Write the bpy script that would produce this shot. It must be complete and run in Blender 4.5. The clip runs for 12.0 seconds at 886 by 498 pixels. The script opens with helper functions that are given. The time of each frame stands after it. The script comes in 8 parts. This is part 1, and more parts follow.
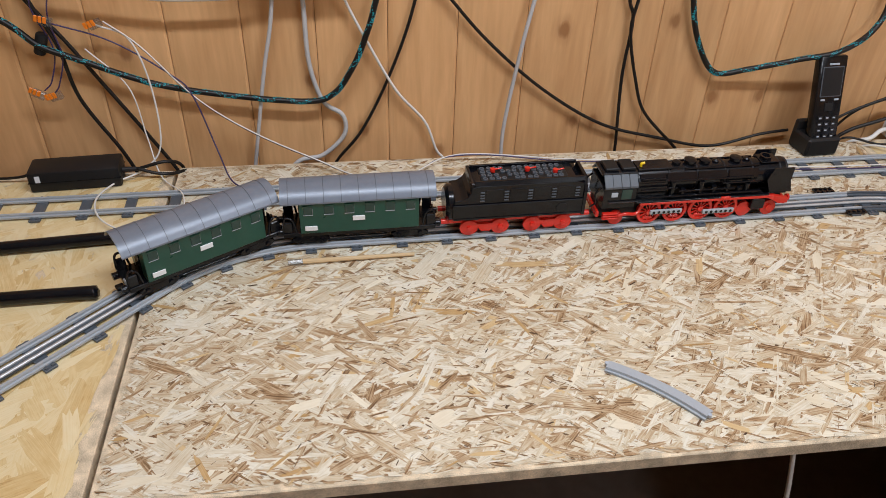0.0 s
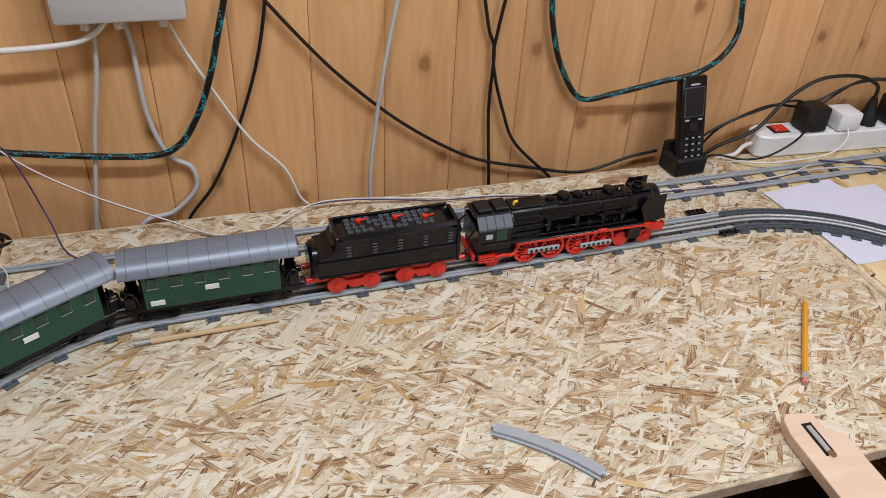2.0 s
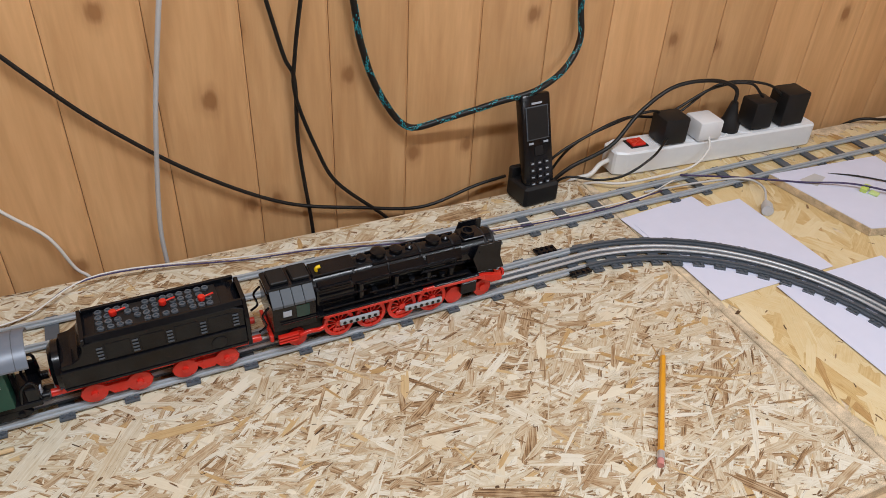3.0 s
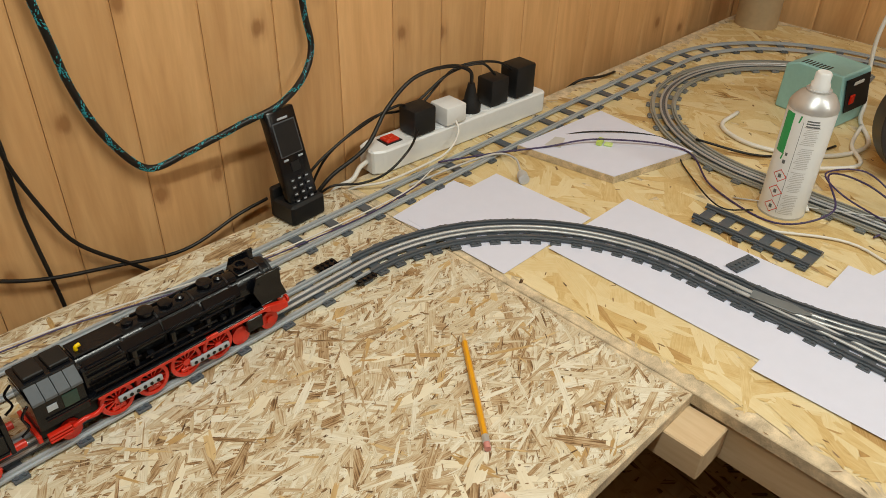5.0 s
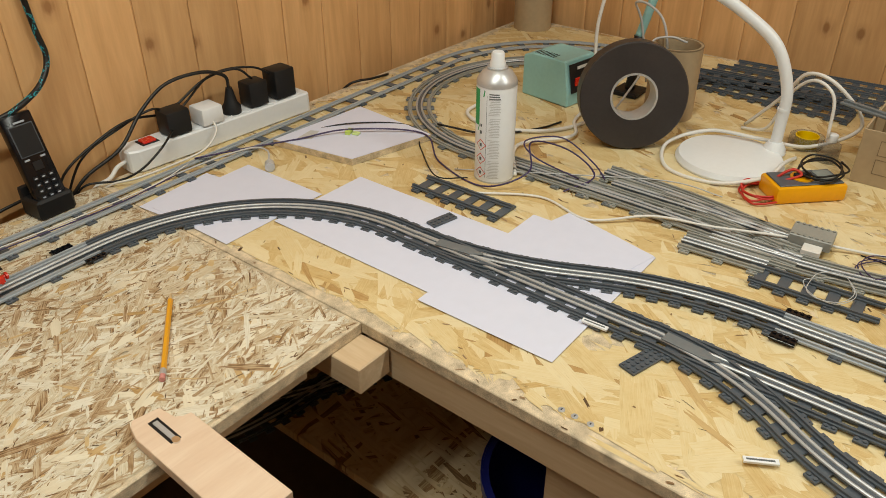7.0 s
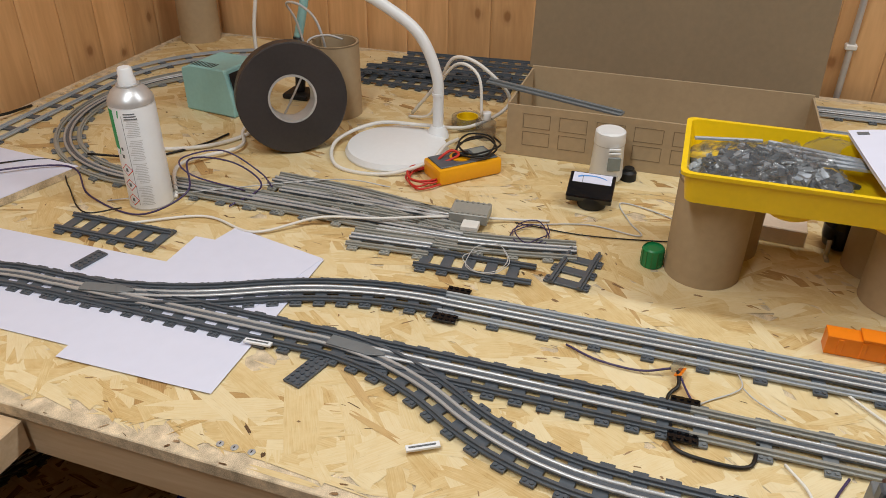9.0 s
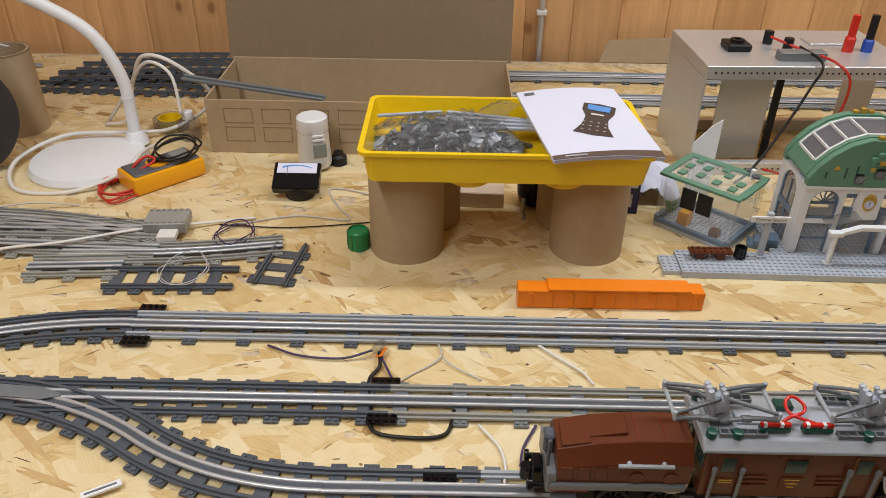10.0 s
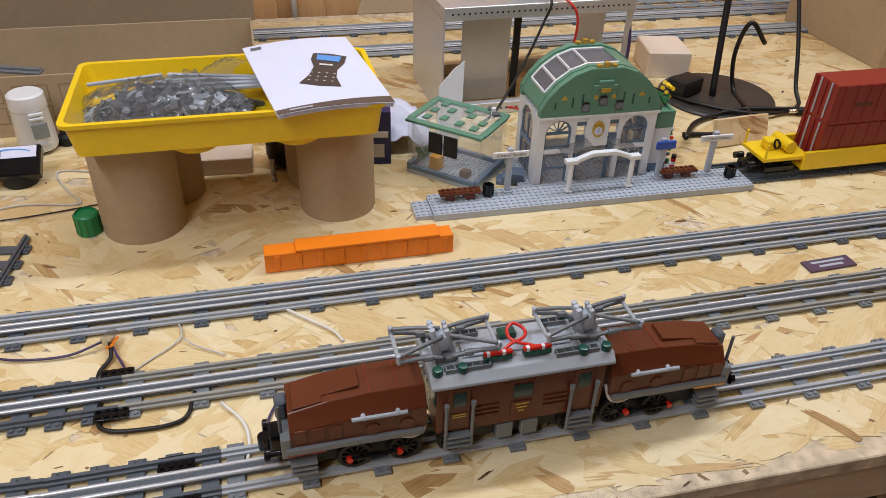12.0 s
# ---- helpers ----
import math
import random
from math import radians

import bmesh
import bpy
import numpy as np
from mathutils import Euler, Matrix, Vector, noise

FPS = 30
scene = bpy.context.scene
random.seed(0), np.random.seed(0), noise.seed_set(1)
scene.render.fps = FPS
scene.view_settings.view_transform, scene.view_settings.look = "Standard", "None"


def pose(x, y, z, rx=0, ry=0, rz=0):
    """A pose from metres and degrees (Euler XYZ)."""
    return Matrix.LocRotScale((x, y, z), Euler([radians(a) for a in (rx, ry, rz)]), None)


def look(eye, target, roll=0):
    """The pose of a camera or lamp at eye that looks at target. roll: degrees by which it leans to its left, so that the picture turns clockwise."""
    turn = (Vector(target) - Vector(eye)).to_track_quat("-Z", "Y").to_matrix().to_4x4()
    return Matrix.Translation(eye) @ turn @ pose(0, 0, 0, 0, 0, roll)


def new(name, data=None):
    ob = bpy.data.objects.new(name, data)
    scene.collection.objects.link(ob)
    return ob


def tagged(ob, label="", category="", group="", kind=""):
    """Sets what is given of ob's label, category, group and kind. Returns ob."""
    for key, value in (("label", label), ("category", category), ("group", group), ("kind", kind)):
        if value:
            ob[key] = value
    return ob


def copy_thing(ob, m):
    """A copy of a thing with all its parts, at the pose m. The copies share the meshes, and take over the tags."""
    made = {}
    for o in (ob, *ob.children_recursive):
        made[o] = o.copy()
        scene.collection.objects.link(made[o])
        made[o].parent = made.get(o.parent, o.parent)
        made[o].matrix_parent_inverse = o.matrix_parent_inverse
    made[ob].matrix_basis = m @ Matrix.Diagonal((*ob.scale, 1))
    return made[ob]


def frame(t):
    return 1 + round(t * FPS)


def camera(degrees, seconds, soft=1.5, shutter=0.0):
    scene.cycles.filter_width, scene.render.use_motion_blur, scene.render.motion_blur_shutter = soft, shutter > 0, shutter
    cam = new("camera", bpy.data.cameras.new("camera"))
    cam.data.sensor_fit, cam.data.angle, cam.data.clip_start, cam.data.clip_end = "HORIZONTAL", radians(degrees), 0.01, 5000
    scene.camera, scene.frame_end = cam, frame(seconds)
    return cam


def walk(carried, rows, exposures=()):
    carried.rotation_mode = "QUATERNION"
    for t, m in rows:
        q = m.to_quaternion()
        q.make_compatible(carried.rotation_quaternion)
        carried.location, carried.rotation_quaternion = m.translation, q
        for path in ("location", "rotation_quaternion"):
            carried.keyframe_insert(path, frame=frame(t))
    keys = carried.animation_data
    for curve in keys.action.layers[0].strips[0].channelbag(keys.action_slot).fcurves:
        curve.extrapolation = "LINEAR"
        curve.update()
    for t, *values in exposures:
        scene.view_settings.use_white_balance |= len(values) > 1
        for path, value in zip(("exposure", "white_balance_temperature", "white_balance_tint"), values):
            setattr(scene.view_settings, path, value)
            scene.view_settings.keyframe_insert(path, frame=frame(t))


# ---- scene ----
cam = camera(60.5, 12.0, soft=0.9)
PATH = [
    (0, (0.014, 0.057, 0.651), (0.254, 1.629, -0.561), 2.2),
    (0.5, (-0.002, 0.059, 0.655), (0.323, 1.622, -0.549), 2.8),
    (1, (0.006, 0.077, 0.651), (0.406, 1.632, -0.542), 3.4),
    (1.5, (0.025, 0.107, 0.652), (0.48, 1.661, -0.523), 3.4),
    (2, (0.065, 0.142, 0.648), (0.578, 1.681, -0.522), 3.3),
    (2.5, (0.177, 0.22, 0.639), (0.772, 1.726, -0.535), 3.2),
    (3, (0.265, 0.277, 0.627), (0.969, 1.733, -0.55), 3.2),
    (3.2, (0.283, 0.297, 0.618), (1.046, 1.719, -0.563), 3.4),
    (4.8, (0.276, 0.312, 0.611), (1.419, 1.486, -0.536), 1.7),
    (5, (0.283, 0.302, 0.614), (1.464, 1.445, -0.526), 1.6),
    (5.5, (0.296, 0.25, 0.622), (1.548, 1.333, -0.501), 1.4),
    (6, (0.321, 0.15, 0.618), (1.622, 1.198, -0.481), 1.3),
    (6.5, (0.342, 0.031, 0.614), (1.667, 1.075, -0.461), 1.1),
    (6.7, (0.354, -0.01, 0.613), (1.672, 1.049, -0.454), 0.2),
    (8.3, (0.422, -0.106, 0.606), (1.913, 0.724, -0.437), 0.1),
    (8.5, (0.437, -0.118, 0.597), (1.972, 0.634, -0.442), 0.3),
    (9, (0.476, -0.159, 0.589), (2.1, 0.361, -0.456), 0.5),
    (9.5, (0.513, -0.22, 0.583), (2.193, 0.035, -0.473), 0.7),
    (10, (0.528, -0.288, 0.58), (2.219, -0.28, -0.488), 0.9),
    (10.5, (0.53, -0.346, 0.581), (2.204, -0.529, -0.498), 1.2),
    (11, (0.532, -0.369, 0.577), (2.176, -0.685, -0.518), 1.5),
    (11.5, (0.536, -0.385, 0.568), (2.146, -0.779, -0.551), 1.9),
    (12, (0.538, -0.392, 0.559), (2.125, -0.825, -0.578), 2.2),
]
EXPOSURES = [
    (0.0, -0.04, 6250, 8), (2.0, -0.13, 6300, 8), (3.2, -0.18, 6450, 7), (4.8, -0.22, 7600, -2), (6.7, -0.24, 7600, -2),
    (8.3, -0.30, 7100, 3), (9.5, -0.30, 6800, 6), (10.5, -0.28, 6800, 8), (12.0, -0.24, 6400, 10),
]
walk(cam, [(t, look(eye, target, roll)) for t, eye, target, roll in PATH], EXPOSURES)

# ---- light: ceiling lamps of the workshop room ----
world = bpy.data.worlds.new("room_world")
world.use_nodes = True
scene.world = world
world.node_tree.nodes["Background"].inputs[0].default_value = (0.9, 0.95, 1.0, 1)
world.node_tree.nodes["Background"].inputs[1].default_value = 0.05


def area_lamp(name, x, y, z, sx, sy, watts, colour):
    data = bpy.data.lights.new(name, "AREA")
    data.shape, data.size, data.size_y, data.energy, data.color = "RECTANGLE", sx, sy, watts, colour
    ob = new(name, data)
    ob.matrix_basis = pose(x, y, z)
    return ob


LAMP_Z = 1.58
area_lamp("ceiling_tube_light", 0.35, 0.32, LAMP_Z, 1.5, 0.12, 27.0, (0.93, 0.97, 1.06))
area_lamp("ceiling_tube_light_far", 1.48, -1.28, LAMP_Z, 0.12, 2.2, 28.0, (0.93, 0.97, 1.06))


# ---- materials ----
class Nodes:
    """A short way to write a node tree."""

    def __init__(self, name):
        self.mat = bpy.data.materials.new(name)
        self.mat.use_nodes = True
        self.tree = self.mat.node_tree
        self.bsdf = self.tree.nodes["Principled BSDF"]

    def add(self, kind, **inputs):
        n = self.tree.nodes.new(kind)
        for k, v in inputs.items():
            self.put(n, k, v)
        return n

    def put(self, n, key, v):
        socket = n.inputs[int(key[1:])] if key[0] == "i" and key[1:].isdigit() else n.inputs[key]
        if isinstance(v, bpy.types.NodeSocket):
            self.tree.links.new(v, socket)
        else:
            socket.default_value = v

    def math(self, op, a, b=0.0, c=None):
        n = self.tree.nodes.new("ShaderNodeMath")
        n.operation = op
        self.put(n, "i0", a), self.put(n, "i1", b)
        if c is not None:
            self.put(n, "i2", c)
        return n.outputs[0]

    def mix(self, f, a, b, blend="MIX"):
        n = self.tree.nodes.new("ShaderNodeMix")
        n.data_type, n.blend_type = "RGBA", blend
        self.put(n, "i0", f), self.put(n, "i6", a), self.put(n, "i7", b)
        return n.outputs[2]

    def ramp(self, f, *stops, mode="LINEAR"):
        n = self.tree.nodes.new("ShaderNodeValToRGB")
        n.color_ramp.interpolation = mode
        el = n.color_ramp.elements
        while len(el) < len(stops):
            el.new(0.5)
        for e, (p, c) in zip(el, stops):
            e.position, e.color = p, (*c, 1) if len(c) == 3 else c
        self.put(n, "i0", f)
        return n.outputs[0]

    def coords(self, scale=(1, 1, 1), turn=(0, 0, 0), shift=(0, 0, 0), kind="Object"):
        t = self.tree.nodes.new("ShaderNodeTexCoord")
        m = self.tree.nodes.new("ShaderNodeMapping")
        self.tree.links.new(t.outputs[kind], m.inputs[0])
        m.inputs["Location"].default_value = shift
        m.inputs["Rotation"].default_value = [radians(a) for a in turn]
        m.inputs["Scale"].default_value = scale
        return m.outputs[0]

    def noise(self, vec, scale, detail=3.0, rough=0.55):
        n = self.add("ShaderNodeTexNoise", Scale=scale, Detail=detail, Roughness=rough)
        if vec is not None:
            self.put(n, "Vector", vec)
        return n.outputs[0]

    def bump(self, h, strength, distance):
        n = self.add("ShaderNodeBump", Height=h, Strength=strength, Distance=distance)
        self.put(self.bsdf, "Normal", n.outputs[0])


def rgb(c):
    return (*c, 1)


def plain(name, colour, rough=0.5, metal=0.0, vary=0.12, scale=60.0, bump=0.1, spec=0.5, coat=0.0, grime=0.0):
    """A surface of one colour with fine and coarse variation, dust and slight relief."""
    n = Nodes(name)
    v = n.coords()
    fine, coarse = n.noise(v, scale * 6, 2.0), n.noise(v, scale * 0.35, 4.0)
    f = n.math("ADD", n.math("MULTIPLY", fine, 0.4), n.math("MULTIPLY", coarse, 0.6))
    lo, hi = [c * (1 - vary) for c in colour], [min(1, c * (1 + vary)) for c in colour]
    col = n.ramp(f, (0.3, lo), (0.7, hi))
    if grime:
        dust = n.ramp(n.noise(v, scale * 0.9, 6.0, 0.7), (0.5, (0, 0, 0)), (0.75, (grime, grime, grime)))
        col = n.mix(dust, col, (0.42, 0.38, 0.32, 1))
    n.put(n.bsdf, "Base Color", col)
    n.put(n.bsdf, "Roughness", n.math("ADD", n.math("MULTIPLY", coarse, 0.2), rough - 0.1))
    n.put(n.bsdf, "Metallic", metal)
    n.put(n.bsdf, "Specular IOR Level", spec)
    if coat:
        n.put(n.bsdf, "Coat Weight", coat), n.put(n.bsdf, "Coat Roughness", 0.15)
    if bump:
        n.bump(fine, bump, 0.0005)
    return n.mat


def clear(name, colour=(0.95, 0.97, 0.98), rough=0.05, mixed=0.75, body=None):
    """Thin clear plastic or glass: mostly see-through, with gloss."""
    n = Nodes(name)
    tr = n.add("ShaderNodeBsdfTransparent", Color=rgb(colour))
    n.put(n.bsdf, "Base Color", rgb(body or colour)), n.put(n.bsdf, "Roughness", rough)
    n.put(n.bsdf, "Specular IOR Level", 0.9 if body else 0.5)
    m = n.add("ShaderNodeMixShader", Fac=1 - mixed)
    n.tree.links.new(tr.outputs[0], m.inputs[1])
    n.tree.links.new(n.bsdf.outputs[0], m.inputs[2])
    n.tree.links.new(m.outputs[0], n.tree.nodes["Material Output"].inputs[0])
    return n.mat


def strand_board(name, size, light, mid, brown, dark_share, seed, fine=1.0):
    """Oriented strand board: layers of long flakes that lie in several directions."""
    n = Nodes(name)
    col = None
    height = None
    layers = ((12, 1.0, 0), (-38, 0.9, 1), (62, 1.15, 2), (-75, 0.8, 3), (28, 0.62, 4), (-12, 1.3, 5), (85, 0.7, 6))
    for turn, k, i in layers:
        warp = n.add("ShaderNodeTexNoise", Scale=9.0 / size * 0.05, Detail=2.0)
        base = n.coords((1, 1, 1), (0, 0, turn + seed * 7), (seed * 1.7 + i * 3.1, i * 2.3, 0))
        n.put(warp, "Vector", base)
        shifted = n.add("ShaderNodeVectorMath")
        shifted.operation = "MULTIPLY_ADD"
        n.put(shifted, "i0", warp.outputs[1]), n.put(shifted, "i1", (size * 0.5, size * 0.35, 0)), n.put(shifted, "i2", base)
        st = n.add("ShaderNodeVectorMath")
        st.operation = "MULTIPLY"
        n.put(st, "i0", shifted.outputs[0]), n.put(st, "i1", (1 / (size * 1.35 * k), 1 / (size * 0.17 * k), 0.0))
        vor = n.add("ShaderNodeTexVoronoi", Scale=1.0, Randomness=1.0)
        vor.voronoi_dimensions = "2D"
        n.put(vor, "Vector", st.outputs[0])
        sep = n.add("ShaderNodeSeparateColor")
        n.put(sep, "i0", vor.outputs["Color"])
        grain = n.add("ShaderNodeTexNoise", Scale=1.0, Detail=4.0, Roughness=0.65)
        gs = n.add("ShaderNodeVectorMath")
        gs.operation = "MULTIPLY"
        n.put(gs, "i0", base), n.put(gs, "i1", (40 * fine, 700 * fine, 1))
        n.put(grain, "Vector", gs.outputs[0])
        tone = n.math("ADD", sep.outputs[0], n.math("MULTIPLY", n.math("SUBTRACT", grain.outputs[0], 0.5), 0.5))
        d = dark_share
        flake = n.ramp(tone, (0.0, light), (0.45, [(a * 2 + b) / 3 for a, b in zip(light, mid)]), (0.9 - d * 1.6, mid), (0.97 - d, brown), (1.0, [c * 0.6 for c in brown]))
        edge = n.ramp(vor.outputs["Distance"], (0.0, (1, 1, 1)), (0.5, (1, 1, 1)), (0.85, (0.72, 0.62, 0.5)))
        flake = n.mix(0.6, flake, n.mix(1.0, flake, edge, "MULTIPLY"))
        if col is None:
            col, height = flake, sep.outputs[1]
        else:
            cover = n.math("GREATER_THAN", sep.outputs[2], 0.6)
            col = n.mix(cover, col, flake)
            hm = n.add("ShaderNodeMix")
            n.put(hm, "i0", cover), n.put(hm, "i2", height), n.put(hm, "i3", sep.outputs[1])
            height = hm.outputs[0]
    v = n.coords()
    broad = n.ramp(n.noise(v, 3.5, 4.0), (0.3, (0.9, 0.88, 0.85)), (0.7, (1.05, 1.05, 1.05)))
    col = n.mix(1.0, col, broad, "MULTIPLY")
    chips = n.add("ShaderNodeTexVoronoi", Scale=30.0)
    n.put(chips, "Vector", n.coords((1.0, 0.5, 1), (0, 0, 35)))
    speck = n.ramp(n.math("ADD", chips.outputs["Distance"], n.math("MULTIPLY", n.noise(v, 160, 2), 0.25)), (0.12, (1, 1, 1)), (0.2, (0, 0, 0)))
    col = n.mix(n.math("MULTIPLY", speck, 0.55), col, rgb([c * 0.35 for c in brown]))
    n.put(n.bsdf, "Base Color", col)
    n.put(n.bsdf, "Roughness", 0.52)
    n.put(n.bsdf, "Specular IOR Level", 0.35)
    n.bump(height, 0.35, 0.0008)
    return n.mat


def timber(name, light, dark, scale=1.0, along=2, knots=0.0, rough=0.5, spread=0.15):
    """Planed wood with grain along one axis; every piece differs a little."""
    n = Nodes(name)
    info = n.add("ShaderNodeObjectInfo")
    off = n.math("MULTIPLY", info.outputs["Random"], 37.0)
    comb = n.add("ShaderNodeCombineXYZ")
    for k in range(3):
        n.put(comb, f"i{k}", off)
    sc = [9.0 * scale] * 3
    sc[along] = 0.9 * scale
    vec = n.add("ShaderNodeVectorMath")
    n.put(vec, "i0", n.coords(tuple(sc))), n.put(vec, "i1", comb.outputs[0])
    wood = n.add("ShaderNodeTexNoise", Scale=2.6, Detail=6.0, Roughness=0.62, Distortion=0.6)
    n.put(wood, "Vector", vec.outputs[0])
    f = wood.outputs[0]
    streak = n.add("ShaderNodeTexNoise", Scale=14.0, Detail=3.0, Roughness=0.5)
    n.put(streak, "Vector", vec.outputs[0])
    f = n.math("ADD", n.math("MULTIPLY", f, 0.72), n.math("MULTIPLY", streak.outputs[0], 0.28))
    col = n.ramp(f, (0.32, dark), (0.5, [(a + b) / 2 for a, b in zip(light, dark)]), (0.66, light))
    if knots:
        ks = [5.5] * 3
        ks[along] = 4.0
        kv = n.add("ShaderNodeVectorMath")
        n.put(kv, "i0", n.coords(tuple(ks))), n.put(kv, "i1", comb.outputs[0])
        vor = n.add("ShaderNodeTexVoronoi", Scale=1.0)
        vor.voronoi_dimensions = "2D"
        sp = n.add("ShaderNodeSeparateXYZ")
        n.put(sp, "i0", kv.outputs[0])
        n.put(vor, "Vector", n.add("ShaderNodeCombineXYZ", X=sp.outputs[0], Y=sp.outputs[along]).outputs[0])
        dist = n.math("ADD", vor.outputs["Distance"], n.math("MULTIPLY", n.math("SUBTRACT", streak.outputs[0], 0.5), 0.06))
        knot = n.ramp(dist, (0.030, (1, 1, 1)), (0.048, (0.6, 0.6, 0.6)), (0.062, (0.25, 0.25, 0.25)), (0.12, (0, 0, 0)))
        col = n.mix(n.math("MULTIPLY", knot, knots), col, rgb([c * q for c, q in zip(dark, (0.50, 0.40, 0.34))]))
    tone = n.ramp(info.outputs["Random"], (0.0, (1 - spread,) * 3), (1.0, (1 + spread * 0.4,) * 3))
    col = n.mix(1.0, col, tone, "MULTIPLY")
    n.put(n.bsdf, "Base Color", col)
    n.put(n.bsdf, "Roughness", rough)
    n.put(n.bsdf, "Specular IOR Level", 0.35)
    n.bump(f, 0.15, 0.0006)
    return n.mat


M = dict(
    osb_a=strand_board("strand_board_white", 0.027, (0.68, 0.63, 0.51), (0.54, 0.44, 0.30), (0.25, 0.155, 0.08), 0.07, 1),
    osb_b=strand_board("strand_board_yellow", 0.065, (0.76, 0.60, 0.38), (0.66, 0.48, 0.26), (0.38, 0.21, 0.09), 0.045, 2, 0.6),
    pine=timber("honey_pine", (0.80, 0.475, 0.225), (0.60, 0.325, 0.140), 1.0, 2, 0.8, 0.42, 0.14),
    pine_dark=timber("honey_pine_joint", (0.52, 0.29, 0.12), (0.42, 0.22, 0.09), 1.0, 2, 0.0, 0.6),
    lath=timber("pale_spruce", (0.70, 0.54, 0.36), (0.55, 0.38, 0.22), 1.5, 1, 0.35, 0.6),
    beech=timber("beech_board", (0.72, 0.56, 0.42), (0.64, 0.46, 0.33), 2.5, 0, 0.0, 0.5),
    stick=timber("bare_stick", (0.74, 0.55, 0.32), (0.6, 0.42, 0.22), 2.5, 0, 0.0, 0.6),
    light_grey=plain("light_grey_brick_plastic", (0.36, 0.39, 0.42), 0.34, 0, 0.08, 40, 0.05, grime=0.05),
    olive_grey=plain("old_grey_brick_plastic", (0.29, 0.29, 0.265), 0.38, 0, 0.1, 40, 0.05, grime=0.06),
    dark_grey=plain("dark_grey_brick_plastic", (0.085, 0.098, 0.115), 0.36, 0, 0.1, 40, 0.0, spec=0.4, grime=0.02),
    mid_grey=plain("mid_grey_brick_plastic", (0.165, 0.18, 0.19), 0.36, 0, 0.1, 40, 0.05, grime=0.03),
    steel=plain("rail_steel", (0.50, 0.51, 0.52), 0.36, 0.40, 0.06, 30, 0.03),
    alu=plain("brushed_aluminium", (0.60, 0.61, 0.62), 0.38, 0.55, 0.08, 20, 0.08),
    chrome=plain("bright_metal", (0.75, 0.75, 0.75), 0.15, 1.0, 0.05, 20, 0.0),
    black=plain("black_brick_plastic", (0.0050, 0.0055, 0.0075), 0.19, 0, 0.2, 40, 0.0, spec=0.36),
    matt_black=plain("matt_black_plastic", (0.010, 0.010, 0.011), 0.5, 0, 0.2, 60, 0.0, spec=0.35),
    cable_black=plain("black_cable_sheath", (0.009, 0.008, 0.0075), 0.42, 0, 0.2, 60, 0.0, spec=0.4),
    red=plain("red_brick_plastic", (0.62, 0.022, 0.012), 0.26, 0, 0.1, 40, 0.03, coat=0.2),
    green=plain("dark_green_brick_plastic", (0.009, 0.066, 0.045), 0.3, 0, 0.15, 40, 0.05, grime=0.03),
    sand_green=plain("sand_green_brick_plastic", (0.11, 0.26, 0.18), 0.38, 0, 0.1, 40, 0.05),
    leaf=plain("green_leaf_plastic", (0.03, 0.17, 0.05), 0.4, 0, 0.15, 40),
    silver=plain("pearl_silver_roof", (0.165, 0.19, 0.235), 0.34, 0.12, 0.1, 25, 0.05, grime=0.08),
    brown=plain("reddish_brown_plastic", (0.115, 0.030, 0.0115), 0.3, 0, 0.1, 40, 0.03, spec=0.35),
    rust=plain("dark_red_plastic", (0.24, 0.018, 0.014), 0.32, 0, 0.1, 40, 0.04),
    white=plain("white_plastic", (0.78, 0.80, 0.82), 0.34, 0, 0.03, 20, 0.03),
    paper=plain("white_paper", (0.68, 0.70, 0.84), 0.7, 0, 0.03, 8, 0.05),
    yellow=plain("yellow_plastic", (0.85, 0.58, 0.01), 0.36, 0, 0.06, 20, 0.05),
    amber=plain("orange_yellow_plastic", (0.85, 0.38, 0.01), 0.38, 0, 0.06, 20, 0.05),
    orange=plain("orange_plastic", (0.85, 0.22, 0.01), 0.35, 0, 0.06, 20, 0.03),
    card=plain("brown_cardboard", (0.40, 0.30, 0.185), 0.75, 0, 0.1, 14, 0.15),
    # about half as bright as card: carton lid, tube rims, outlines, tape strip
    card_dark=plain("darker_brown_cardboard", (0.22, 0.16, 0.095), 0.75, 0, 0.1, 14, 0.15),
    teal=plain("teal_enamel", (0.28, 0.53, 0.53), 0.4, 0, 0.08, 20, 0.05),
    teal_cord=plain("teal_fleck", (0.02, 0.35, 0.42), 0.6, 0, 0.2, 60),
    blue=plain("blue_plastic", (0.02, 0.08, 0.42), 0.35, 0, 0.1, 30),
    navy=plain("dark_blue_plastic", (0.008, 0.012, 0.12), 0.35, 0, 0.15, 30),
    sand_blue=plain("sand_blue_plastic", (0.13, 0.19, 0.27), 0.38, 0, 0.1, 40),
    pale_grey=plain("medium_stone_plastic", (0.42, 0.46, 0.52), 0.36, 0, 0.07, 40),
    cable_grey=plain("grey_cable_sheath", (0.52, 0.52, 0.52), 0.45, 0, 0.06, 40),
    cable_white=plain("white_cable_sheath", (0.74, 0.72, 0.68), 0.42, 0, 0.06, 40),
    cable_purple=plain("violet_wire", (0.05, 0.032, 0.10), 0.42, 0, 0.15, 40),
    cable_red=plain("red_test_lead", (0.55, 0.03, 0.02), 0.42, 0, 0.1, 40),
    tape=plain("dark_magnetic_tape", (0.035, 0.03, 0.03), 0.42, 0, 0.2, 30, 0.1),
    pencil=plain("yellow_pencil_paint", (0.72, 0.33, 0.02), 0.32, 0, 0.08, 40, coat=0.2),
    pink=plain("pink_rubber", (0.6, 0.25, 0.22), 0.7, 0, 0.1, 40),
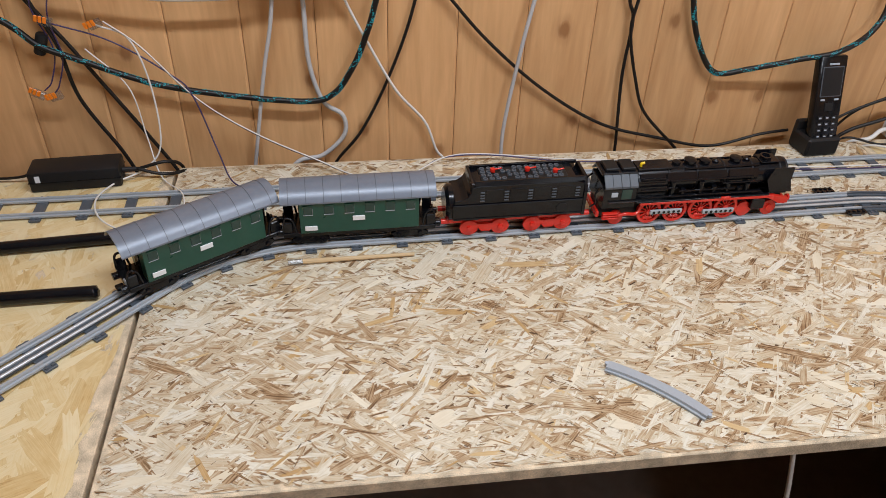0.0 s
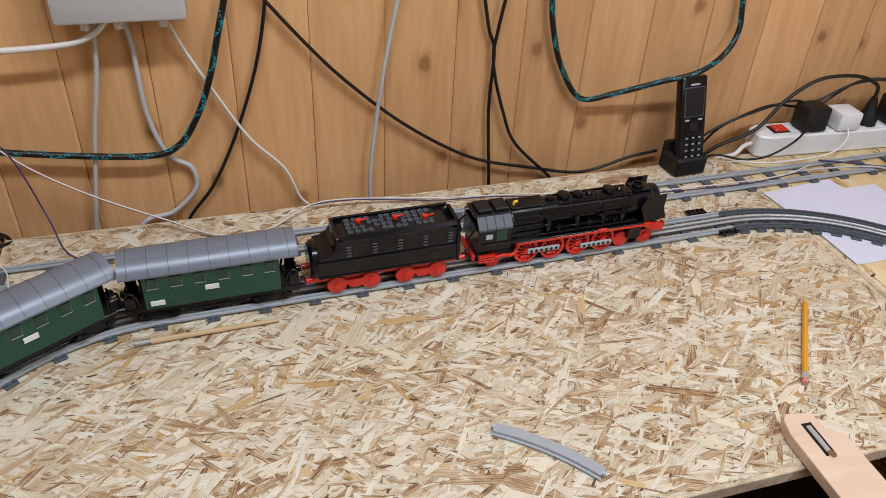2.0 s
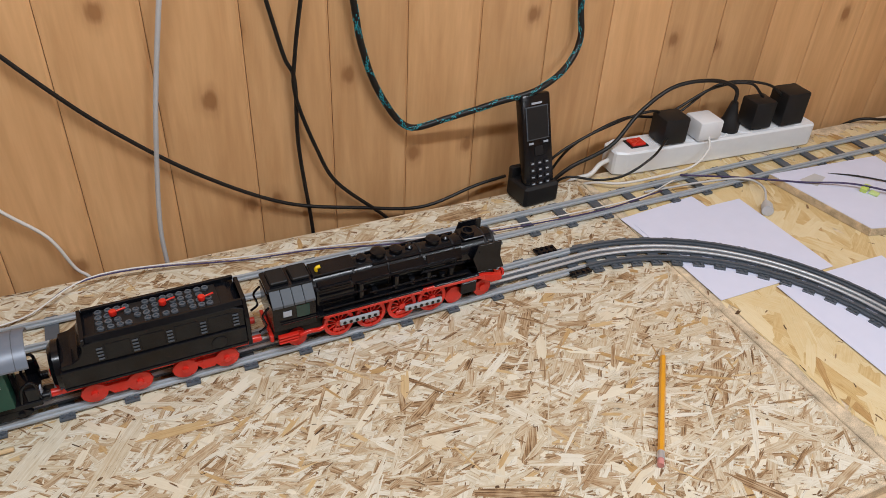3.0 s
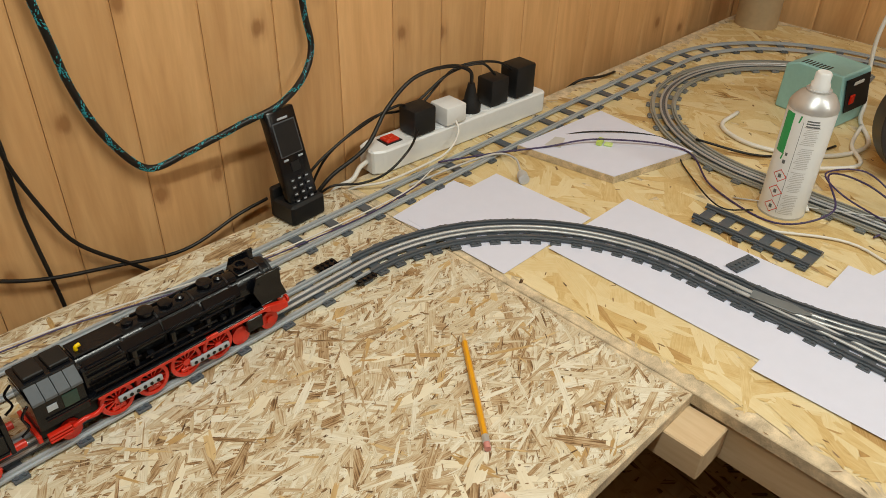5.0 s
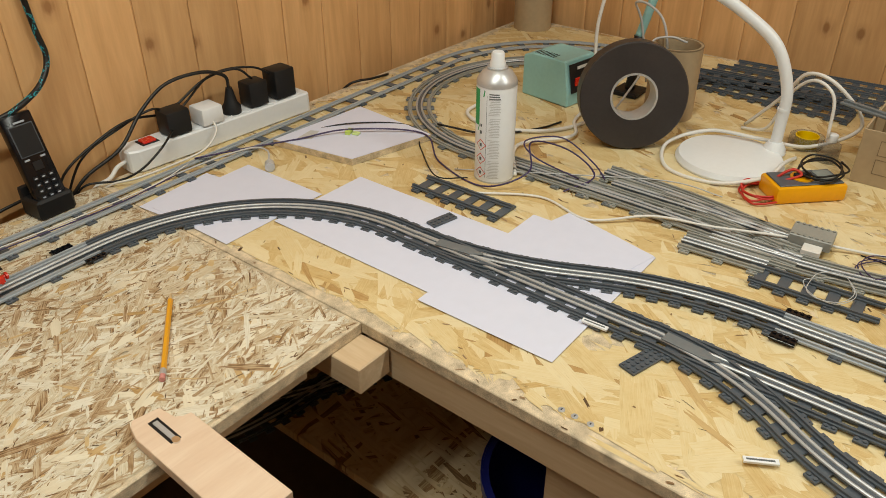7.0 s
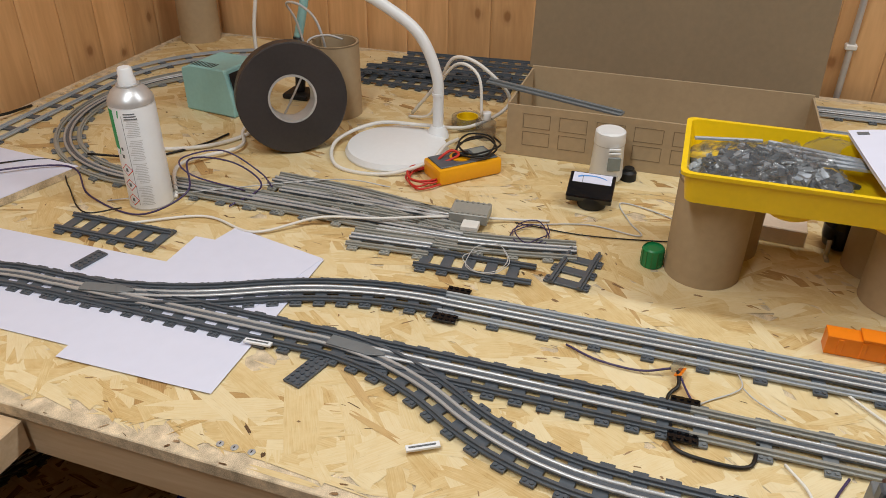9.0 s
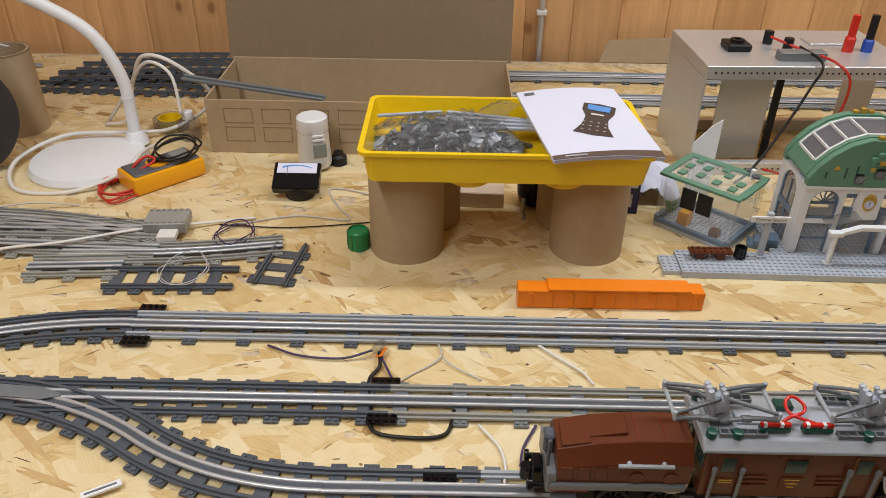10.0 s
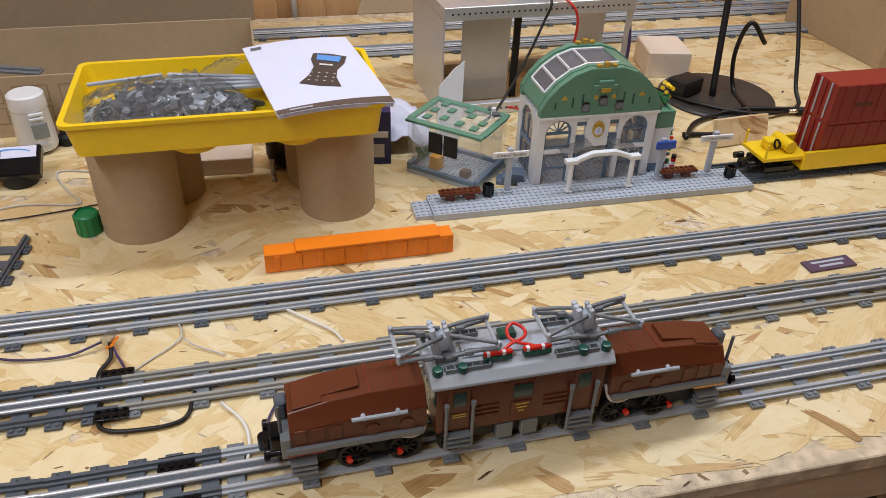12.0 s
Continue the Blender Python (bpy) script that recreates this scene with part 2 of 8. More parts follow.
    blockwhite=plain("whitewashed_wood", (0.74, 0.62, 0.5), 0.6, 0, 0.08, 30),
    ink=plain("grey_print_ink", (0.12, 0.13, 0.14), 0.6, 0, 0.1, 40, 0.0),
    ink_red=plain("red_print_ink", (0.6, 0.04, 0.03), 0.6, 0, 0.1, 40, 0.0),
    ink_green=plain("green_print_ink", (0.02, 0.35, 0.1), 0.5, 0, 0.1, 40, 0.0),
    lcd=plain("grey_lcd", (0.22, 0.25, 0.24), 0.25, 0, 0.1, 20, 0.0),
    lcd_blue=plain("blue_lcd_print", (0.1, 0.3, 0.7), 0.5, 0, 0.1, 20, 0.0),
    clear=clear("clear_plastic", (0.97, 0.98, 0.98), 0.05, 0.9),
    glazing=plain("dark_glazing", (0.018, 0.048, 0.040), 0.12, 0, 0.2, 40, 0.0),
    bag=clear("clear_bag_film", (0.98, 0.985, 0.985), 0.17, 0.70, (0.16, 0.16, 0.16)),
    glass=clear("window_plastic", (0.62, 0.64, 0.68), 0.08, 0.70, (0.42, 0.42, 0.46)),
    lamp_grey=plain("black_lacquer", (0.035, 0.032, 0.03), 0.45, 0, 0.15, 20, 0.0),
    brick_grey=plain("brick_grey_plastic", (0.10, 0.112, 0.13), 0.3, 0, 0.35, 40, 0.0),
    board_edge=plain("sawn_strand_edge", (0.60, 0.49, 0.34), 0.8, 0, 0.55, 150, 0.6),
    floor=plain("dark_floor", (0.12, 0.09, 0.07), 0.7, 0, 0.2, 6, 0.1),
    ceiling=plain("white_ceiling", (0.75, 0.75, 0.73), 0.8, 0, 0.03, 3, 0.05),
    gold=plain("pearl_gold_plastic", (0.55, 0.36, 0.06), 0.3, 0.4, 0.08, 40),
)


# ---- building helpers ----
def part(name, bm, material, parent=None, label=""):
    """Links a bmesh as one mesh object under a thing or a part."""
    mesh = bpy.data.meshes.new(name)
    bm.to_mesh(mesh)
    bm.free()
    mesh.materials.append(M[material] if isinstance(material, str) else material)
    ob = new(name, mesh)
    if parent:
        ob.parent = parent
    if label:
        ob["label"] = label
    return ob


def thing(name, m, label, category, group="", kind=""):
    ob = new(name)
    ob.empty_display_size = 0.02
    ob.matrix_basis = m
    return tagged(ob, label, category, group, kind)


def smooth(bm, angle=35):
    lim = radians(angle)
    for f in bm.faces:
        f.smooth = True
    for e in bm.edges:
        if len(e.link_faces) == 2 and e.calc_face_angle(0) > lim:
            e.smooth = False
    return bm


def bm_box(x0, y0, z0, x1, y1, z1, bevel=0.0, seg=1, bm=None):
    own = bm is None
    bm = bm or bmesh.new()
    made = bmesh.ops.create_cube(bm, size=1.0, matrix=Matrix.LocRotScale(((x0 + x1) / 2, (y0 + y1) / 2, (z0 + z1) / 2), None, (x1 - x0, y1 - y0, z1 - z0)))
    if bevel:
        edges = list({e for v in made["verts"] for e in v.link_edges})
        bmesh.ops.bevel(bm, geom=edges, offset=bevel, segments=seg, affect="EDGES", profile=0.5)
    return smooth(bm) if own and seg > 1 else bm


def bm_cyl(r, z0, z1, seg=20, m=None, r2=None, bevel=0.0, bm=None):
    own = bm is None
    bm = bm or bmesh.new()
    mat = (m or Matrix()) @ Matrix.Translation((0, 0, (z0 + z1) / 2))
    made = bmesh.ops.create_cone(bm, cap_ends=True, segments=seg, radius1=r, radius2=r if r2 is None else r2, depth=z1 - z0, matrix=mat)
    if bevel:
        fs = {f for v in made["verts"] for f in v.link_faces if len(f.verts) == seg}
        edges = list({e for f in fs for e in f.edges})
        bmesh.ops.bevel(bm, geom=edges, offset=bevel, segments=2, affect="EDGES", profile=0.5)
    return smooth(bm) if own else bm


def bm_turned(profile, seg=32, m=None, bm=None, close=False):
    """A body of rotation from (radius, height) pairs."""
    bm = bm or bmesh.new()
    rings = []
    for r, z in profile:
        rings.append([bm.verts.new((m or Matrix()) @ Vector((r * math.cos(2 * math.pi * k / seg), r * math.sin(2 * math.pi * k / seg), z))) for k in range(seg)])
    pairs = list(zip(rings, rings[1:])) + ([(rings[-1], rings[0])] if close else [])
    for a, b in pairs:
        for k in range(seg):
            bm.faces.new((a[k], a[(k + 1) % seg], b[(k + 1) % seg], b[k]))
    if not close:
        bm.faces.new(rings[0][::-1]), bm.faces.new(rings[-1])
    bmesh.ops.recalc_face_normals(bm, faces=bm.faces)
    return smooth(bm)


def bm_prism(points, z0, z1, bevel=0.0, m=None, bm=None):
    """A flat outline (x, y) drawn out from z0 to z1."""
    own = bm is None
    bm = bm or bmesh.new()
    m = m or Matrix()
    lo = [bm.verts.new(m @ Vector((x, y, z0))) for x, y in points]
    hi = [bm.verts.new(m @ Vector((x, y, z1))) for x, y in points]
    n = len(points)
    bm.faces.new(lo[::-1]), bm.faces.new(hi)
    for k in range(n):
        bm.faces.new((lo[k], lo[(k + 1) % n], hi[(k + 1) % n], hi[k]))
    if own:
        bmesh.ops.recalc_face_normals(bm, faces=bm.faces)
    if bevel:
        bmesh.ops.bevel(bm, geom=list(bm.edges), offset=bevel, segments=1, affect="EDGES")
    return bm


def bm_sweep(profile, path, bm=None):
    """Draws a closed profile (across, up) along a level path of (x, y)."""
    bm = bm or bmesh.new()
    rings = []
    for k, p in enumerate(path):
        a, b = path[max(0, k - 1)], path[min(len(path) - 1, k + 1)]
        d = Vector((b[0] - a[0], b[1] - a[1])).normalized()
        side = Vector((-d.y, d.x))
        rings.append([bm.verts.new((p[0] + side.x * u, p[1] + side.y * u, w)) for u, w in profile])
    n = len(profile)
    for a, b in zip(rings, rings[1:]):
        for k in range(n):
            bm.faces.new((a[k], a[(k + 1) % n], b[(k + 1) % n], b[k]))
    bm.faces.new(rings[0][::-1]), bm.faces.new(rings[-1])
    bmesh.ops.recalc_face_normals(bm, faces=bm.faces)
    return bm


def spline(points, n=8):
    """A smooth line through a few 3D points."""
    p = [Vector(q) for q in points]
    p = [p[0] * 2 - p[1]] + p + [p[-1] * 2 - p[-2]]
    out = []
    for a, b, c, d in zip(p, p[1:], p[2:], p[3:]):
        for k in range(n):
            t = k / n
            out.append(0.5 * ((2 * b) + (c - a) * t + (2 * a - 5 * b + 4 * c - d) * t * t + (3 * b - a - 3 * c + d) * t ** 3))
    return out + [p[-2]]


def bm_tube(points, r, seg=8, bm=None, n=8, raw=False):
    """A round cord through 3D points."""
    bm = bm or bmesh.new()
    line = [Vector(q) for q in points] if raw else spline(points, n)
    up = Vector((0.13, 0.21, 0.97))
    rings = []
    for k, p in enumerate(line):
        d = (line[min(len(line) - 1, k + 1)] - line[max(0, k - 1)]).normalized()
        u = (up - d * up.dot(d)).normalized()
        v = d.cross(u)
        up = u
        rings.append([bm.verts.new(p + u * (r * math.cos(2 * math.pi * j / seg)) + v * (r * math.sin(2 * math.pi * j / seg))) for j in range(seg)])
    for a, b in zip(rings, rings[1:]):
        for j in range(seg):
            bm.faces.new((a[j], a[(j + 1) % seg], b[(j + 1) % seg], b[j]))
    bm.faces.new(rings[0][::-1]), bm.faces.new(rings[-1])
    for f in bm.faces:
        f.smooth = True
    bmesh.ops.recalc_face_normals(bm, faces=bm.faces)
    return bm


def cord(name, points, r, material, label, category="cable", group=""):
    return tagged(part(name, bm_tube(points, r), material), label, category, group)


def lathe_shell(r_out, r_in, z0, z1, seg=40, m=None):
    return bm_turned(((r_out, z0), (r_out, z1), (r_in, z1), (r_in, z0)), seg, m, close=True)


def shared(name, mesh, parent, m):
    ob = new(name, mesh)
    ob.parent = parent
    ob.matrix_basis = m
    return ob


def mesh_of(name, bm, material):
    mesh = bpy.data.meshes.new(name)
    bm.to_mesh(mesh)
    bm.free()
    mesh.materials.append(M[material])
    return mesh


# ---- the room and the tables (table top at z = 0) ----
WALL_Y, WALL_X = 1.21, 2.33
FLOOR, CEIL = -0.78, 1.62
X0, Y0 = -2.2, -3.0
tagged(part("floor", bm_box(X0, Y0, FLOOR - 0.1, WALL_X + 0.2, WALL_Y + 0.2, FLOOR), "floor"), "dark worn floor under the layout tables", "floor", kind="structure")
tagged(part("ceiling", bm_box(X0, Y0, CEIL, WALL_X + 0.2, WALL_Y + 0.2, CEIL + 0.1), "ceiling"), "plain white workshop ceiling", "ceiling", kind="structure")
tagged(part("wall_north", bm_box(X0, WALL_Y + 0.006, FLOOR, WALL_X + 0.2, WALL_Y + 0.2, CEIL), "pine_dark"), "pine tongue-and-groove board wall behind the tables", "wall", kind="structure")
tagged(part("wall_east", bm_box(WALL_X + 0.006, Y0, FLOOR, WALL_X + 0.2, WALL_Y + 0.006, CEIL), "pine_dark"), "pine tongue-and-groove board wall at the end of the layout", "wall", kind="structure")
tagged(part("wall_west", bm_box(X0 - 0.15, Y0, FLOOR, X0, WALL_Y + 0.2, CEIL), "pine"), "plain pine wall", "wall", kind="structure")
tagged(part("wall_south", bm_box(X0, Y0 - 0.15, FLOOR, WALL_X + 0.2, Y0, CEIL), "pine"), "plain pine wall", "wall", kind="structure")

BACK, EDGE_X, EDGE_Y, GAP_X = 1.155, 0.925, 0.524, -0.256
THICK = 0.019
tagged(part("tabletop_middle", bm_box(GAP_X + 0.003, EDGE_Y, -THICK, EDGE_X - 0.0006, BACK, -0.0011, 0.0012), "board_edge"), "pale strand board tabletop with small flakes", "tabletop", kind="structure")
SLANT = 0.0165


def edge_at(y):
    """The near edge of the right-hand table, which runs slightly askew."""
    return EDGE_X + 0.0006 + (SLANT * (y - EDGE_Y) if y < EDGE_Y else 0.0)


tagged(part("tabletop_right", bm_prism([(edge_at(-2.6), -2.6), (2.285, -2.6), (2.285, BACK + 0.004), (edge_at(1.0), BACK + 0.004), (edge_at(EDGE_Y), EDGE_Y)], -THICK, -0.0011, 0.0012), "board_edge"), "yellowish strand board tabletop with large flakes", "tabletop", kind="structure")
tagged(part("tabletop_left", bm_box(-1.7, -0.6, -THICK, GAP_X - 0.003, BACK - 0.008, -0.0011, 0.0012), "board_edge"), "yellowish strand board side table with a dark joint", "tabletop", kind="structure")


# ---- model railway track ----
def route(x, y, heading, *legs, step=0.012):
    """A level line from straight legs ("s", length) and arcs ("a", radius, degrees to the left)."""
    pts, h = [(x, y)], radians(heading)
    for leg in legs:
        if leg[0] == "s":
            n = max(1, int(leg[1] / 0.064))
            for _ in range(n):
                x, y = x + math.cos(h) * leg[1] / n, y + math.sin(h) * leg[1] / n
                pts.append((x, y))
        else:
            r, turn = leg[1], radians(leg[2])
            n = max(2, int(abs(turn) * r / step))
            for _ in range(n):
                d = turn / n
                x, y = x + math.cos(h + d / 2) * r * abs(d), y + math.sin(h + d / 2) * r * abs(d)
                h += d
                pts.append((x, y))
    return pts


def stations(path, pitch, start=0.0):
    """Places and headings at even steps along a line."""
    out, want, gone = [], start, 0.0
    for a, b in zip(path, path[1:]):
        seg = math.hypot(b[0] - a[0], b[1] - a[1])
        while want <= gone + seg:
            f = (want - gone) / seg
            out.append((a[0] + (b[0] - a[0]) * f, a[1] + (b[1] - a[1]) * f, math.atan2(b[1] - a[1], b[0] - a[0])))
            want += pitch
        gone += seg
    return out


def tie_mesh(name, material, studs=True, half=0.032, along=0.0155):
    bm = bm_box(-along / 2, -half, 0, along / 2, half, 0.0034, 0.0004)
    if studs:
        for sy in (-1, 1):
            for sx in (-1, 1):
                bm_cyl(0.0024, 0.0034, 0.005, 8, Matrix.Translation((sx * 0.004, sy * (half - 0.004), 0)), bm=bm)
    return mesh_of(name, bm, material)


TIE = {k: tie_mesh("tie_" + k, k) for k in ("dark_grey", "mid_grey", "olive_grey")}
BAND = ((-0.0045, 0.0036), (0.0045, 0.0036), (0.0045, 0.0062), (0.0018, 0.0066), (0.0018, 0.0096), (-0.0018, 0.0096), (-0.0018, 0.0066), (-0.0045, 0.0062))


def shift_profile(profile, u):
    return [(a + u, b) for a, b in profile]


def track(path, label, band="light_grey", tie="dark_grey", pitch=0.064, start=0.012, centre=True, z=0.0, gauge=0.0205, group="model railway tracks", limit=300):
    ob = thing("model_railway_track", pose(0, 0, z), label, "toy track", group)
    for u in (-gauge, gauge):
        part("rail", bm_sweep(shift_profile(BAND, u), path), band, ob)
    if centre:
        bed = ((-0.0068, 0.0036), (0.0068, 0.0036), (0.0068, 0.0072), (-0.0068, 0.0072))
        part("centre_bed", bm_sweep(bed, path), "dark_grey", ob)
        for u in (-0.0052, 0.0052):
            part("conductor_rail", smooth(bm_sweep([(u - 0.0023, 0.0073), (u + 0.0023, 0.0073)] + [(u + 0.0023 * math.cos(math.pi * k / 6), 0.0076 + 0.0022 * math.sin(math.pi * k / 6)) for k in range(7)], path), 50), "steel", ob, "bright steel conductor rail")
    for k, (x, y, h) in enumerate(stations(path, pitch, start)):
        if k < limit:
            shared("tie", TIE[tie], ob, Matrix.Translation((x, y, 0.0003)) @ Matrix.Rotation(h, 4, "Z"))
    return ob


# main line: the end of the dark curve, the straight behind the board, the left-hand bend
MAIN_CURVE = route(1.130, 0.640, 90, ("a", 0.32, 91.5))
cx, cy = MAIN_CURVE[-1]
MAIN = route(cx, cy, 181.5, ("s", 0.840), ("a", 0.30, 44), ("s", 0.75))
track(MAIN, "light grey brick-built railway track with steel middle rails")
track(MAIN_CURVE, "dark grey curved brick-built railway track", "dark_grey", "dark_grey", 0.032)
# the straight from the curve, that runs on as the second line
track(route(1.130, 0.640, -90, ("s", 0.87)), "dark grey brick-built railway track on white paper", "dark_grey", "dark_grey", 0.032)
track(route(1.130, -0.230, -90, ("s", 2.2)), "grey brick-built railway track with bright steel middle rails", "olive_grey", "mid_grey")
# the branch to the line nearest the station
BRANCH = route(1.130, 0.60, -90, ("a", 0.55, 26), ("s", 0.03), ("a", 0.55, -26))
track(BRANCH, "dark grey branching brick-built railway track", "dark_grey", "dark_grey", 0.032, z=0.0007)
bx, by = BRANCH[-1]
track(route(bx, by, -90, ("s", by + 2.4)), "light grey brick-built railway track past the station", "light_grey", "dark_grey")
# the branch to the line nearest the table edge
LOW = route(1.130, 0.22, -90, ("a", 0.36, -33.3), ("a", 0.36, 33.3))
track(LOW, "dark grey branching brick-built railway track", "dark_grey", "dark_grey", 0.032, z=0.0007)
lx, ly = LOW[-1]
track(route(lx, ly, -90, ("s", 0.15)), "dark grey brick-built railway track", "dark_grey", "dark_grey", 0.032)
track(route(lx, ly - 0.15, -90, ("s", 2.0)), "light grey brick-built railway track along the table edge", "light_grey", "mid_grey")
# the back line along the wall and round the far corner
BACKLINE = route(-1.6, 1.028, 0.9, ("s", 3.42), ("a", 0.335, -90.9), ("s", 0.12))
track(BACKLINE, "old grey two-rail brick-built railway track along the wall", "light_grey", "dark_grey", 0.064, centre=False)
track(route(1.435, 0.36, 90, ("s", 0.35), ("a", 0.30, -175)), "old grey curved brick-built railway track", "olive_grey", "mid_grey", 0.05)
for x in (2.165, 2.03):
    track(route(x, -0.28, -90, ("s", 2.2)), "grey brick-built railway track by the end wall", "light_grey", "dark_grey")


# ---- below the tables ----
def joist(x0, y0, z0, x1, y1, z1, label, name="wooden_joist"):
    return tagged(part(name, bm_box(x0, y0, z0, x1, y1, z1, 0.0015), "lath"), label, "timber", kind="structure")


tagged(part("wooden_joist", bm_prism([(edge_at(-2.5) + 0.004, -2.5), (edge_at(-2.5) + 0.026, -2.5), (edge_at(0.52) + 0.026, EDGE_Y - 0.004), (edge_at(0.52) + 0.004, EDGE_Y - 0.004)], -0.075, -THICK - 0.0004, 0.0015), "lath"), "pale spruce batten under the table edge", "timber", kind="structure")
joist(0.868, 0.476, -0.060, 0.9245, 1.1, -THICK - 0.0004, "short pale spruce beam end under the table corner")
joist(GAP_X + 0.02, EDGE_Y + 0.03, -0.062, 0.85, EDGE_Y + 0.05, -THICK - 0.0004, "spruce batten under the middle table")
joist(-1.6, 1.08, -0.07, 2.25, 1.13, -THICK - 0.0006, "spruce ledger along the wall")
for x, y in ((0.945, 0.175), (0.945, -1.2), (-0.33, 0.3), (2.15, -1.2), (2.15, 0.9), (-1.5, 0.9)):
    joist(x, y, FLOOR, x + 0.07, y + 0.07, -0.0625, "square spruce table leg", "table_leg")
shelf = tagged(part("low_shelf", bm_box(0.98, 0.16, -0.43, 2.2, 1.1, -0.41, 0.001), "osb_b"), "strand board shelf under the table", "shelf", kind="structure")
track(route(0.80, 0.98, -28, ("s", 0.62)), "dark grey spare track on the low shelf", "dark_grey", "dark_grey", 0.032, z=-0.4099)
track(route(0.80, 0.90, -28, ("a", 0.6, 24), ("s", 0.3)), "dark grey spare curved track on the low shelf", "dark_grey", "dark_grey", 0.032, z=-0.4099)
bucket = thing("bucket", pose(1.07, 0.26, -0.4099), "dark blue round plastic bucket on the low shelf", "bucket")
part("shell", bm_turned(((0.10, 0), (0.13, 0.17), (0.134, 0.17), (0.134, 0.176), (0.125, 0.176), (0.096, 0.004)), 40), "navy", bucket)
part("rim", lathe_shell(0.137, 0.1342, 0.160, 0.178), "navy", bucket)


# ---- the steam train on the main line ----
RAIL = 0.0098


def on_line(path, s, half=0.06):
    """The pose of a vehicle whose two bogies stand on the line, s metres from its start, looking back along it."""
    a = stations(path, 10.0, s - half)[0]
    b = stations(path, 10.0, s + half)[0]
    turn = math.degrees(math.atan2(a[1] - b[1], a[0] - b[0]))
    return pose((a[0] + b[0]) / 2, (a[1] + b[1]) / 2, RAIL, 0, 0, turn)


def bm_wheel(r, w, y, x=0.0, drop=0.0):
    """A wheel whose axle lies across the track; its face at y."""
    return bm_turned(((r, -w / 2), (r, w / 2), (r * 0.7, w / 2 + 0.0006), (r * 0.3, w / 2 + 0.0012)), 20, pose(x, y, r - drop, 90))


def spoked_wheel(name, r, w, y, x, spokes, drop, material, parent, label=""):
    """A rim with a hub and single spokes before a thin disc."""
    m = pose(x, y, r - drop, 90)
    rim = part(name, bm_turned(((r * 0.74, -w / 2), (r, -w / 2), (r * 1.0, w / 2 - 0.0006), (r * 0.97, w / 2), (r * 0.76, w / 2)), 28, m, close=True), material, parent, label)
    part("hub", bm_cyl(r * 0.22, -w / 2, w / 2 + 0.001, 12, m), material, rim)
    mesh = mesh_of("spoke", bm_box(r * 0.17, -0.00075, -w * 0.3, r * 0.78, 0.00075, w * 0.34), material)
    for k in range(spokes):
        shared("spoke", mesh, rim, m @ Matrix.Rotation(2 * math.pi * k / spokes, 4, "Z"))
    return rim


def bm_x_cyl(r, x0, x1, y=0.0, z=0.0, seg=14, r2=None, bm=None):
    """A round bar that lies along the vehicle."""
    return bm_cyl(r, x0, x1, seg, pose(0, y, z, 0, 90), r2=r2, bm=bm)


def bm_y_cyl(r, y0, y1, x=0.0, z=0.0, seg=14, bm=None):
    return bm_cyl(r, -y1, -y0, seg, pose(x, 0, z, 90), bm=bm)


def bm_arch(half, z0, z1, x0, x1, thick=0.002, n=12):
    """A curved carriage roof."""
    rise = z1 - z0
    rad = (half * half + rise * rise) / (2 * rise)
    a0 = math.asin(half / rad)
    outer = [(rad * math.sin(-a0 + 2 * a0 * k / n), z1 - rad + rad * math.cos(-a0 + 2 * a0 * k / n)) for k in range(n + 1)]
    inner = [(y, z - thick) for y, z in reversed(outer)]
    bm = bm_prism(outer + inner, x0, x1, m=Matrix(((0, 0, 1, 0), (1, 0, 0, 0), (0, 1, 0, 0), (0, 0, 0, 1))))
    return smooth(bm, 25)


def coach(m):
    ob = thing("toy_coach", m, "dark green brick-built passenger coach with silver roof on the track", "toy train", "coaches of the steam train")
    body = part("body", bm_box(-0.078, -0.027, 0.020, 0.078, 0.027, 0.072, 0.0006), "green", ob)
    part("roof", bm_arch(0.0300, 0.0715, 0.0885, -0.101, 0.101, 0.0022), "silver", ob, "curved pearl silver roof of bent plates")
    for k in range(9):
        x = -0.0905 + 0.0226 * k
        part("roof_seam", bm_arch(0.0302, 0.0717, 0.0888, x - 0.0004, x + 0.0004, 0.0006), "dark_grey", ob)
    part("underframe", bm_box(-0.101, -0.025, 0.013, 0.101, 0.025, 0.0198, 0.0008), "black", ob)
    for sy in (-1, 1):
        for k in range(6):
            x = -0.0665 + 0.0266 * k
            w = part("window", bm_box(x - 0.0058, sy * 0.0273 - 0.0006, 0.051, x + 0.0058, sy * 0.0273 + 0.0006, 0.0645, 0.0003), "glazing", body, "small dark window")
            part("window_bar", bm_box(x - 0.0062, sy * 0.0276 - 0.0007, 0.0503, x + 0.0062, sy * 0.0276 + 0.0007, 0.0509), "light_grey", body)
            part("window_bar", bm_box(x + 0.0056, sy * 0.0276 - 0.0007, 0.0510, x + 0.0061, sy * 0.0276 + 0.0007, 0.0600), "mid_grey", body)
            part("window_lintel", bm_box(x - 0.0064, sy * 0.0276 - 0.0008, 0.0645, x + 0.0064, sy * 0.0276 + 0.0008, 0.0655), "green", body)
        part("name_board", bm_box(-0.0095, sy * 0.0279 - 0.0008, 0.0385, 0.0065, sy * 0.0279 + 0.0008, 0.0455, 0.0003), "white", body, "plain white tile")
        part("number_board", bm_box(-0.072, sy * 0.0279 - 0.0008, 0.0255, -0.056, sy * 0.0279 + 0.0008, 0.0325, 0.0003), "white", body, "plain white tile")
        part("truss_rod", bm_x_cyl(0.0012, -0.035, 0.035, sy * 0.022, 0.0085), "black", ob)
    for sx in (-1, 1):
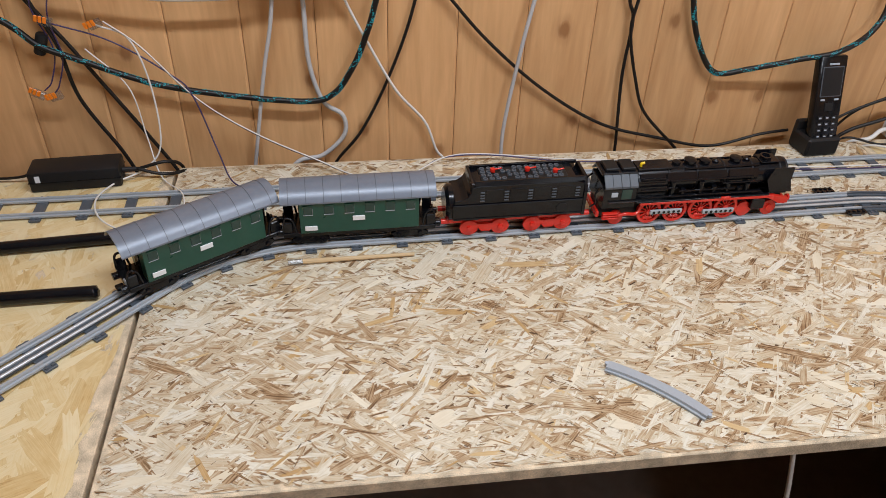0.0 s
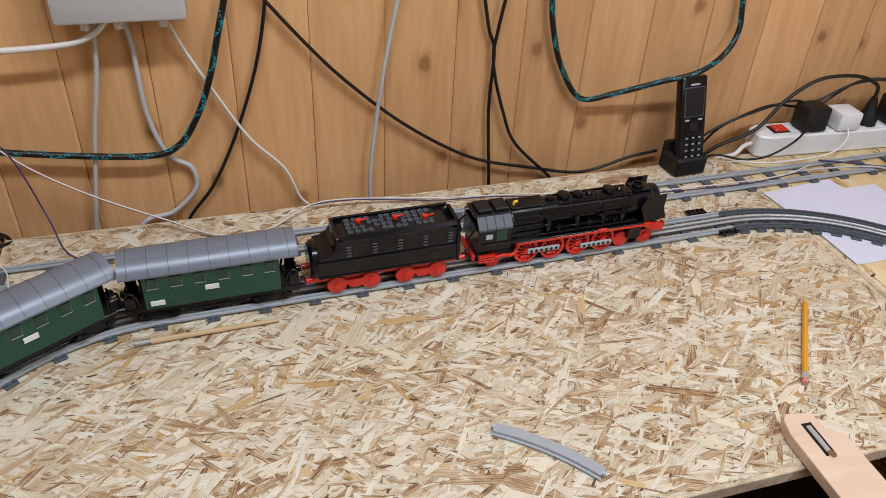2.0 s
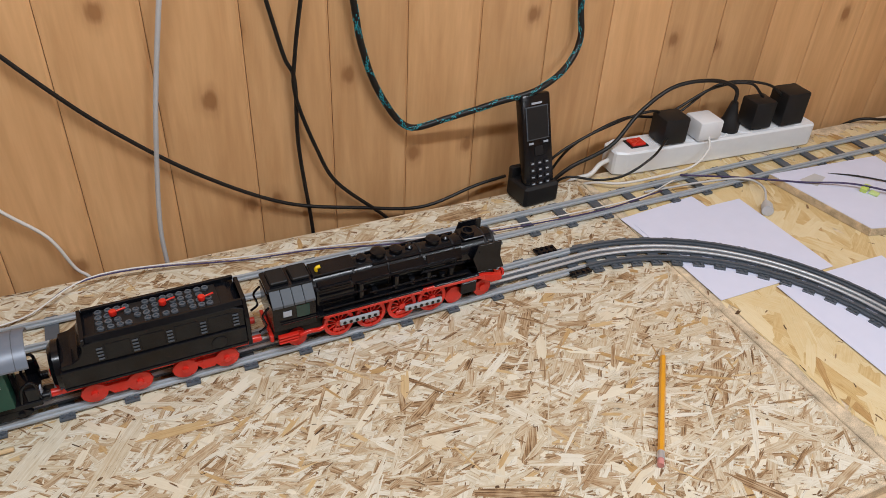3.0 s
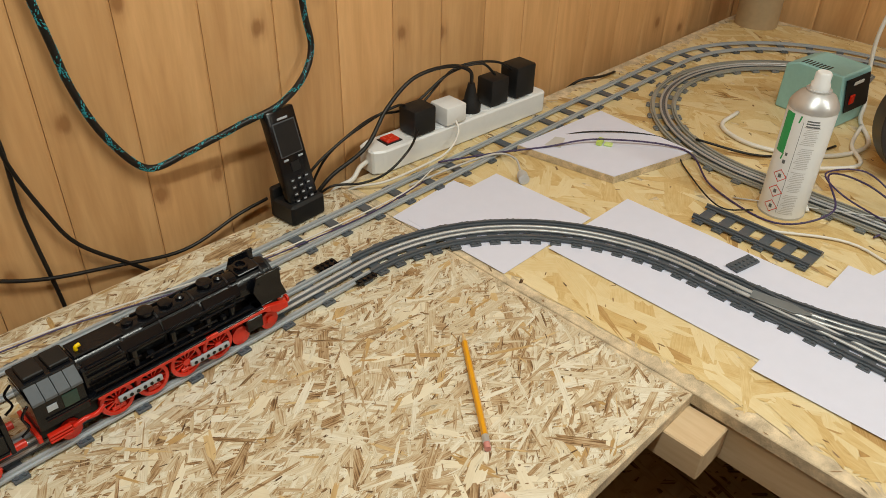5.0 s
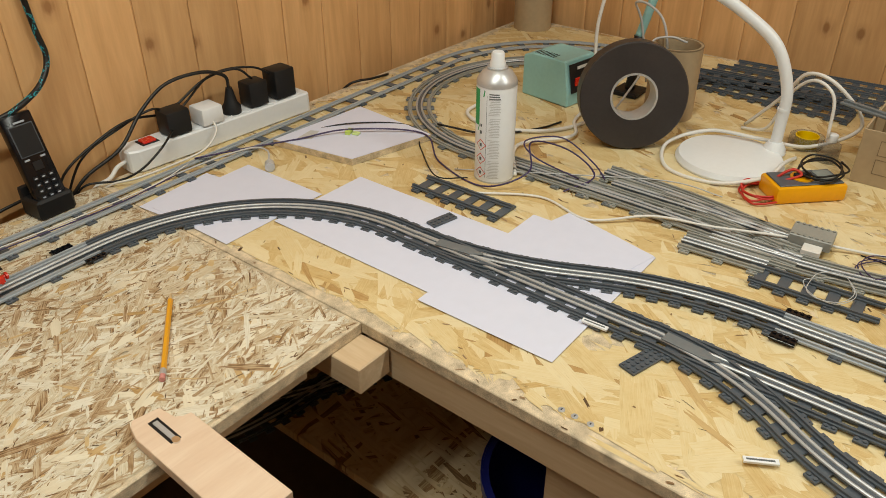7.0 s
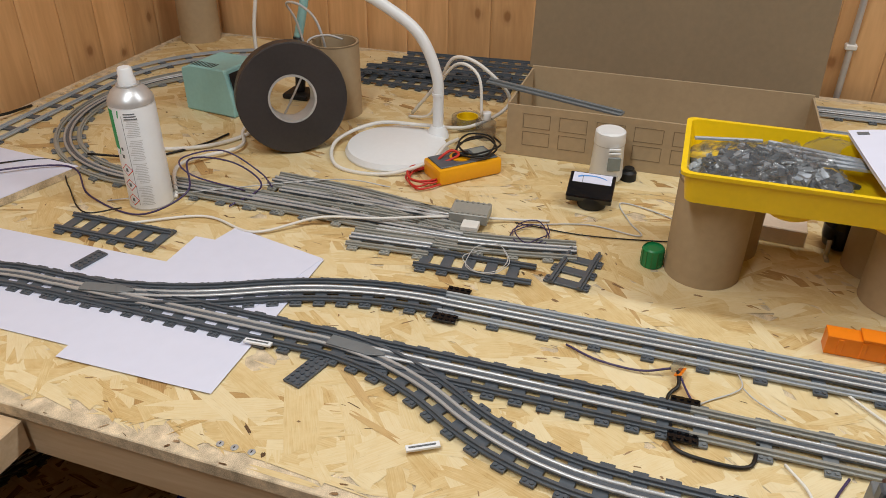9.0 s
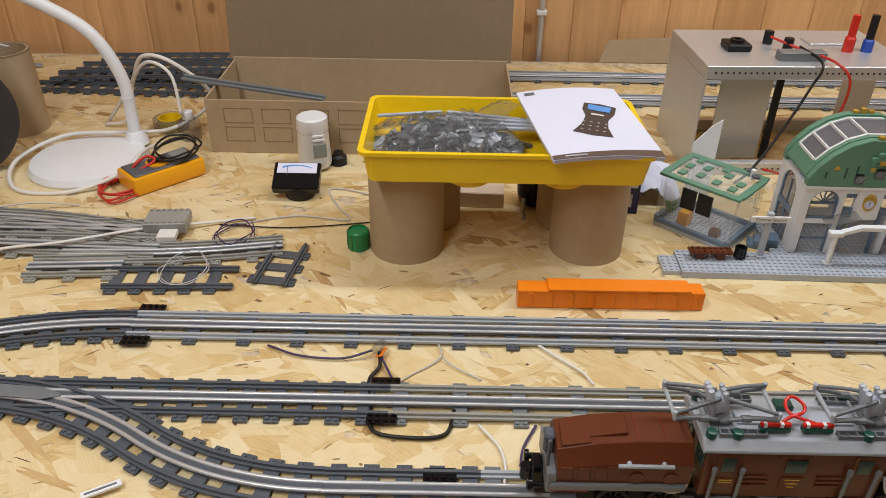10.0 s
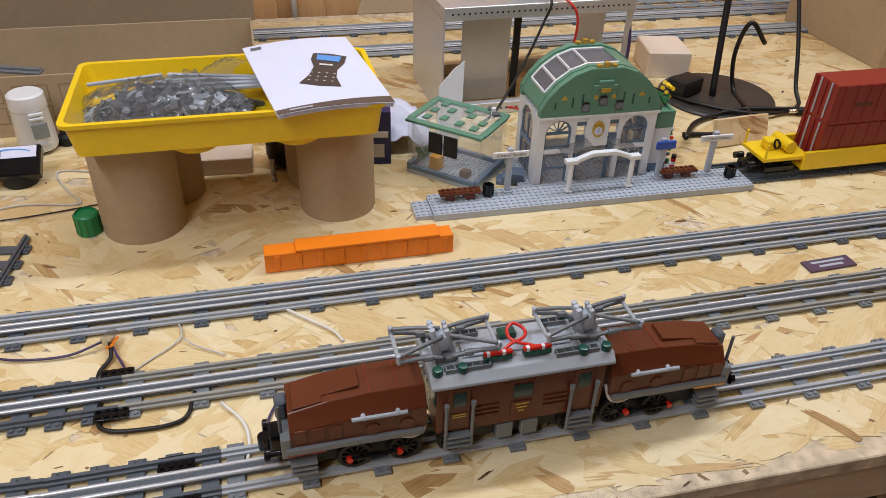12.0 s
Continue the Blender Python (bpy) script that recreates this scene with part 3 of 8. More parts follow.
        part("platform_door", bm_box(sx * 0.0788 - 0.0008, -0.009, 0.021, sx * 0.0788 + 0.0008, 0.009, 0.06, 0.0004), "black", ob)
        for sy in (-1, 1):
            part("platform_railing", bm_box(sx * 0.094 - 0.006, sy * 0.021 - 0.0025, 0.0195, sx * 0.094 + 0.006, sy * 0.021 + 0.0025, 0.0365, 0.0012), "black", ob)
            part("platform_post", bm_tube(((sx * 0.083, sy * 0.023, 0.018), (sx * 0.088, sy * 0.023, 0.04), (sx * 0.098, sy * 0.022, 0.042), (sx * 0.1, sy * 0.022, 0.02)), 0.0016, 6), "black", ob)
            part("end_board", bm_box(sx * 0.1012 - 0.0008, sy * 0.013 - 0.003, 0.017, sx * 0.1012 + 0.0008, sy * 0.013 + 0.003, 0.028), "pale_grey" if sy < 0 else "black", ob)
        for sy in (-1, 1):
            part("buffer", bm_x_cyl(0.0048, sx * 0.1045 - 0.0035, sx * 0.1045 + 0.0035, sy * 0.016, 0.0165), "black", ob)
        part("coupling", bm_box(min(sx * 0.101, sx * 0.111), -0.005, 0.007, max(sx * 0.101, sx * 0.111), 0.005, 0.0125, 0.0012), "black", ob)
        bogie = part("bogie", bm_box(sx * 0.066 - 0.026, -0.012, 0.005, sx * 0.066 + 0.026, 0.012, 0.012, 0.001), "matt_black", ob)
        for sy in (-1, 1):
            part("bogie_frame", bm_prism([(-0.025, 0.008), (-0.018, 0.0128), (0.018, 0.0128), (0.025, 0.008), (0.02, 0.0035), (0.012, 0.006), (0.006, 0.003), (-0.006, 0.003), (-0.012, 0.006), (-0.02, 0.0035)], sy * 0.0225 - 0.002, sy * 0.0225 + 0.002, m=Matrix(((1, 0, 0, sx * 0.066), (0, 0, 1, 0), (0, 1, 0, 0), (0, 0, 0, 1)))), "black", bogie)
            for wx in (-0.0145, 0.0145):
                part("wheel", bm_wheel(0.0095, 0.004, sy * 0.0185, sx * 0.066 + wx, 0.002), "matt_black", bogie)
                part("axle_box", bm_y_cyl(0.003, sy * 0.0248 - 0.002, sy * 0.0248 + 0.002, sx * 0.066 + wx, 0.0075, 10), "black", bogie)
    return ob


def tender(m):
    ob = thing("toy_tender", m, "black brick-built tender with red bogies and grey coal studs", "toy train")
    lo = bm_box(-0.088, -0.030, 0.0262, 0.086, 0.030, 0.050, 0.0008)
    body = part("body", lo, "black", ob)
    part("upper_body", bm_prism([(-0.086, 0.0502), (-0.086, 0.056), (-0.076, 0.0575), (-0.069, 0.062), (-0.065, 0.069), (-0.063, 0.0765), (-0.054, 0.0785), (0.076, 0.0785), (0.086, 0.074), (0.086, 0.0502)], -0.0275, 0.0275, 0.0008, Matrix(((1, 0, 0, 0), (0, 0, 1, 0), (0, 1, 0, 0), (0, 0, 0, 1)))), "black", ob)
    part("rear_bulkhead", bm_turned(((0.027, 0), (0.027, 0.006), (0.022, 0.010)), 20, pose(-0.086, 0, 0.038, 0, -90)), "black", ob)
    part("front_bulkhead", bm_prism([(0.030, 0.0225), (0.030, 0.062), (0.020, 0.082), (-0.020, 0.082), (-0.030, 0.062), (-0.030, 0.0225)], 0.0862, 0.0905, 0.0006, Matrix(((0, 0, 1, 0), (1, 0, 0, 0), (0, 1, 0, 0), (0, 0, 0, 1)))), "black", ob)
    part("rear_step", bm_prism([(0.0278, 0.066), (0.025, 0.082), (-0.025, 0.082), (-0.0278, 0.066)], -0.0645, -0.0605, 0.0006, Matrix(((0, 0, 1, 0), (1, 0, 0, 0), (0, 1, 0, 0), (0, 0, 0, 1)))), "black", ob)
    for sy in (-1, 1):
        part("bunker_rim", bm_prism([(sy * 0.0272, 0.0786), (sy * 0.0235, 0.0835), (sy * 0.0200, 0.0835), (sy * 0.0200, 0.0786)], -0.060, 0.086, 0.0004, Matrix(((0, 0, 1, 0), (1, 0, 0, 0), (0, 1, 0, 0), (0, 0, 0, 1)))), "black", ob)
    part("coal_bed", bm_box(-0.05, -0.019, 0.0786, 0.066, 0.019, 0.0800, 0.0005), "matt_black", ob)
    rng = random.Random(3)
    for k in range(13):
        for j in range(4):
            if rng.random() < 0.9:
                m2 = pose(-0.045 + 0.0085 * k + rng.uniform(-0.0008, 0.0008), -0.0135 + 0.009 * j, 0.0801, rng.uniform(-7, 7), rng.uniform(-7, 7))
                part("coal_stud", bm_turned(((0.0034, 0), (0.0034, 0.0024), (0.0020, 0.0024), (0.0020, 0.0008)), 10, m2), "dark_grey", ob)
    for x, y in ((-0.032, 0.004), (0.014, 0.002), (0.05, -0.006)):
        part("red_knob", bm_cyl(0.0036, 0.0815, 0.0875, 12, pose(x, y, 0), bevel=0.0008), "red", ob, "small red knob")
        part("red_lever", bm_tube(((x, y, 0.085), (x + 0.012, y + 0.002, 0.086)), 0.0012, 6), "red", ob)
    for sy in (-1, 1):
        for k in range(5):
            x = -0.05 + 0.0318 * k
            for j in range(4):
                z = 0.0545 + 0.0045 * j
                part("ladder_rung", bm_box(x - 0.0028, sy * 0.0279 - 0.0010, z, x + 0.0028, sy * 0.0279 + 0.0010, z + 0.0014), "dark_grey", body)
            if k < 4:
                part("side_panel", bm_box(x + 0.0045, sy * 0.0276 - 0.0006, 0.0535, x + 0.0275, sy * 0.0276 + 0.0006, 0.0725, 0.0004), "black", body)
        part("emblem", bm_y_cyl(0.0075, sy * 0.0302 - 0.0008, sy * 0.0302 + 0.0008, 0.058, 0.038, 16), "matt_black", body)
        part("skirt", bm_box(-0.087, sy * 0.0302 - 0.0009, 0.0264, 0.085, sy * 0.0302 + 0.0009, 0.0288), "black", body)
    part("red_beam", bm_box(-0.092, -0.022, 0.0158, 0.09, 0.022, 0.0260, 0.0006), "red", ob, "red frame beam")
    for sx in (-1, 1):
        for sy in (-1, 1):
            part("buffer", bm_x_cyl(0.0042, sx * 0.0965 - 0.005, sx * 0.0965 + 0.005, sy * 0.016, 0.0165), "red", ob)
    for bx2 in (-0.044, 0.042):
        bogie = part("bogie", bm_box(bx2 - 0.02, -0.014, 0.007, bx2 + 0.02, 0.014, 0.0145, 0.001), "red", ob, "red bogie")
        for sy in (-1, 1):
            part("bogie_frame", bm_prism([(-0.034, 0.0085), (-0.03, 0.0145), (0.03, 0.0145), (0.034, 0.0085), (0.012, 0.0075), (0.008, 0.002), (-0.004, 0.002), (-0.008, 0.0075)], sy * 0.0235 - 0.002, sy * 0.0235 + 0.002, m=Matrix(((1, 0, 0, bx2), (0, 0, 1, 0), (0, 1, 0, 0), (0, 0, 0, 1)))), "red", bogie)
            for wx in (-0.021, 0.021):
                part("wheel", bm_wheel(0.0122, 0.004, sy * 0.0235, bx2 + wx, 0.0035), "red", bogie)
                part("axle_box", bm_y_cyl(0.0034, sy * 0.0280 - 0.0022, sy * 0.0280 + 0.0022, bx2 + wx, 0.0098, 10), "red", bogie)
    return ob


def steam_engine(m):
    """Looks along +x; cab at the back."""
    ob = thing("toy_steam_locomotive", m, "black brick-built steam locomotive with red frame and spoked wheels", "toy train")
    # cab
    cab = part("cab", bm_box(-0.150, -0.029, 0.0290, -0.098, 0.029, 0.063, 0.0008), "black", ob)
    for sy in (-1, 1):
        part("cab_window", bm_box(-0.122, sy * 0.0293 - 0.0006, 0.044, -0.106, sy * 0.0293 + 0.0006, 0.060, 0.0003), "glazing", cab)
        part("cab_board", bm_box(-0.138, sy * 0.0294 - 0.0006, 0.049, -0.128, sy * 0.0294 + 0.0006, 0.056), "pale_grey", cab, "small printed tile")
        part("hand_rail", bm_x_cyl(0.001, -0.142, -0.095, sy * 0.0312, 0.0405, 6), "black", cab)
        for k in range(4):
            x = -0.150 + 0.013 * k
            part("roof_panel", bm_prism([(sy * 0.0305, 0.063), (sy * 0.0305, 0.066), (sy * 0.018, 0.079), (sy * 0.016, 0.078)], x + 0.0004, x + 0.0126, m=Matrix(((0, 0, 1, 0), (1, 0, 0, 0), (0, 1, 0, 0), (0, 0, 0, 1)))), "dark_grey", cab)
    part("cab_roof", bm_box(-0.152, -0.018, 0.076, -0.096, 0.018, 0.0815, 0.0012), "black", cab)
    for x in (-0.146, -0.120):
        part("roof_hatch", bm_box(x, -0.013, 0.0815, x + 0.021, 0.013, 0.086, 0.001), "matt_black", cab)
    for sy in (-1, 1):
        part("cab_hose", bm_tube(((-0.152, sy * 0.02, 0.06), (-0.160, sy * 0.021, 0.05), (-0.157, sy * 0.02, 0.035), (-0.166, sy * 0.02, 0.028)), 0.0014, 6), "black", ob)
    # boiler and what stands on it
    bo = part("boiler", bm_x_cyl(0.0205, -0.097, 0.145, 0, 0.0605, 20), "black", ob)
    part("firebox", bm_box(-0.0975, -0.022, 0.030, -0.045, 0.022, 0.070, 0.003), "black", bo)
    for x in (-0.045, 0.0, 0.045, 0.09, 0.135):
        part("boiler_band", lathe_shell(0.0212, 0.0202, -0.0012, 0.0012, 20, pose(x, 0, 0.0605, 0, 90)), "matt_black", bo)
    part("smokebox_door", bm_turned(((0.0195, 0), (0.0195, 0.004), (0.012, 0.0075), (0.003, 0.0085)), 20, pose(0.145, 0, 0.0605, 0, 90)), "matt_black", bo)
    for x, r, h in ((-0.030, 0.0055, 0.0865), (-0.008, 0.0082, 0.0890), (0.016, 0.0070, 0.0870), (0.034, 0.0045, 0.0850), (0.066, 0.0078, 0.0885), (0.084, 0.0045, 0.0855)):
        part("dome", bm_turned(((r, 0.074), (r, h - 0.006), (r * 1.15, h - 0.0055), (r * 1.15, h - 0.002), (r * 0.6, h), (r * 0.3, h)), 14, pose(x, 0, 0)), "black", bo)
    part("chimney", bm_turned(((0.0085, 0.076), (0.0080, 0.0835), (0.0088, 0.0843), (0.0088, 0.0865), (0.0062, 0.0865), (0.006, 0.083)), 16, pose(0.116, 0, 0)), "black", bo)
    part("chimney_plate", bm_box(0.104, -0.0125, 0.0796, 0.134, 0.0125, 0.0822, 0.0008), "black", bo)
    part("top_walkway", bm_box(-0.095, -0.0125, 0.0795, -0.040, 0.0125, 0.0822, 0.0006), "black", bo)
    for x0, x1 in ((-0.092, -0.052), (-0.050, -0.002), (0.000, 0.046), (0.050, 0.098)):
        for sy in (-1, 1):
            part("boiler_panel", bm_prism([(sy * 0.0155, 0.0752), (sy * 0.0172, 0.0766), (sy * 0.0228, 0.0640), (sy * 0.0208, 0.0632)], x0, x1, 0.0004, Matrix(((0, 0, 1, 0), (1, 0, 0, 0), (0, 1, 0, 0), (0, 0, 0, 1)))), "black", bo)
    part("whistle", bm_tube(((-0.088, -0.004, 0.080), (-0.088, -0.004, 0.086), (-0.083, -0.004, 0.0875)), 0.0022, 6), "yellow", bo, "yellow tap piece")
    for sy in (-1, 1):
        for z, y, x0, x1 in ((0.074, 0.016, -0.09, -0.02), (0.066, 0.0235, -0.045, 0.09), (0.050, 0.0265, -0.03, 0.06), (0.0585, 0.0245, 0.04, 0.10), (0.0785, 0.0125, -0.02, 0.10), (0.0435, 0.0285, -0.09, 0.105), (0.0560, 0.0262, -0.09, -0.034), (0.0700, 0.0225, -0.09, -0.052)):
            part("pipe", bm_x_cyl(0.0015, x0, x1, sy * y, z, 8), "black", bo)
        for x, z0, z1 in ((-0.040, 0.040, 0.066), (0.006, 0.038, 0.064), (0.05, 0.040, 0.058), (0.082, 0.04, 0.056), (0.070, 0.0386, 0.050), (-0.022, 0.0386, 0.052), (0.028, 0.0386, 0.054)):
            part("pump", bm_cyl(0.004, z0, z1, 10, pose(x, sy * 0.0235, 0)), "black", bo)
        part("running_board", bm_box(-0.097, min(sy * 0.015, sy * 0.0315), 0.0362, 0.12, max(sy * 0.015, sy * 0.0315), 0.0385, 0.0004), "black", ob)
        part("smoke_deflector", bm_prism([(0.120, 0.040), (0.158, 0.0385), (0.151, 0.058), (0.151, 0.080), (0.118, 0.080), (0.111, 0.062)], sy * 0.027 - 0.0012, sy * 0.027 + 0.0012, 0.0003, Matrix(((1, 0, 0, 0), (0, 0, 1, 0), (0, 1, 0, 0), (0, 0, 0, 1)))), "black", ob)
        part("deflector_stay", bm_y_cyl(0.0013, min(sy * 0.018, sy * 0.029), max(sy * 0.018, sy * 0.029), 0.12, 0.07, 6), "black", ob)
        part("red_frame", bm_prism([(-0.090, 0.0322), (-0.090, 0.036), (0.095, 0.0362), (0.128, 0.0362), (0.155, 0.029), (0.155, 0.021), (0.14, 0.021), (0.12, 0.0315), (0.06, 0.0322)], sy * 0.0285 - 0.003, sy * 0.0285 + 0.003, 0.0004, Matrix(((1, 0, 0, 0), (0, 0, 1, 0), (0, 1, 0, 0), (0, 0, 0, 1)))), "red", ob, "red side frame")
        part("frame_bracket", bm_box(0.04, sy * 0.0305 - 0.0015, 0.033, 0.056, sy * 0.0305 + 0.0015, 0.0385, 0.0005), "red", ob)
        for x in (-0.07, -0.028, 0.014, 0.056):
            w = spoked_wheel("driving_wheel", 0.0198, 0.005, sy * 0.0232, x, 12, 0.0035, "red", ob, "red spoked driving wheel")
            part("counterweight", bm_box(x - 0.008, sy * 0.0232 - 0.002, 0.003, x + 0.008, sy * 0.0232 + 0.002, 0.008, 0.0008), "red", w)
        for x0, z0 in ((-0.070, 0.0175), (0.017, 0.0125)):
            rod = bm_box(x0, sy * 0.0282 - 0.002, z0 - 0.0036, x0 + 0.052, sy * 0.0282 + 0.002, z0 + 0.0036, 0.0015, 2)
            r_ob = part("side_rod", rod, "light_grey", ob, "light grey perforated rod")
            for k in range(6):
                part("hole", bm_y_cyl(0.0023, sy * 0.0285 - 0.002, sy * 0.0285 + 0.002, x0 + 0.006 + 0.008 * k, z0, 10), "black", r_ob)
        part("cylinder", bm_box(0.096, min(sy * 0.016, sy * 0.0305), 0.012, 0.118, max(sy * 0.016, sy * 0.0305), 0.030, 0.0012), "black", ob)
        part("front_wheel", bm_wheel(0.0125, 0.0045, sy * 0.021, 0.131, 0.0035), "red", ob)
        part("inner_wheel", bm_wheel(0.0125, 0.0045, sy * 0.021, 0.089, 0.0035), "red", ob)
        part("front_axle_cap", bm_y_cyl(0.0055, sy * 0.0245 - 0.002, sy * 0.0245 + 0.002, 0.131, 0.0105, 12), "red", ob)
        part("trailing_wheel", bm_wheel(0.0115, 0.0045, sy * 0.021, -0.122, 0.0035), "red", ob)
        for z in (0.0115, 0.0155, 0.0195):
            part("red_step", bm_box(-0.146, sy * 0.0275 - 0.003, z - 0.0012, -0.122, sy * 0.0275 + 0.003, z + 0.0012, 0.0004), "red", ob)
        part("red_link", bm_tube(((-0.12, sy * 0.026, 0.013), (-0.108, sy * 0.027, 0.0165), (-0.094, sy * 0.026, 0.0145), (-0.084, sy * 0.024, 0.019)), 0.0028, 8), "red", ob)
        part("front_buffer", bm_turned(((0.0032, 0), (0.0032, 0.008), (0.0052, 0.0085), (0.0052, 0.0115), (0.003, 0.0125)), 14, pose(0.153, sy * 0.017, 0.0215, 0, 90)), "red", ob)
        part("front_lamp", bm_cyl(0.0036, 0.033, 0.046, 10, pose(0.149, sy * 0.019, 0)), "black", ob)
    part("front_beam", bm_box(0.1505, -0.027, 0.0165, 0.155, 0.027, 0.0262, 0.0006), "red", ob, "red buffer beam")
    part("inner_frame", bm_box(-0.15, -0.0175, 0.010, 0.15, 0.0175, 0.033, 0.001), "matt_black", ob)
    part("front_deck", bm_box(0.112, -0.0275, 0.0364, 0.150, 0.0275, 0.0385, 0.0005), "black", ob)
    part("rear_beam", bm_box(-0.155, -0.025, 0.0125, -0.1505, 0.025, 0.022, 0.0008), "red", ob)
    return ob


steam_engine(on_line(MAIN, 0.287, 0.09) @ pose(0, 0, 0.0035) @ Matrix.Diagonal((0.95, 1, 1, 1)))
tender(on_line(MAIN, 0.5515, 0.05) @ pose(0, 0, 0.0035) @ Matrix.Diagonal((1.07, 1, 1, 1)))
coach(on_line(MAIN, 0.774, 0.066) @ pose(0, 0, 0.002) @ Matrix.Diagonal((1.04, 1, 1, 1)))
coach(on_line(MAIN, 0.996, 0.066) @ pose(0, 0, 0.002) @ Matrix.Diagonal((1.04, 1, 1, 1)))


# ---- brown electric locomotive on the front line ----
def bm_hood(sx, sections):
    """A sloping hood from cross-sections (x, shoulder height, top height)."""
    bm, rings = bmesh.new(), []
    for x, z1, z2 in sections:
        rings.append([bm.verts.new((sx * x, y, z)) for y, z in ((-0.028, 0.042), (-0.028, z1), (-0.018, z2), (0.018, z2), (0.028, z1), (0.028, 0.042))])
    for a, b in zip(rings, rings[1:]):
        for k in range(6):
            bm.faces.new((a[k], a[(k + 1) % 6], b[(k + 1) % 6], b[k]))
    bm.faces.new(rings[0][::-1]), bm.faces.new(rings[-1])
    bmesh.ops.recalc_face_normals(bm, faces=bm.faces)
    bmesh.ops.bevel(bm, geom=list(bm.edges), offset=0.0006, segments=1, affect="EDGES")
    return bm


def electric_engine(m):
    """Looks along +x, the near side is -y."""
    ob = thing("toy_electric_locomotive", m, "reddish-brown brick-built electric locomotive with grey pantographs", "toy train")
    body = part("body", bm_box(-0.078, -0.029, 0.030, 0.078, 0.029, 0.086, 0.0008), "brown", ob)
    part("roof", bm_prism([(-0.033, 0.0865), (-0.033, 0.0895), (-0.026, 0.0965), (0.026, 0.0965), (0.033, 0.0895), (0.033, 0.0865)], -0.0840, 0.0840, 0.0006, Matrix(((0, 0, 1, 0), (1, 0, 0, 0), (0, 1, 0, 0), (0, 0, 0, 1)))), "light_grey", ob, "light grey roof")
    part("roof_walk", bm_box(-0.05, -0.008, 0.0966, 0.05, 0.008, 0.0985, 0.0005), "pale_grey", ob)
    for sy in (-1, 1):
        for x0 in (-0.07, 0.03):
            g = bmesh.new()
            bm_box(x0, sy * 0.021 - 0.0035, 0.0966, x0 + 0.04, sy * 0.021 - 0.0025, 0.1012, bm=g), bm_box(x0, sy * 0.021 + 0.0025, 0.0966, x0 + 0.04, sy * 0.021 + 0.0035, 0.1012, bm=g)
            for k in range(6):
                bm_box(x0 + 0.0005 + k * 0.0078, sy * 0.021 - 0.0025, 0.0968, x0 + 0.0015 + k * 0.0078, sy * 0.021 + 0.0025, 0.1008, bm=g)
            part("roof_grille", g, "mid_grey", ob)
    for x0 in (-0.022, 0.014):
        part("insulator_base", bm_box(x0 - 0.013, -0.020, 0.0985, x0 + 0.013, -0.013, 0.1035, 0.001), "green", ob)
        part("red_bar", bm_box(x0 - 0.013, -0.0185, 0.1036, x0 + 0.013, -0.0145, 0.1075, 0.0006), "red", ob, "red bus bar")
    part("red_hose", bm_tube([(-0.018, -0.016, 0.106), (-0.008, -0.010, 0.108), (0.006, -0.003, 0.107), (0.008, 0.004, 0.110), (0.0, 0.010, 0.113), (-0.008, 0.004, 0.112), (-0.006, -0.006, 0.108), (0.012, -0.015, 0.106)], 0.0016, 8), "red", ob, "looped red hose")
    for x0 in (-0.031, -0.017, 0.005, 0.019):
        part("white_band", bm_box(x0 - 0.0015, -0.0187, 0.1035, x0 + 0.0015, -0.0143, 0.1077, 0.0002), "white", ob)
    part("green_block", bm_box(-0.013, 0.006, 0.0985, 0.003, 0.018, 0.104, 0.001), "green", ob)
    for sx in (-1, 1):
        px = sx * 0.066
        pan = part("pantograph", bm_box(px - 0.010, -0.012, 0.0985, px + 0.010, 0.012, 0.1045, 0.0015), "mid_grey", ob, "folded grey pantograph")
        lean = pose(px, 0, 0.1035, 0, -15)
        block = bm_box(-0.0065, -0.0078, 0.004, 0.0065, 0.0078, 0.019, 0.002, 2)
        bmesh.ops.transform(block, matrix=lean, verts=block.verts)
        part("head_block", block, "pale_grey", pan)
        for sy in (-1, 0, 1):
            part("head_pin", bm_cyl(0.0028, 0.0, 0.0310, 10, lean @ pose(-0.0048, sy * 0.0056, 0), bevel=0.0008), "pale_grey", pan)
            part("head_pin", bm_cyl(0.0024, 0.002, 0.0255, 10, lean @ pose(0.0068, sy * 0.0056, 0), bevel=0.0006), "light_grey", pan)
        for sy in (-1, 1):
            for dx in (-1, 1):
                far = px + dx * 0.043
                part("arm", bm_tube(((px + dx * 0.004, sy * 0.013, 0.106), (px + dx * 0.022, sy * 0.0165, 0.112), (far, sy * 0.019, 0.1135)), 0.0022, 8), "mid_grey", pan)
                part("arm_joint", bm_cyl(0.0031, -0.004, 0.004, 8, pose(px + dx * 0.018, sy * 0.0158, 0.1108, 0, 90)), "mid_grey", pan)
                part("upper_arm", bm_tube(((far, sy * 0.018, 0.1185), (px + dx * 0.022, sy * 0.012, 0.1215), (px + dx * 0.003, sy * 0.0055, 0.1235)), 0.0019, 8), "mid_grey", pan)
                part("arm_link", bm_tube(((far, sy * 0.0188, 0.1115), (far + dx * 0.001, sy * 0.0185, 0.1205)), 0.0021, 8), "pale_grey", pan)
                part("insulator", bm_cyl(0.0046, 0.0966, 0.1035, 12, pose(px + dx * 0.011, sy * 0.023, 0), bevel=0.0008), "green", pan)
        for dx in (-1, 1):
            part("cross_bar", bm_y_cyl(0.0019, -0.019, 0.019, px + dx * 0.043, 0.1135, 8), "light_grey", pan)
            part("axle_bar", bm_y_cyl(0.0015, -0.027, 0.027, px + dx * 0.011, 0.1005, 8), "light_grey", pan)
        for sy in (-1, 1):
            # cab doors, ladders and windows
            x = sx * 0.058
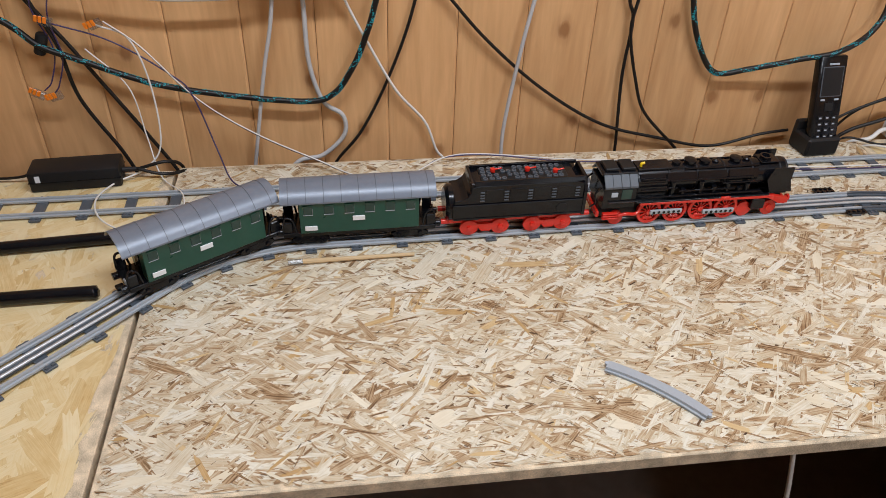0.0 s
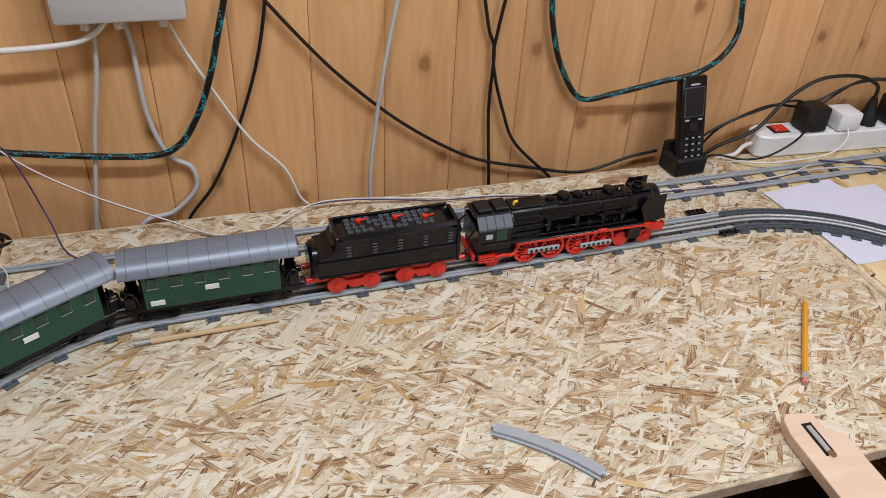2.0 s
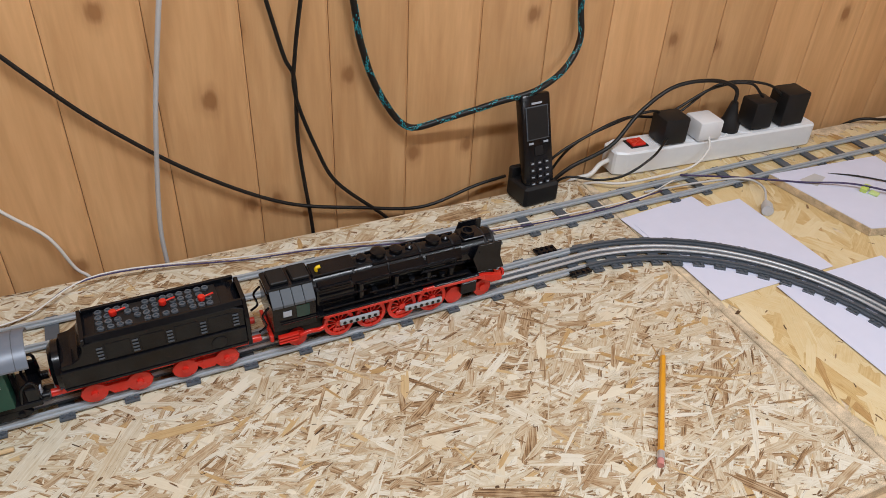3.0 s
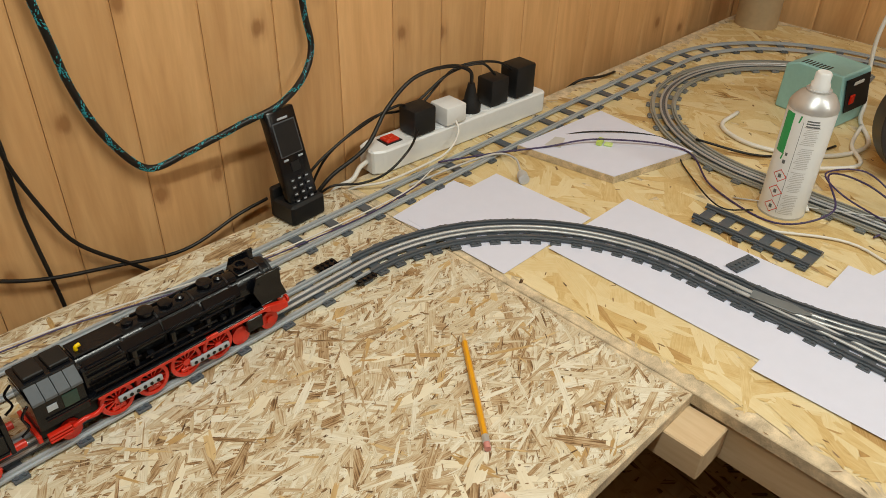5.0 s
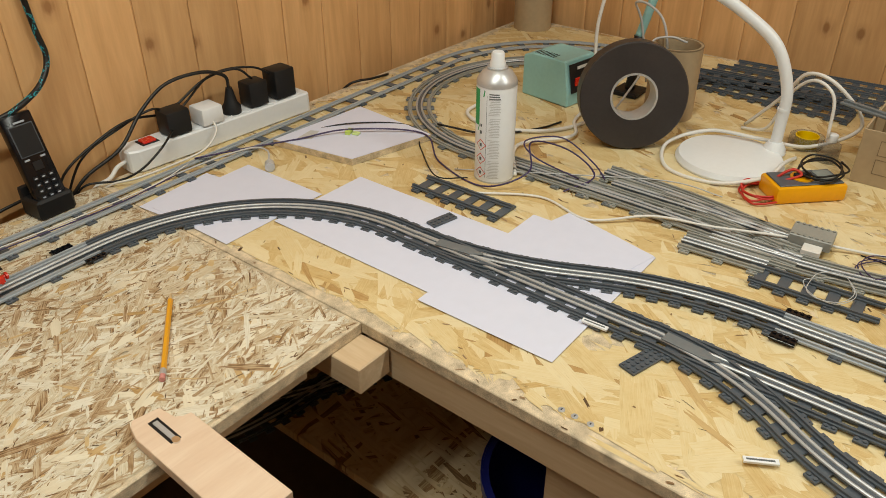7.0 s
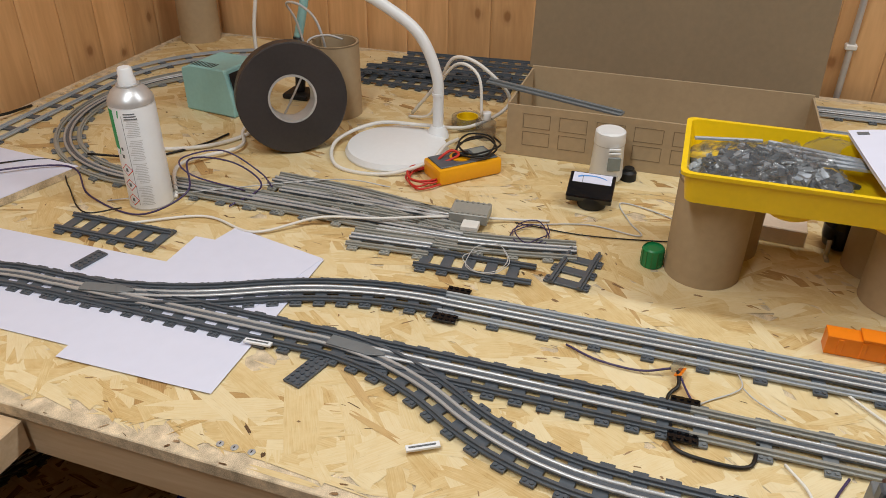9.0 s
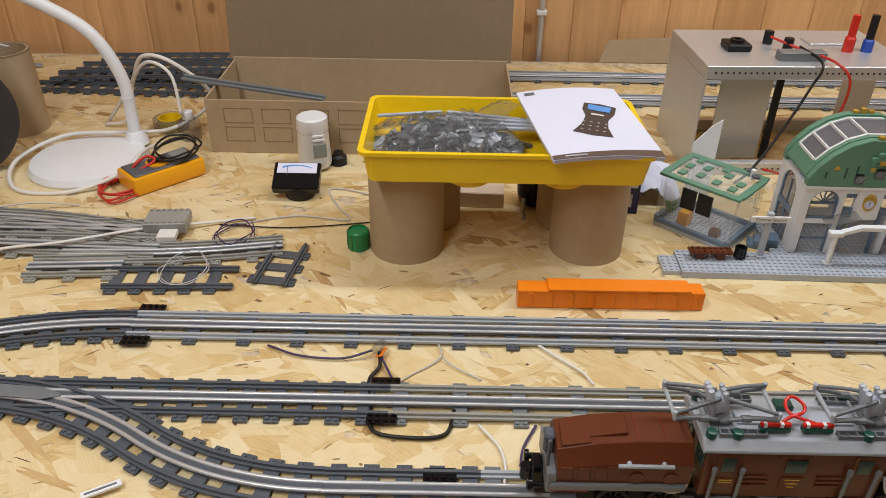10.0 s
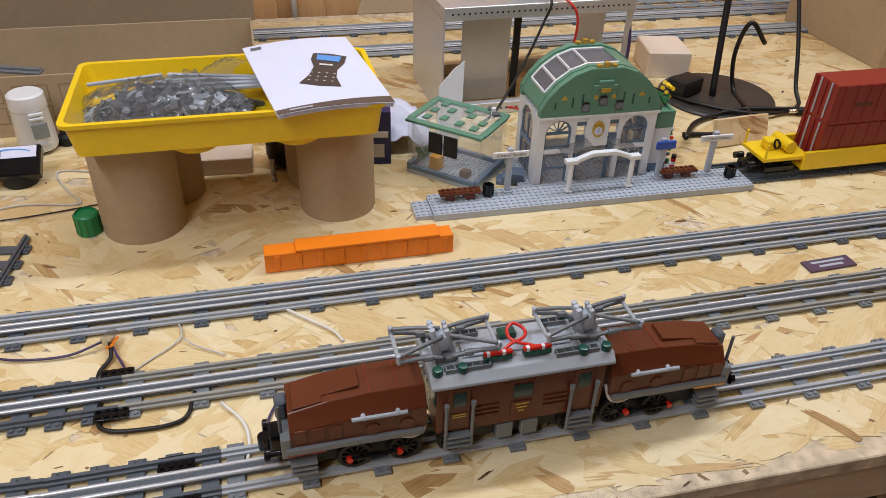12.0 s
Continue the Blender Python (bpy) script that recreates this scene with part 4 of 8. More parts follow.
            part("door", bm_box(x - 0.010, sy * 0.0293 - 0.0007, 0.034, x + 0.010, sy * 0.0293 + 0.0007, 0.083, 0.0003), "brown", body)
            part("door_window", bm_box(x - 0.006, sy * 0.0302 - 0.0007, 0.062, x + 0.006, sy * 0.0302 + 0.0007, 0.078, 0.0003), "glazing", body)
            if sx < 0:
                part("number_board", bm_box(x - 0.008, sy * 0.0302 - 0.0005, 0.048, x + 0.008, sy * 0.0302 + 0.0005, 0.054), "brown", body, "small framed board")
                for z in (0.0492, 0.0518):
                    part("board_line", bm_box(x - 0.006, sy * 0.0309 - 0.0003, z, x + 0.006, sy * 0.0309 + 0.0003, z + 0.0009), "gold", body)
            for dx in (-0.012, 0.012):
                part("grab_pole", bm_cyl(0.0017, 0.012, 0.066, 8, pose(x + dx, sy * 0.0325, 0)), "mid_grey", ob)
                part("pole_top", bm_cyl(0.0024, 0.063, 0.068, 8, pose(x + dx, sy * 0.0325, 0)), "mid_grey", ob)
            for z in (0.014, 0.020, 0.026):
                part("step", bm_box(x - 0.011, sy * 0.031 - 0.004, z, x + 0.011, sy * 0.031 + 0.004, z + 0.0022, 0.0004), "mid_grey", ob)
            for z in (0.044, 0.0495, 0.055):
                part("louvre", bm_box(sx * 0.032 - 0.011, sy * 0.0296 - 0.0008, z, sx * 0.032 + 0.011, sy * 0.0296 + 0.0008, z + 0.0022), "brown", body)
            part("end_window", bm_box(sx * 0.0783 - 0.0007, sy * 0.016 - 0.009, 0.06, sx * 0.0783 + 0.0007, sy * 0.016 + 0.009, 0.08, 0.0003), "glazing", body)
    for sy in (-1, 1):
        part("side_window", bm_box(-0.009, sy * 0.0297 - 0.0007, 0.062, 0.009, sy * 0.0297 + 0.0007, 0.076, 0.0003), "glazing", body)
        part("sign_board", bm_box(-0.010, sy * 0.0297 - 0.0006, 0.042, 0.010, sy * 0.0297 + 0.0006, 0.056, 0.0003), "brown", body)
        for j, w in enumerate((0.013, 0.010, 0.006)):
            part("sign_line", bm_box(-w / 2, sy * 0.0304 - 0.0003, 0.0525 - j * 0.0042, w / 2, sy * 0.0304 + 0.0003, 0.0537 - j * 0.0042), "gold", body)
    part("underbody", bm_box(-0.06, -0.022, 0.010, 0.06, 0.022, 0.0298, 0.002), "matt_black", ob)
    for x in (-0.012, 0.012):
        part("equipment_box", bm_box(x - 0.009, -0.029, 0.010, x + 0.007, 0.029, 0.028, 0.001), "mid_grey", ob)
    for sy in (-1, 1):
        for x in (-0.06, 0.055, 0.098, 0.142, -0.105, -0.150):
            spoked_wheel("driving_wheel", 0.0155, 0.0045, sy * 0.0225, x, 10, 0.0, "matt_black", ob)
    for sx in (-1, 1):
        hood = part("hood", bm_hood(sx, ((0.0865, 0.0660, 0.0840), (0.1350, 0.0655, 0.0835), (0.1700, 0.0635, 0.0805), (0.2040, 0.0590, 0.0730))), "brown", ob)
        part("hood_plate", bm_prism([(0, -0.010), (0.033, -0.010), (0.033, -0.017), (0.058, -0.017), (0.058, 0.013), (0, 0.013)], 0.0, 0.0026, 0.0004, Matrix.Diagonal((sx, 1, 1, 1)) @ pose(0.142, 0, 0.0838, 0, 9.5)), "brown", hood)
        for xs in (0.110, 0.1345):
            part("hood_seam", bm_box(sx * xs - 0.0003, -0.0182, 0.0834, sx * xs + 0.0003, 0.0182, 0.0842), "rust", hood)
        part("running_board", bm_box(*[v for v in (min(sx * 0.090, sx * 0.208), -0.0315, 0.036, max(sx * 0.090, sx * 0.208), 0.0315, 0.0425)], 0.0006), "mid_grey", ob, "grey running board")
        part("red_strip", bm_box(min(sx * 0.175, sx * 0.208), -0.0305, 0.0335, max(sx * 0.175, sx * 0.208), 0.0305, 0.0358), "amber" if sx > 0 else "rust", ob)
        part("truck", bm_box(min(sx * 0.092, sx * 0.20), -0.018, 0.008, max(sx * 0.092, sx * 0.20), 0.018, 0.0334, 0.001), "matt_black", ob)
        part("nose_block", bm_box(min(sx * 0.203, sx * 0.212), -0.029, 0.030, max(sx * 0.203, sx * 0.212), 0.029, 0.054, 0.001), "mid_grey", ob)
        for z in (0.008, 0.014, 0.020):
            for sy in (-1, 1):
                part("front_step", bm_box(min(sx * 0.183, sx * 0.206), sy * 0.026 - 0.005, z, max(sx * 0.183, sx * 0.206), sy * 0.026 + 0.005, z + 0.0025, 0.0004), "mid_grey", ob)
        for sy in (-1, 1):
            part("hand_rail", bm_x_cyl(0.0019, min(sx * 0.104, sx * 0.152), max(sx * 0.104, sx * 0.152), sy * 0.0305, 0.0665, 8), "light_grey", hood)
            for x in (0.112, 0.142):
                part("rail_post", bm_y_cyl(0.0022, min(sy * 0.026, sy * 0.0315), max(sy * 0.026, sy * 0.0315), sx * x, 0.0665, 8), "light_grey", hood)
                part("dome_tile", bm_y_cyl(0.0065, sy * 0.0285 - 0.0008, sy * 0.0285 + 0.0008, sx * x - sx * 0.008, 0.050, 14), "brown", hood)
            for x in (0.165, 0.18, 0.195):
                part("vent_panel", bm_box(sx * x - 0.005, sy * 0.0283 - 0.0008, 0.046, sx * x + 0.005, sy * 0.0283 + 0.0008, 0.061, 0.0004), "brown", hood)
            part("buffer", bm_turned(((0.003, 0), (0.003, 0.010), (0.0062, 0.0105), (0.0062, 0.0145), (0.004, 0.0155)), 14, pose(sx * 0.212, sy * 0.017, 0.026, 0, 90 * sx)), "black", ob)
            part("red_pin", bm_y_cyl(0.003, sy * 0.0265 - 0.002, sy * 0.0265 + 0.002, sx * 0.11, 0.0135, 8), "red", ob)
            part("red_pin", bm_y_cyl(0.003, sy * 0.0265 - 0.002, sy * 0.0265 + 0.002, sx * 0.155, 0.0135, 8), "red", ob)
            part("rod", bm_x_cyl(0.0018, min(sx * 0.11, sx * 0.155), max(sx * 0.11, sx * 0.155), sy * 0.0262, 0.0135, 8), "black", ob)
        part("coupler_post", bm_box(min(sx * 0.210, sx * 0.222), -0.008, 0.010, max(sx * 0.210, sx * 0.222), 0.008, 0.040, 0.002), "black", ob)
        part("coupler_head", bm_cyl(0.006, 0.018, 0.032, 12, pose(sx * 0.226, 0, 0)), "black", ob)
        part("nose_lamp", bm_turned(((0.005, 0), (0.005, 0.005), (0.003, 0.007)), 14, pose(sx * 0.205, 0, 0.069, 0, 90 * sx)), "clear", ob)
        part("signal_post", bm_cyl(0.0016, 0.054, 0.084, 8, pose(sx * 0.211, -0.019, 0)), "dark_grey", ob)
        part("nose_fitting", bm_box(min(sx * 0.204, sx * 0.214), -0.007, 0.056, max(sx * 0.204, sx * 0.214), 0.007, 0.076, 0.002), "dark_grey", ob)
        part("white_hose", bm_tube(((sx * 0.085, -0.022, 0.05), (sx * 0.089, -0.026, 0.036), (sx * 0.098, -0.026, 0.030), (sx * 0.108, -0.027, 0.033)), 0.0016, 6), "cable_white", ob)
    return ob


electric_engine(pose(1.012, -0.5915, RAIL, 0, 0, -90))


# ---- on and behind the left and middle tables ----
def flat(points, z0, z1, bevel=0.0):
    return bm_prism(points, z0, z1, bevel)


# power supply brick and its cord
brick = thing("power_adapter", pose(-0.398, 1.122, 0, 0, 0, 4), "black laptop power adapter standing by the wall", "power adapter")
part("case", bm_box(-0.066, -0.024, 0.0, 0.066, 0.024, 0.034, 0.004, 2), "matt_black", brick)
part("case_seam", bm_box(-0.0664, -0.0244, 0.0165, 0.0664, 0.0244, 0.0172), "black", brick)
part("rating_label", bm_box(-0.055, -0.0246, 0.018, -0.048, -0.0241, 0.029), "white", brick, "small white label")
part("strain_relief", bm_x_cyl(0.005, 0.066, 0.09, 0, 0.016, 10, 0.003), "matt_black", brick)
cord("mains_cable", [(-0.31, 1.125, 0.018), (-0.28, 1.122, 0.010), (-0.26, 1.13, 0.004), (-0.235, 1.16, -0.01), (-0.24, 1.185, -0.05)], 0.0028, "cable_black", "black power cord of the adapter")
cord("mains_cable", [(-0.31, 1.135, 0.012), (-0.27, 1.14, 0.02), (-0.25, 1.16, 0.0), (-0.25, 1.19, -0.06)], 0.0028, "cable_black", "black power cord hanging behind the table")
cord("mains_cable", [(-0.465, 1.125, 0.016), (-0.50, 1.128, 0.008), (-0.6, 1.135, 0.004), (-0.8, 1.12, 0.004)], 0.0022, "cable_black", "thin black cord along the side table")

# two black tubes that lie on the left table
for y0, y1, xe, in ((0.915, 0.955, -0.305), (0.825, 0.838, -0.315)):
    t = thing("black_tube", pose(0, 0, 0), "glossy black plastic tube lying on the side table", "tube", "black tubes")
    part("tube", bm_tube([(-1.2, y0, 0.0095), (-0.6, (y0 + y1) / 2, 0.0095), (xe - 0.02, y1, 0.0095), (xe, y1, 0.009)], 0.0088, 14), "black", t)
    part("end_cap", bm_turned(((0.0088, 0), (0.0084, 0.006), (0.005, 0.009)), 14, pose(xe - 0.0004, y1, 0.009, 0, 90)), "black", t)

# stick by the rail
stick = thing("wooden_stick", pose(0.016, 0.8865, 0.0042, 0, 0, 1.3), "thin pale wooden stick with a clear end lying by the rail", "stick")
part("rod", bm_x_cyl(0.0038, -0.068, 0.085, 0, 0, 8, 0.0025), "stick", stick)
part("clear_end", bm_x_cyl(0.0041, -0.088, -0.068, 0, 0, 10), "bag", stick)

# pencil
a, b = Vector((0.805, 0.770, 0)), Vector((0.695, 0.629, 0))
d = (b - a).normalized()
pencil = thing("pencil", pose(a.x, a.y, 0.0040, 0, 0, math.degrees(math.atan2(d.y, d.x))), "yellow hexagonal pencil with a rubber end on the board", "pencil")
part("shaft", bm_x_cyl(0.0037, 0.016, 0.162, 0, 0, 6), "pencil", pencil)
part("sharpened_tip", bm_x_cyl(0.0008, 0.0, 0.016, 0, 0, 8, 0.0036), "stick", pencil)
part("ferrule", bm_x_cyl(0.0040, 0.162, 0.172, 0, 0, 12), "alu", pencil)
part("eraser", bm_x_cyl(0.0036, 0.172, 0.180, 0, 0, 12), "pink", pencil)

# loose curved track piece
LOOSE = [(0.356 + 0.32 * math.cos(a) - 0.219, 0.617 + 0.32 * math.sin(a) - 0.233) for a in [radians(58.0 - 22.5 * k / 10) for k in range(11)]]
loose = thing("curved_rail_piece", pose(0, 0, 0), "loose light grey curved rail piece lying on the board", "toy track")
part("foot", bm_sweep(((-0.0092, 0.0003), (0.0092, 0.0003), (0.0092, 0.0030), (-0.0092, 0.0030)), LOOSE), "light_grey", loose)
part("rail", bm_sweep(((-0.0064, 0.0031), (0.0064, 0.0031), (0.0058, 0.0062), (-0.0058, 0.0062)), LOOSE), "light_grey", loose)
for k in (0, -1):
    part("joint_stud", bm_cyl(0.0024, 0.0030, 0.0064, 10, pose(LOOSE[k][0], LOOSE[k][1] + (-0.0015 if k else 0.0015), 0)), "pale_grey", loose)

# beech sawing board clamped over the table edge
saw = thing("saw_board", pose(0.649, 0.577, 0.0008, 0, 0, -2) @ Matrix.Diagonal((0.88, 1, 1, 1)), "pale beech sawing board with a slot over the table edge", "board")
part("plate", flat([(-0.030, 0.0), (-0.022, 0.008), (0.012, 0.003), (0.016, -0.022), (0.024, -0.028), (0.034, -0.03), (0.035, -0.20), (-0.036, -0.20), (-0.036, -0.02)], 0.0, 0.014, 0.0008), "beech", saw)
part("slot", bm_box(-0.013, -0.055, 0.0136, 0.001, -0.010, 0.0146), "matt_black", saw)
part("steel_strip", bm_box(-0.0095, -0.052, 0.0142, -0.0025, -0.014, 0.0156, 0.0005), "steel", saw)
part("screw_head", bm_cyl(0.005, 0.0142, 0.0165, 14, pose(-0.006, -0.055, 0)), "chrome", saw)
part("clamp_bow", bm_tube([(0.01, -0.085, 0.0), (0.012, -0.09, -0.03), (0.004, -0.09, -0.055), (-0.01, -0.09, -0.055), (-0.014, -0.088, -0.03), (-0.012, -0.085, 0.0)], 0.0025, 8), "steel", saw, "steel wire clamp bow")

# cordless phone in its cradle
phone = thing("cordless_phone", pose(0.828, 1.118, 0, 0, 0, 4), "black cordless phone standing in its charging cradle", "phone")
part("cradle", flat([(-0.031, -0.012), (0.031, -0.012), (0.033, 0.034), (-0.033, 0.034)], 0.0, 0.034, 0.004), "matt_black", phone)
part("cradle_back", bm_box(-0.032, 0.028, 0.0, 0.0, 0.040, 0.05, 0.004, 2), "matt_black", phone)
tilt = pose(0, -0.006, 0.012, -17)
hs = bm_box(-0.0255, -0.004, 0, 0.0255, 0.014, 0.158, 0.004, 2)
bmesh.ops.transform(hs, matrix=tilt, verts=hs.verts)
hand = part("handset", hs, "black", phone)
def on_phone(name, x0, z0, x1, z1, mat, label="", y=-0.0046):
    k = bm_box(x0, y - 0.0008, z0, x1, y + 0.0008, z1, 0.0004)
    bmesh.ops.transform(k, matrix=tilt, verts=k.verts)
    return part(name, k, mat, hand, label)
on_phone("screen_frame", -0.0195, 0.090, 0.0195, 0.140, "dark_grey", y=-0.0042)
on_phone("screen", -0.018, 0.0915, 0.018, 0.1385, "matt_black", "dark blank screen", -0.0048)
on_phone("maker_bar", -0.009, 0.1425, 0.009, 0.1455, "pale_grey", "small pale bar of lettering")
on_phone("navigation_key", -0.0075, 0.066, 0.0075, 0.080, "matt_black")
for r in range(4):
    for c in range(3):
        on_phone("key", -0.017 + 0.0128 * c, 0.020 + 0.0105 * r, -0.0085 + 0.0128 * c, 0.026 + 0.0105 * r, "matt_black")
        on_phone("key_mark", -0.0152 + 0.0128 * c, 0.0218 + 0.0105 * r, -0.0105 + 0.0128 * c, 0.0240 + 0.0105 * r, "pale_grey", y=-0.0052)
for x in (-0.017, 0.009):
    on_phone("soft_key", x, 0.0835, x + 0.008, 0.0865, "pale_grey")

# power strip along the wall with plugs and adapters
strip = thing("power_strip", pose(1.19, 1.152, 0.0, 0, 0, -3), "white multi-socket power strip with plugs, by the wall", "power strip")
part("body", flat([(-0.205, -0.018), (-0.185, -0.027), (0.2, -0.027), (0.205, -0.022), (0.205, 0.022), (0.2, 0.027), (-0.185, 0.027), (-0.205, 0.018)], 0.0, 0.042, 0.003), "white", strip)
part("switch", bm_box(-0.168, -0.011, 0.0422, -0.142, 0.011, 0.0475, 0.0015), "red", strip, "red rocker switch")
part("switch_frame", bm_box(-0.172, -0.014, 0.0418, -0.138, 0.014, 0.0438, 0.0008), "matt_black", strip)
for k in range(6):
    part("socket", bm_turned(((0.0205, 0.0417), (0.0205, 0.0435), (0.0185, 0.0437), (0.018, 0.0424)), 24, pose(-0.105 + 0.055 * k, 0, 0)), "white", strip)
def wall_wart(x, w, l, h, mat, label, z=0.0438, y=0.0):
    ob = thing("plug_adapter", strip.matrix_basis @ pose(x, y, z), label, "plug", "plugs in the power strip")
    part("case", bm_box(-w / 2, -l / 2, 0, w / 2, l / 2, h, 0.004, 2), mat, ob)
    part("collar", bm_turned(((0.017, -0.0012), (0.017, 0.004), (0.015, 0.006)), 20), mat, ob)
    return ob
wall_wart(-0.098, 0.048, 0.042, 0.046, "matt_black", "black box plug adapter in the power strip", y=-0.004)
wall_wart(-0.030, 0.046, 0.046, 0.034, "white", "white box plug adapter in the power strip", y=-0.006)
wall_wart(0.085, 0.044, 0.04, 0.05, "matt_black", "black box plug adapter in the power strip")
wall_wart(0.150, 0.05, 0.044, 0.06, "matt_black", "tall black box plug adapter in the power strip")
plug = thing("mains_plug", strip.matrix_basis @ pose(0.03, 0, 0.0438), "black round mains plug in the power strip", "plug", "plugs in the power strip")
part("grip", bm_turned(((0.0185, -0.0012), (0.0185, 0.012), (0.013, 0.02), (0.006, 0.05)), 20), "matt_black", plug)
cord("plug_cable", [(1.22, 1.150, 0.090), (1.215, 1.152, 0.118), (1.17, 1.16, 0.135), (1.10, 1.17, 0.130), (1.04, 1.17, 0.095), (0.98, 1.155, 0.05), (0.91, 1.16, 0.02), (0.87, 1.17, -0.02), (0.83, 1.185, -0.06)], 0.0034, "cable_black", "thick black plug cable arching to the wall")
cord("plug_cable", [(1.27, 1.14, 0.10), (1.24, 1.15, 0.125), (1.18, 1.17, 0.115), (1.10, 1.18, 0.075), (1.02, 1.175, 0.085), (0.95, 1.17, 0.07), (0.88, 1.175, 0.03), (0.86, 1.19, -0.04)], 0.0024, "cable_black", "thin black adapter cable")
cord("plug_cable", [(1.33, 1.14, 0.085), (1.28, 1.15, 0.118), (1.20, 1.175, 0.118), (1.12, 1.18, 0.07), (1.06, 1.165, 0.095), (1.0, 1.18, 0.075), (0.92, 1.18, 0.045), (0.875, 1.19, -0.03)], 0.0022, "cable_black", "thin black adapter cable")
cord("plug_cable", [(1.07, 1.128, 0.06), (1.03, 1.108, 0.045), (0.985, 1.11, 0.02), (0.95, 1.13, 0.006), (0.90, 1.15, 0.01), (0.88, 1.18, -0.03)], 0.002, "cable_black", "thin black cable beside the strip")
cord("strip_lead", [(0.985, 1.160, 0.02), (0.965, 1.155, 0.018), (0.945, 1.15, 0.006), (0.92, 1.165, -0.01), (0.90, 1.19, -0.06)], 0.004, "cable_white", "white mains lead of the power strip")
cord("white_usb_cable", [(1.158, 1.130, 0.055), (1.15, 1.112, 0.035), (1.11, 1.10, 0.016), (1.04, 1.097, 0.013), (0.97, 1.10, 0.013), (0.935, 1.13, 0.004), (0.915, 1.175, -0.03)], 0.002, "cable_white", "thin white charging cable")
cord("black_wall_cable", [(1.66, 1.135, 0.003), (1.60, 1.13, 0.010), (1.55, 1.15, 0.008), (1.53, 1.185, -0.03)], 0.0028, "cable_black", "short black cable at the table's rear edge")

# cables on the wall
Y = WALL_Y - 0.016
def hang(points, y=Y):
    return [(x, y, z) for x, z in points]
def rope(points, r=0.0047):
    """A braided black cord; short teal threads wind round it in a broken band, both ways."""
    ob = thing("braided_cable", pose(0, 0, 0), "thick braided black cable with teal flecks on the wall", "cable", "braided cables")
    line = spline(points, 14)
    part("core", bm_tube(line, r, 10, raw=True), "cable_black", ob)
    rng = random.Random(17)
    steps, step = [], 0.0016
    for p, q in zip(line, line[1:]):
        n = max(1, int((q - p).length / step))
        steps += [p.lerp(q, k / n) for k in range(n)]
    bm = bmesh.new()

    def thread(k0, k1, an0, an1):
        ring = []
        for k, an in ((k0, an0), (k1, an1)):
            dd = (steps[k + 1] - steps[k - 1]).normalized()
            u = Vector((0, -1, 0)) - dd * dd.dot(Vector((0, -1, 0)))
            u.normalize()
            v = dd.cross(u)
            for da, h in ((-0.13, 0.96), (-0.10, 1.05), (0.10, 1.05), (0.13, 0.96)):
                ring.append(bm.verts.new(steps[k] + (u * math.cos(an + da) + v * math.sin(an + da)) * (r * h)))
        for f in ((0, 1, 5, 4), (1, 2, 6, 5), (2, 3, 7, 6), (3, 2, 1, 0), (4, 5, 6, 7)):
            bm.faces.new([ring[j] for j in f])

    for way, pitch in ((1, 0.20), (-1, 0.20)):
        for lane in range(5):
            k = 4 + lane % 3
            while k < len(steps) - 6:
                n = rng.choice((1, 1, 2))
                if rng.random() < 0.62:
                    an = way * k * pitch + lane * 0.30 + (0.4 if way < 0 else 0.0)
                    thread(k, k + n, an, an + way * n * pitch)
                k += n + rng.choice((1, 1, 2))
    bmesh.ops.recalc_face_normals(bm, faces=bm.faces)
    part("braid_threads", bm, "teal_cord", ob, "broken teal braid threads")
    return ob
rope([(-0.75, Y - 0.012, 0.50), (-0.60, Y - 0.012, 0.33), (-0.464, Y - 0.012, 0.237), (-0.421, Y - 0.012, 0.197), (-0.375, Y - 0.012, 0.176), (-0.274, Y - 0.01, 0.133), (-0.167, Y - 0.008, 0.109), (-0.045, Y - 0.008, 0.094), (0.001, Y - 0.008, 0.107), (0.034, Y - 0.008, 0.154), (0.057, Y - 0.008, 0.209), (0.075, Y - 0.008, 0.27), (0.12, Y, 0.42)])
rope([(0.55, Y, 0.40), (0.565, Y, 0.30), (0.574, Y, 0.248), (0.597, Y, 0.182), (0.64, Y - 0.002, 0.123), (0.70, Y - 0.012, 0.132), (0.77, Y - 0.026, 0.152), (0.83, Y - 0.036, 0.168), (0.885, Y - 0.02, 0.190), (0.912, Y - 0.006, 0.225), (0.908, Y, 0.28), (0.90, Y, 0.40)])
WALL_CABLES = [
    ("black_cable", "cable_black", 0.0027, "black cable hanging down the pine wall", [(0.16, 0.42), (0.131, 0.252), (0.092, 0.134), (0.044, 0.034), (-0.001, -0.024), (-0.03, -0.08)]),
    ("black_cable", "cable_black", 0.0027, "long black cable sagging across the pine wall", [(0.10, 0.36), (0.187, 0.251), (0.254, 0.178), (0.347, 0.098), (0.456, 0.031), (0.566, -0.001), (0.668, -0.022), (0.76, -0.002), (0.813, 0.005)]),
    ("grey_cable", "cable_grey", 0.0033, "grey network cable hanging down the wall", [(-0.075, 0.42), (-0.083, 0.254), (-0.107, 0.139), (-0.138, -0.023), (-0.15, -0.09)]),
    ("white_cable", "cable_grey", 0.0038, "thick pale grey cable looped on the wall", [(-0.045, 0.30), (-0.038, 0.254), (-0.036, 0.156), (-0.018, 0.088), (0.012, 0.062), (0.013, 0.025), (-0.024, -0.012), (-0.063, -0.021), (-0.09, -0.05)]),
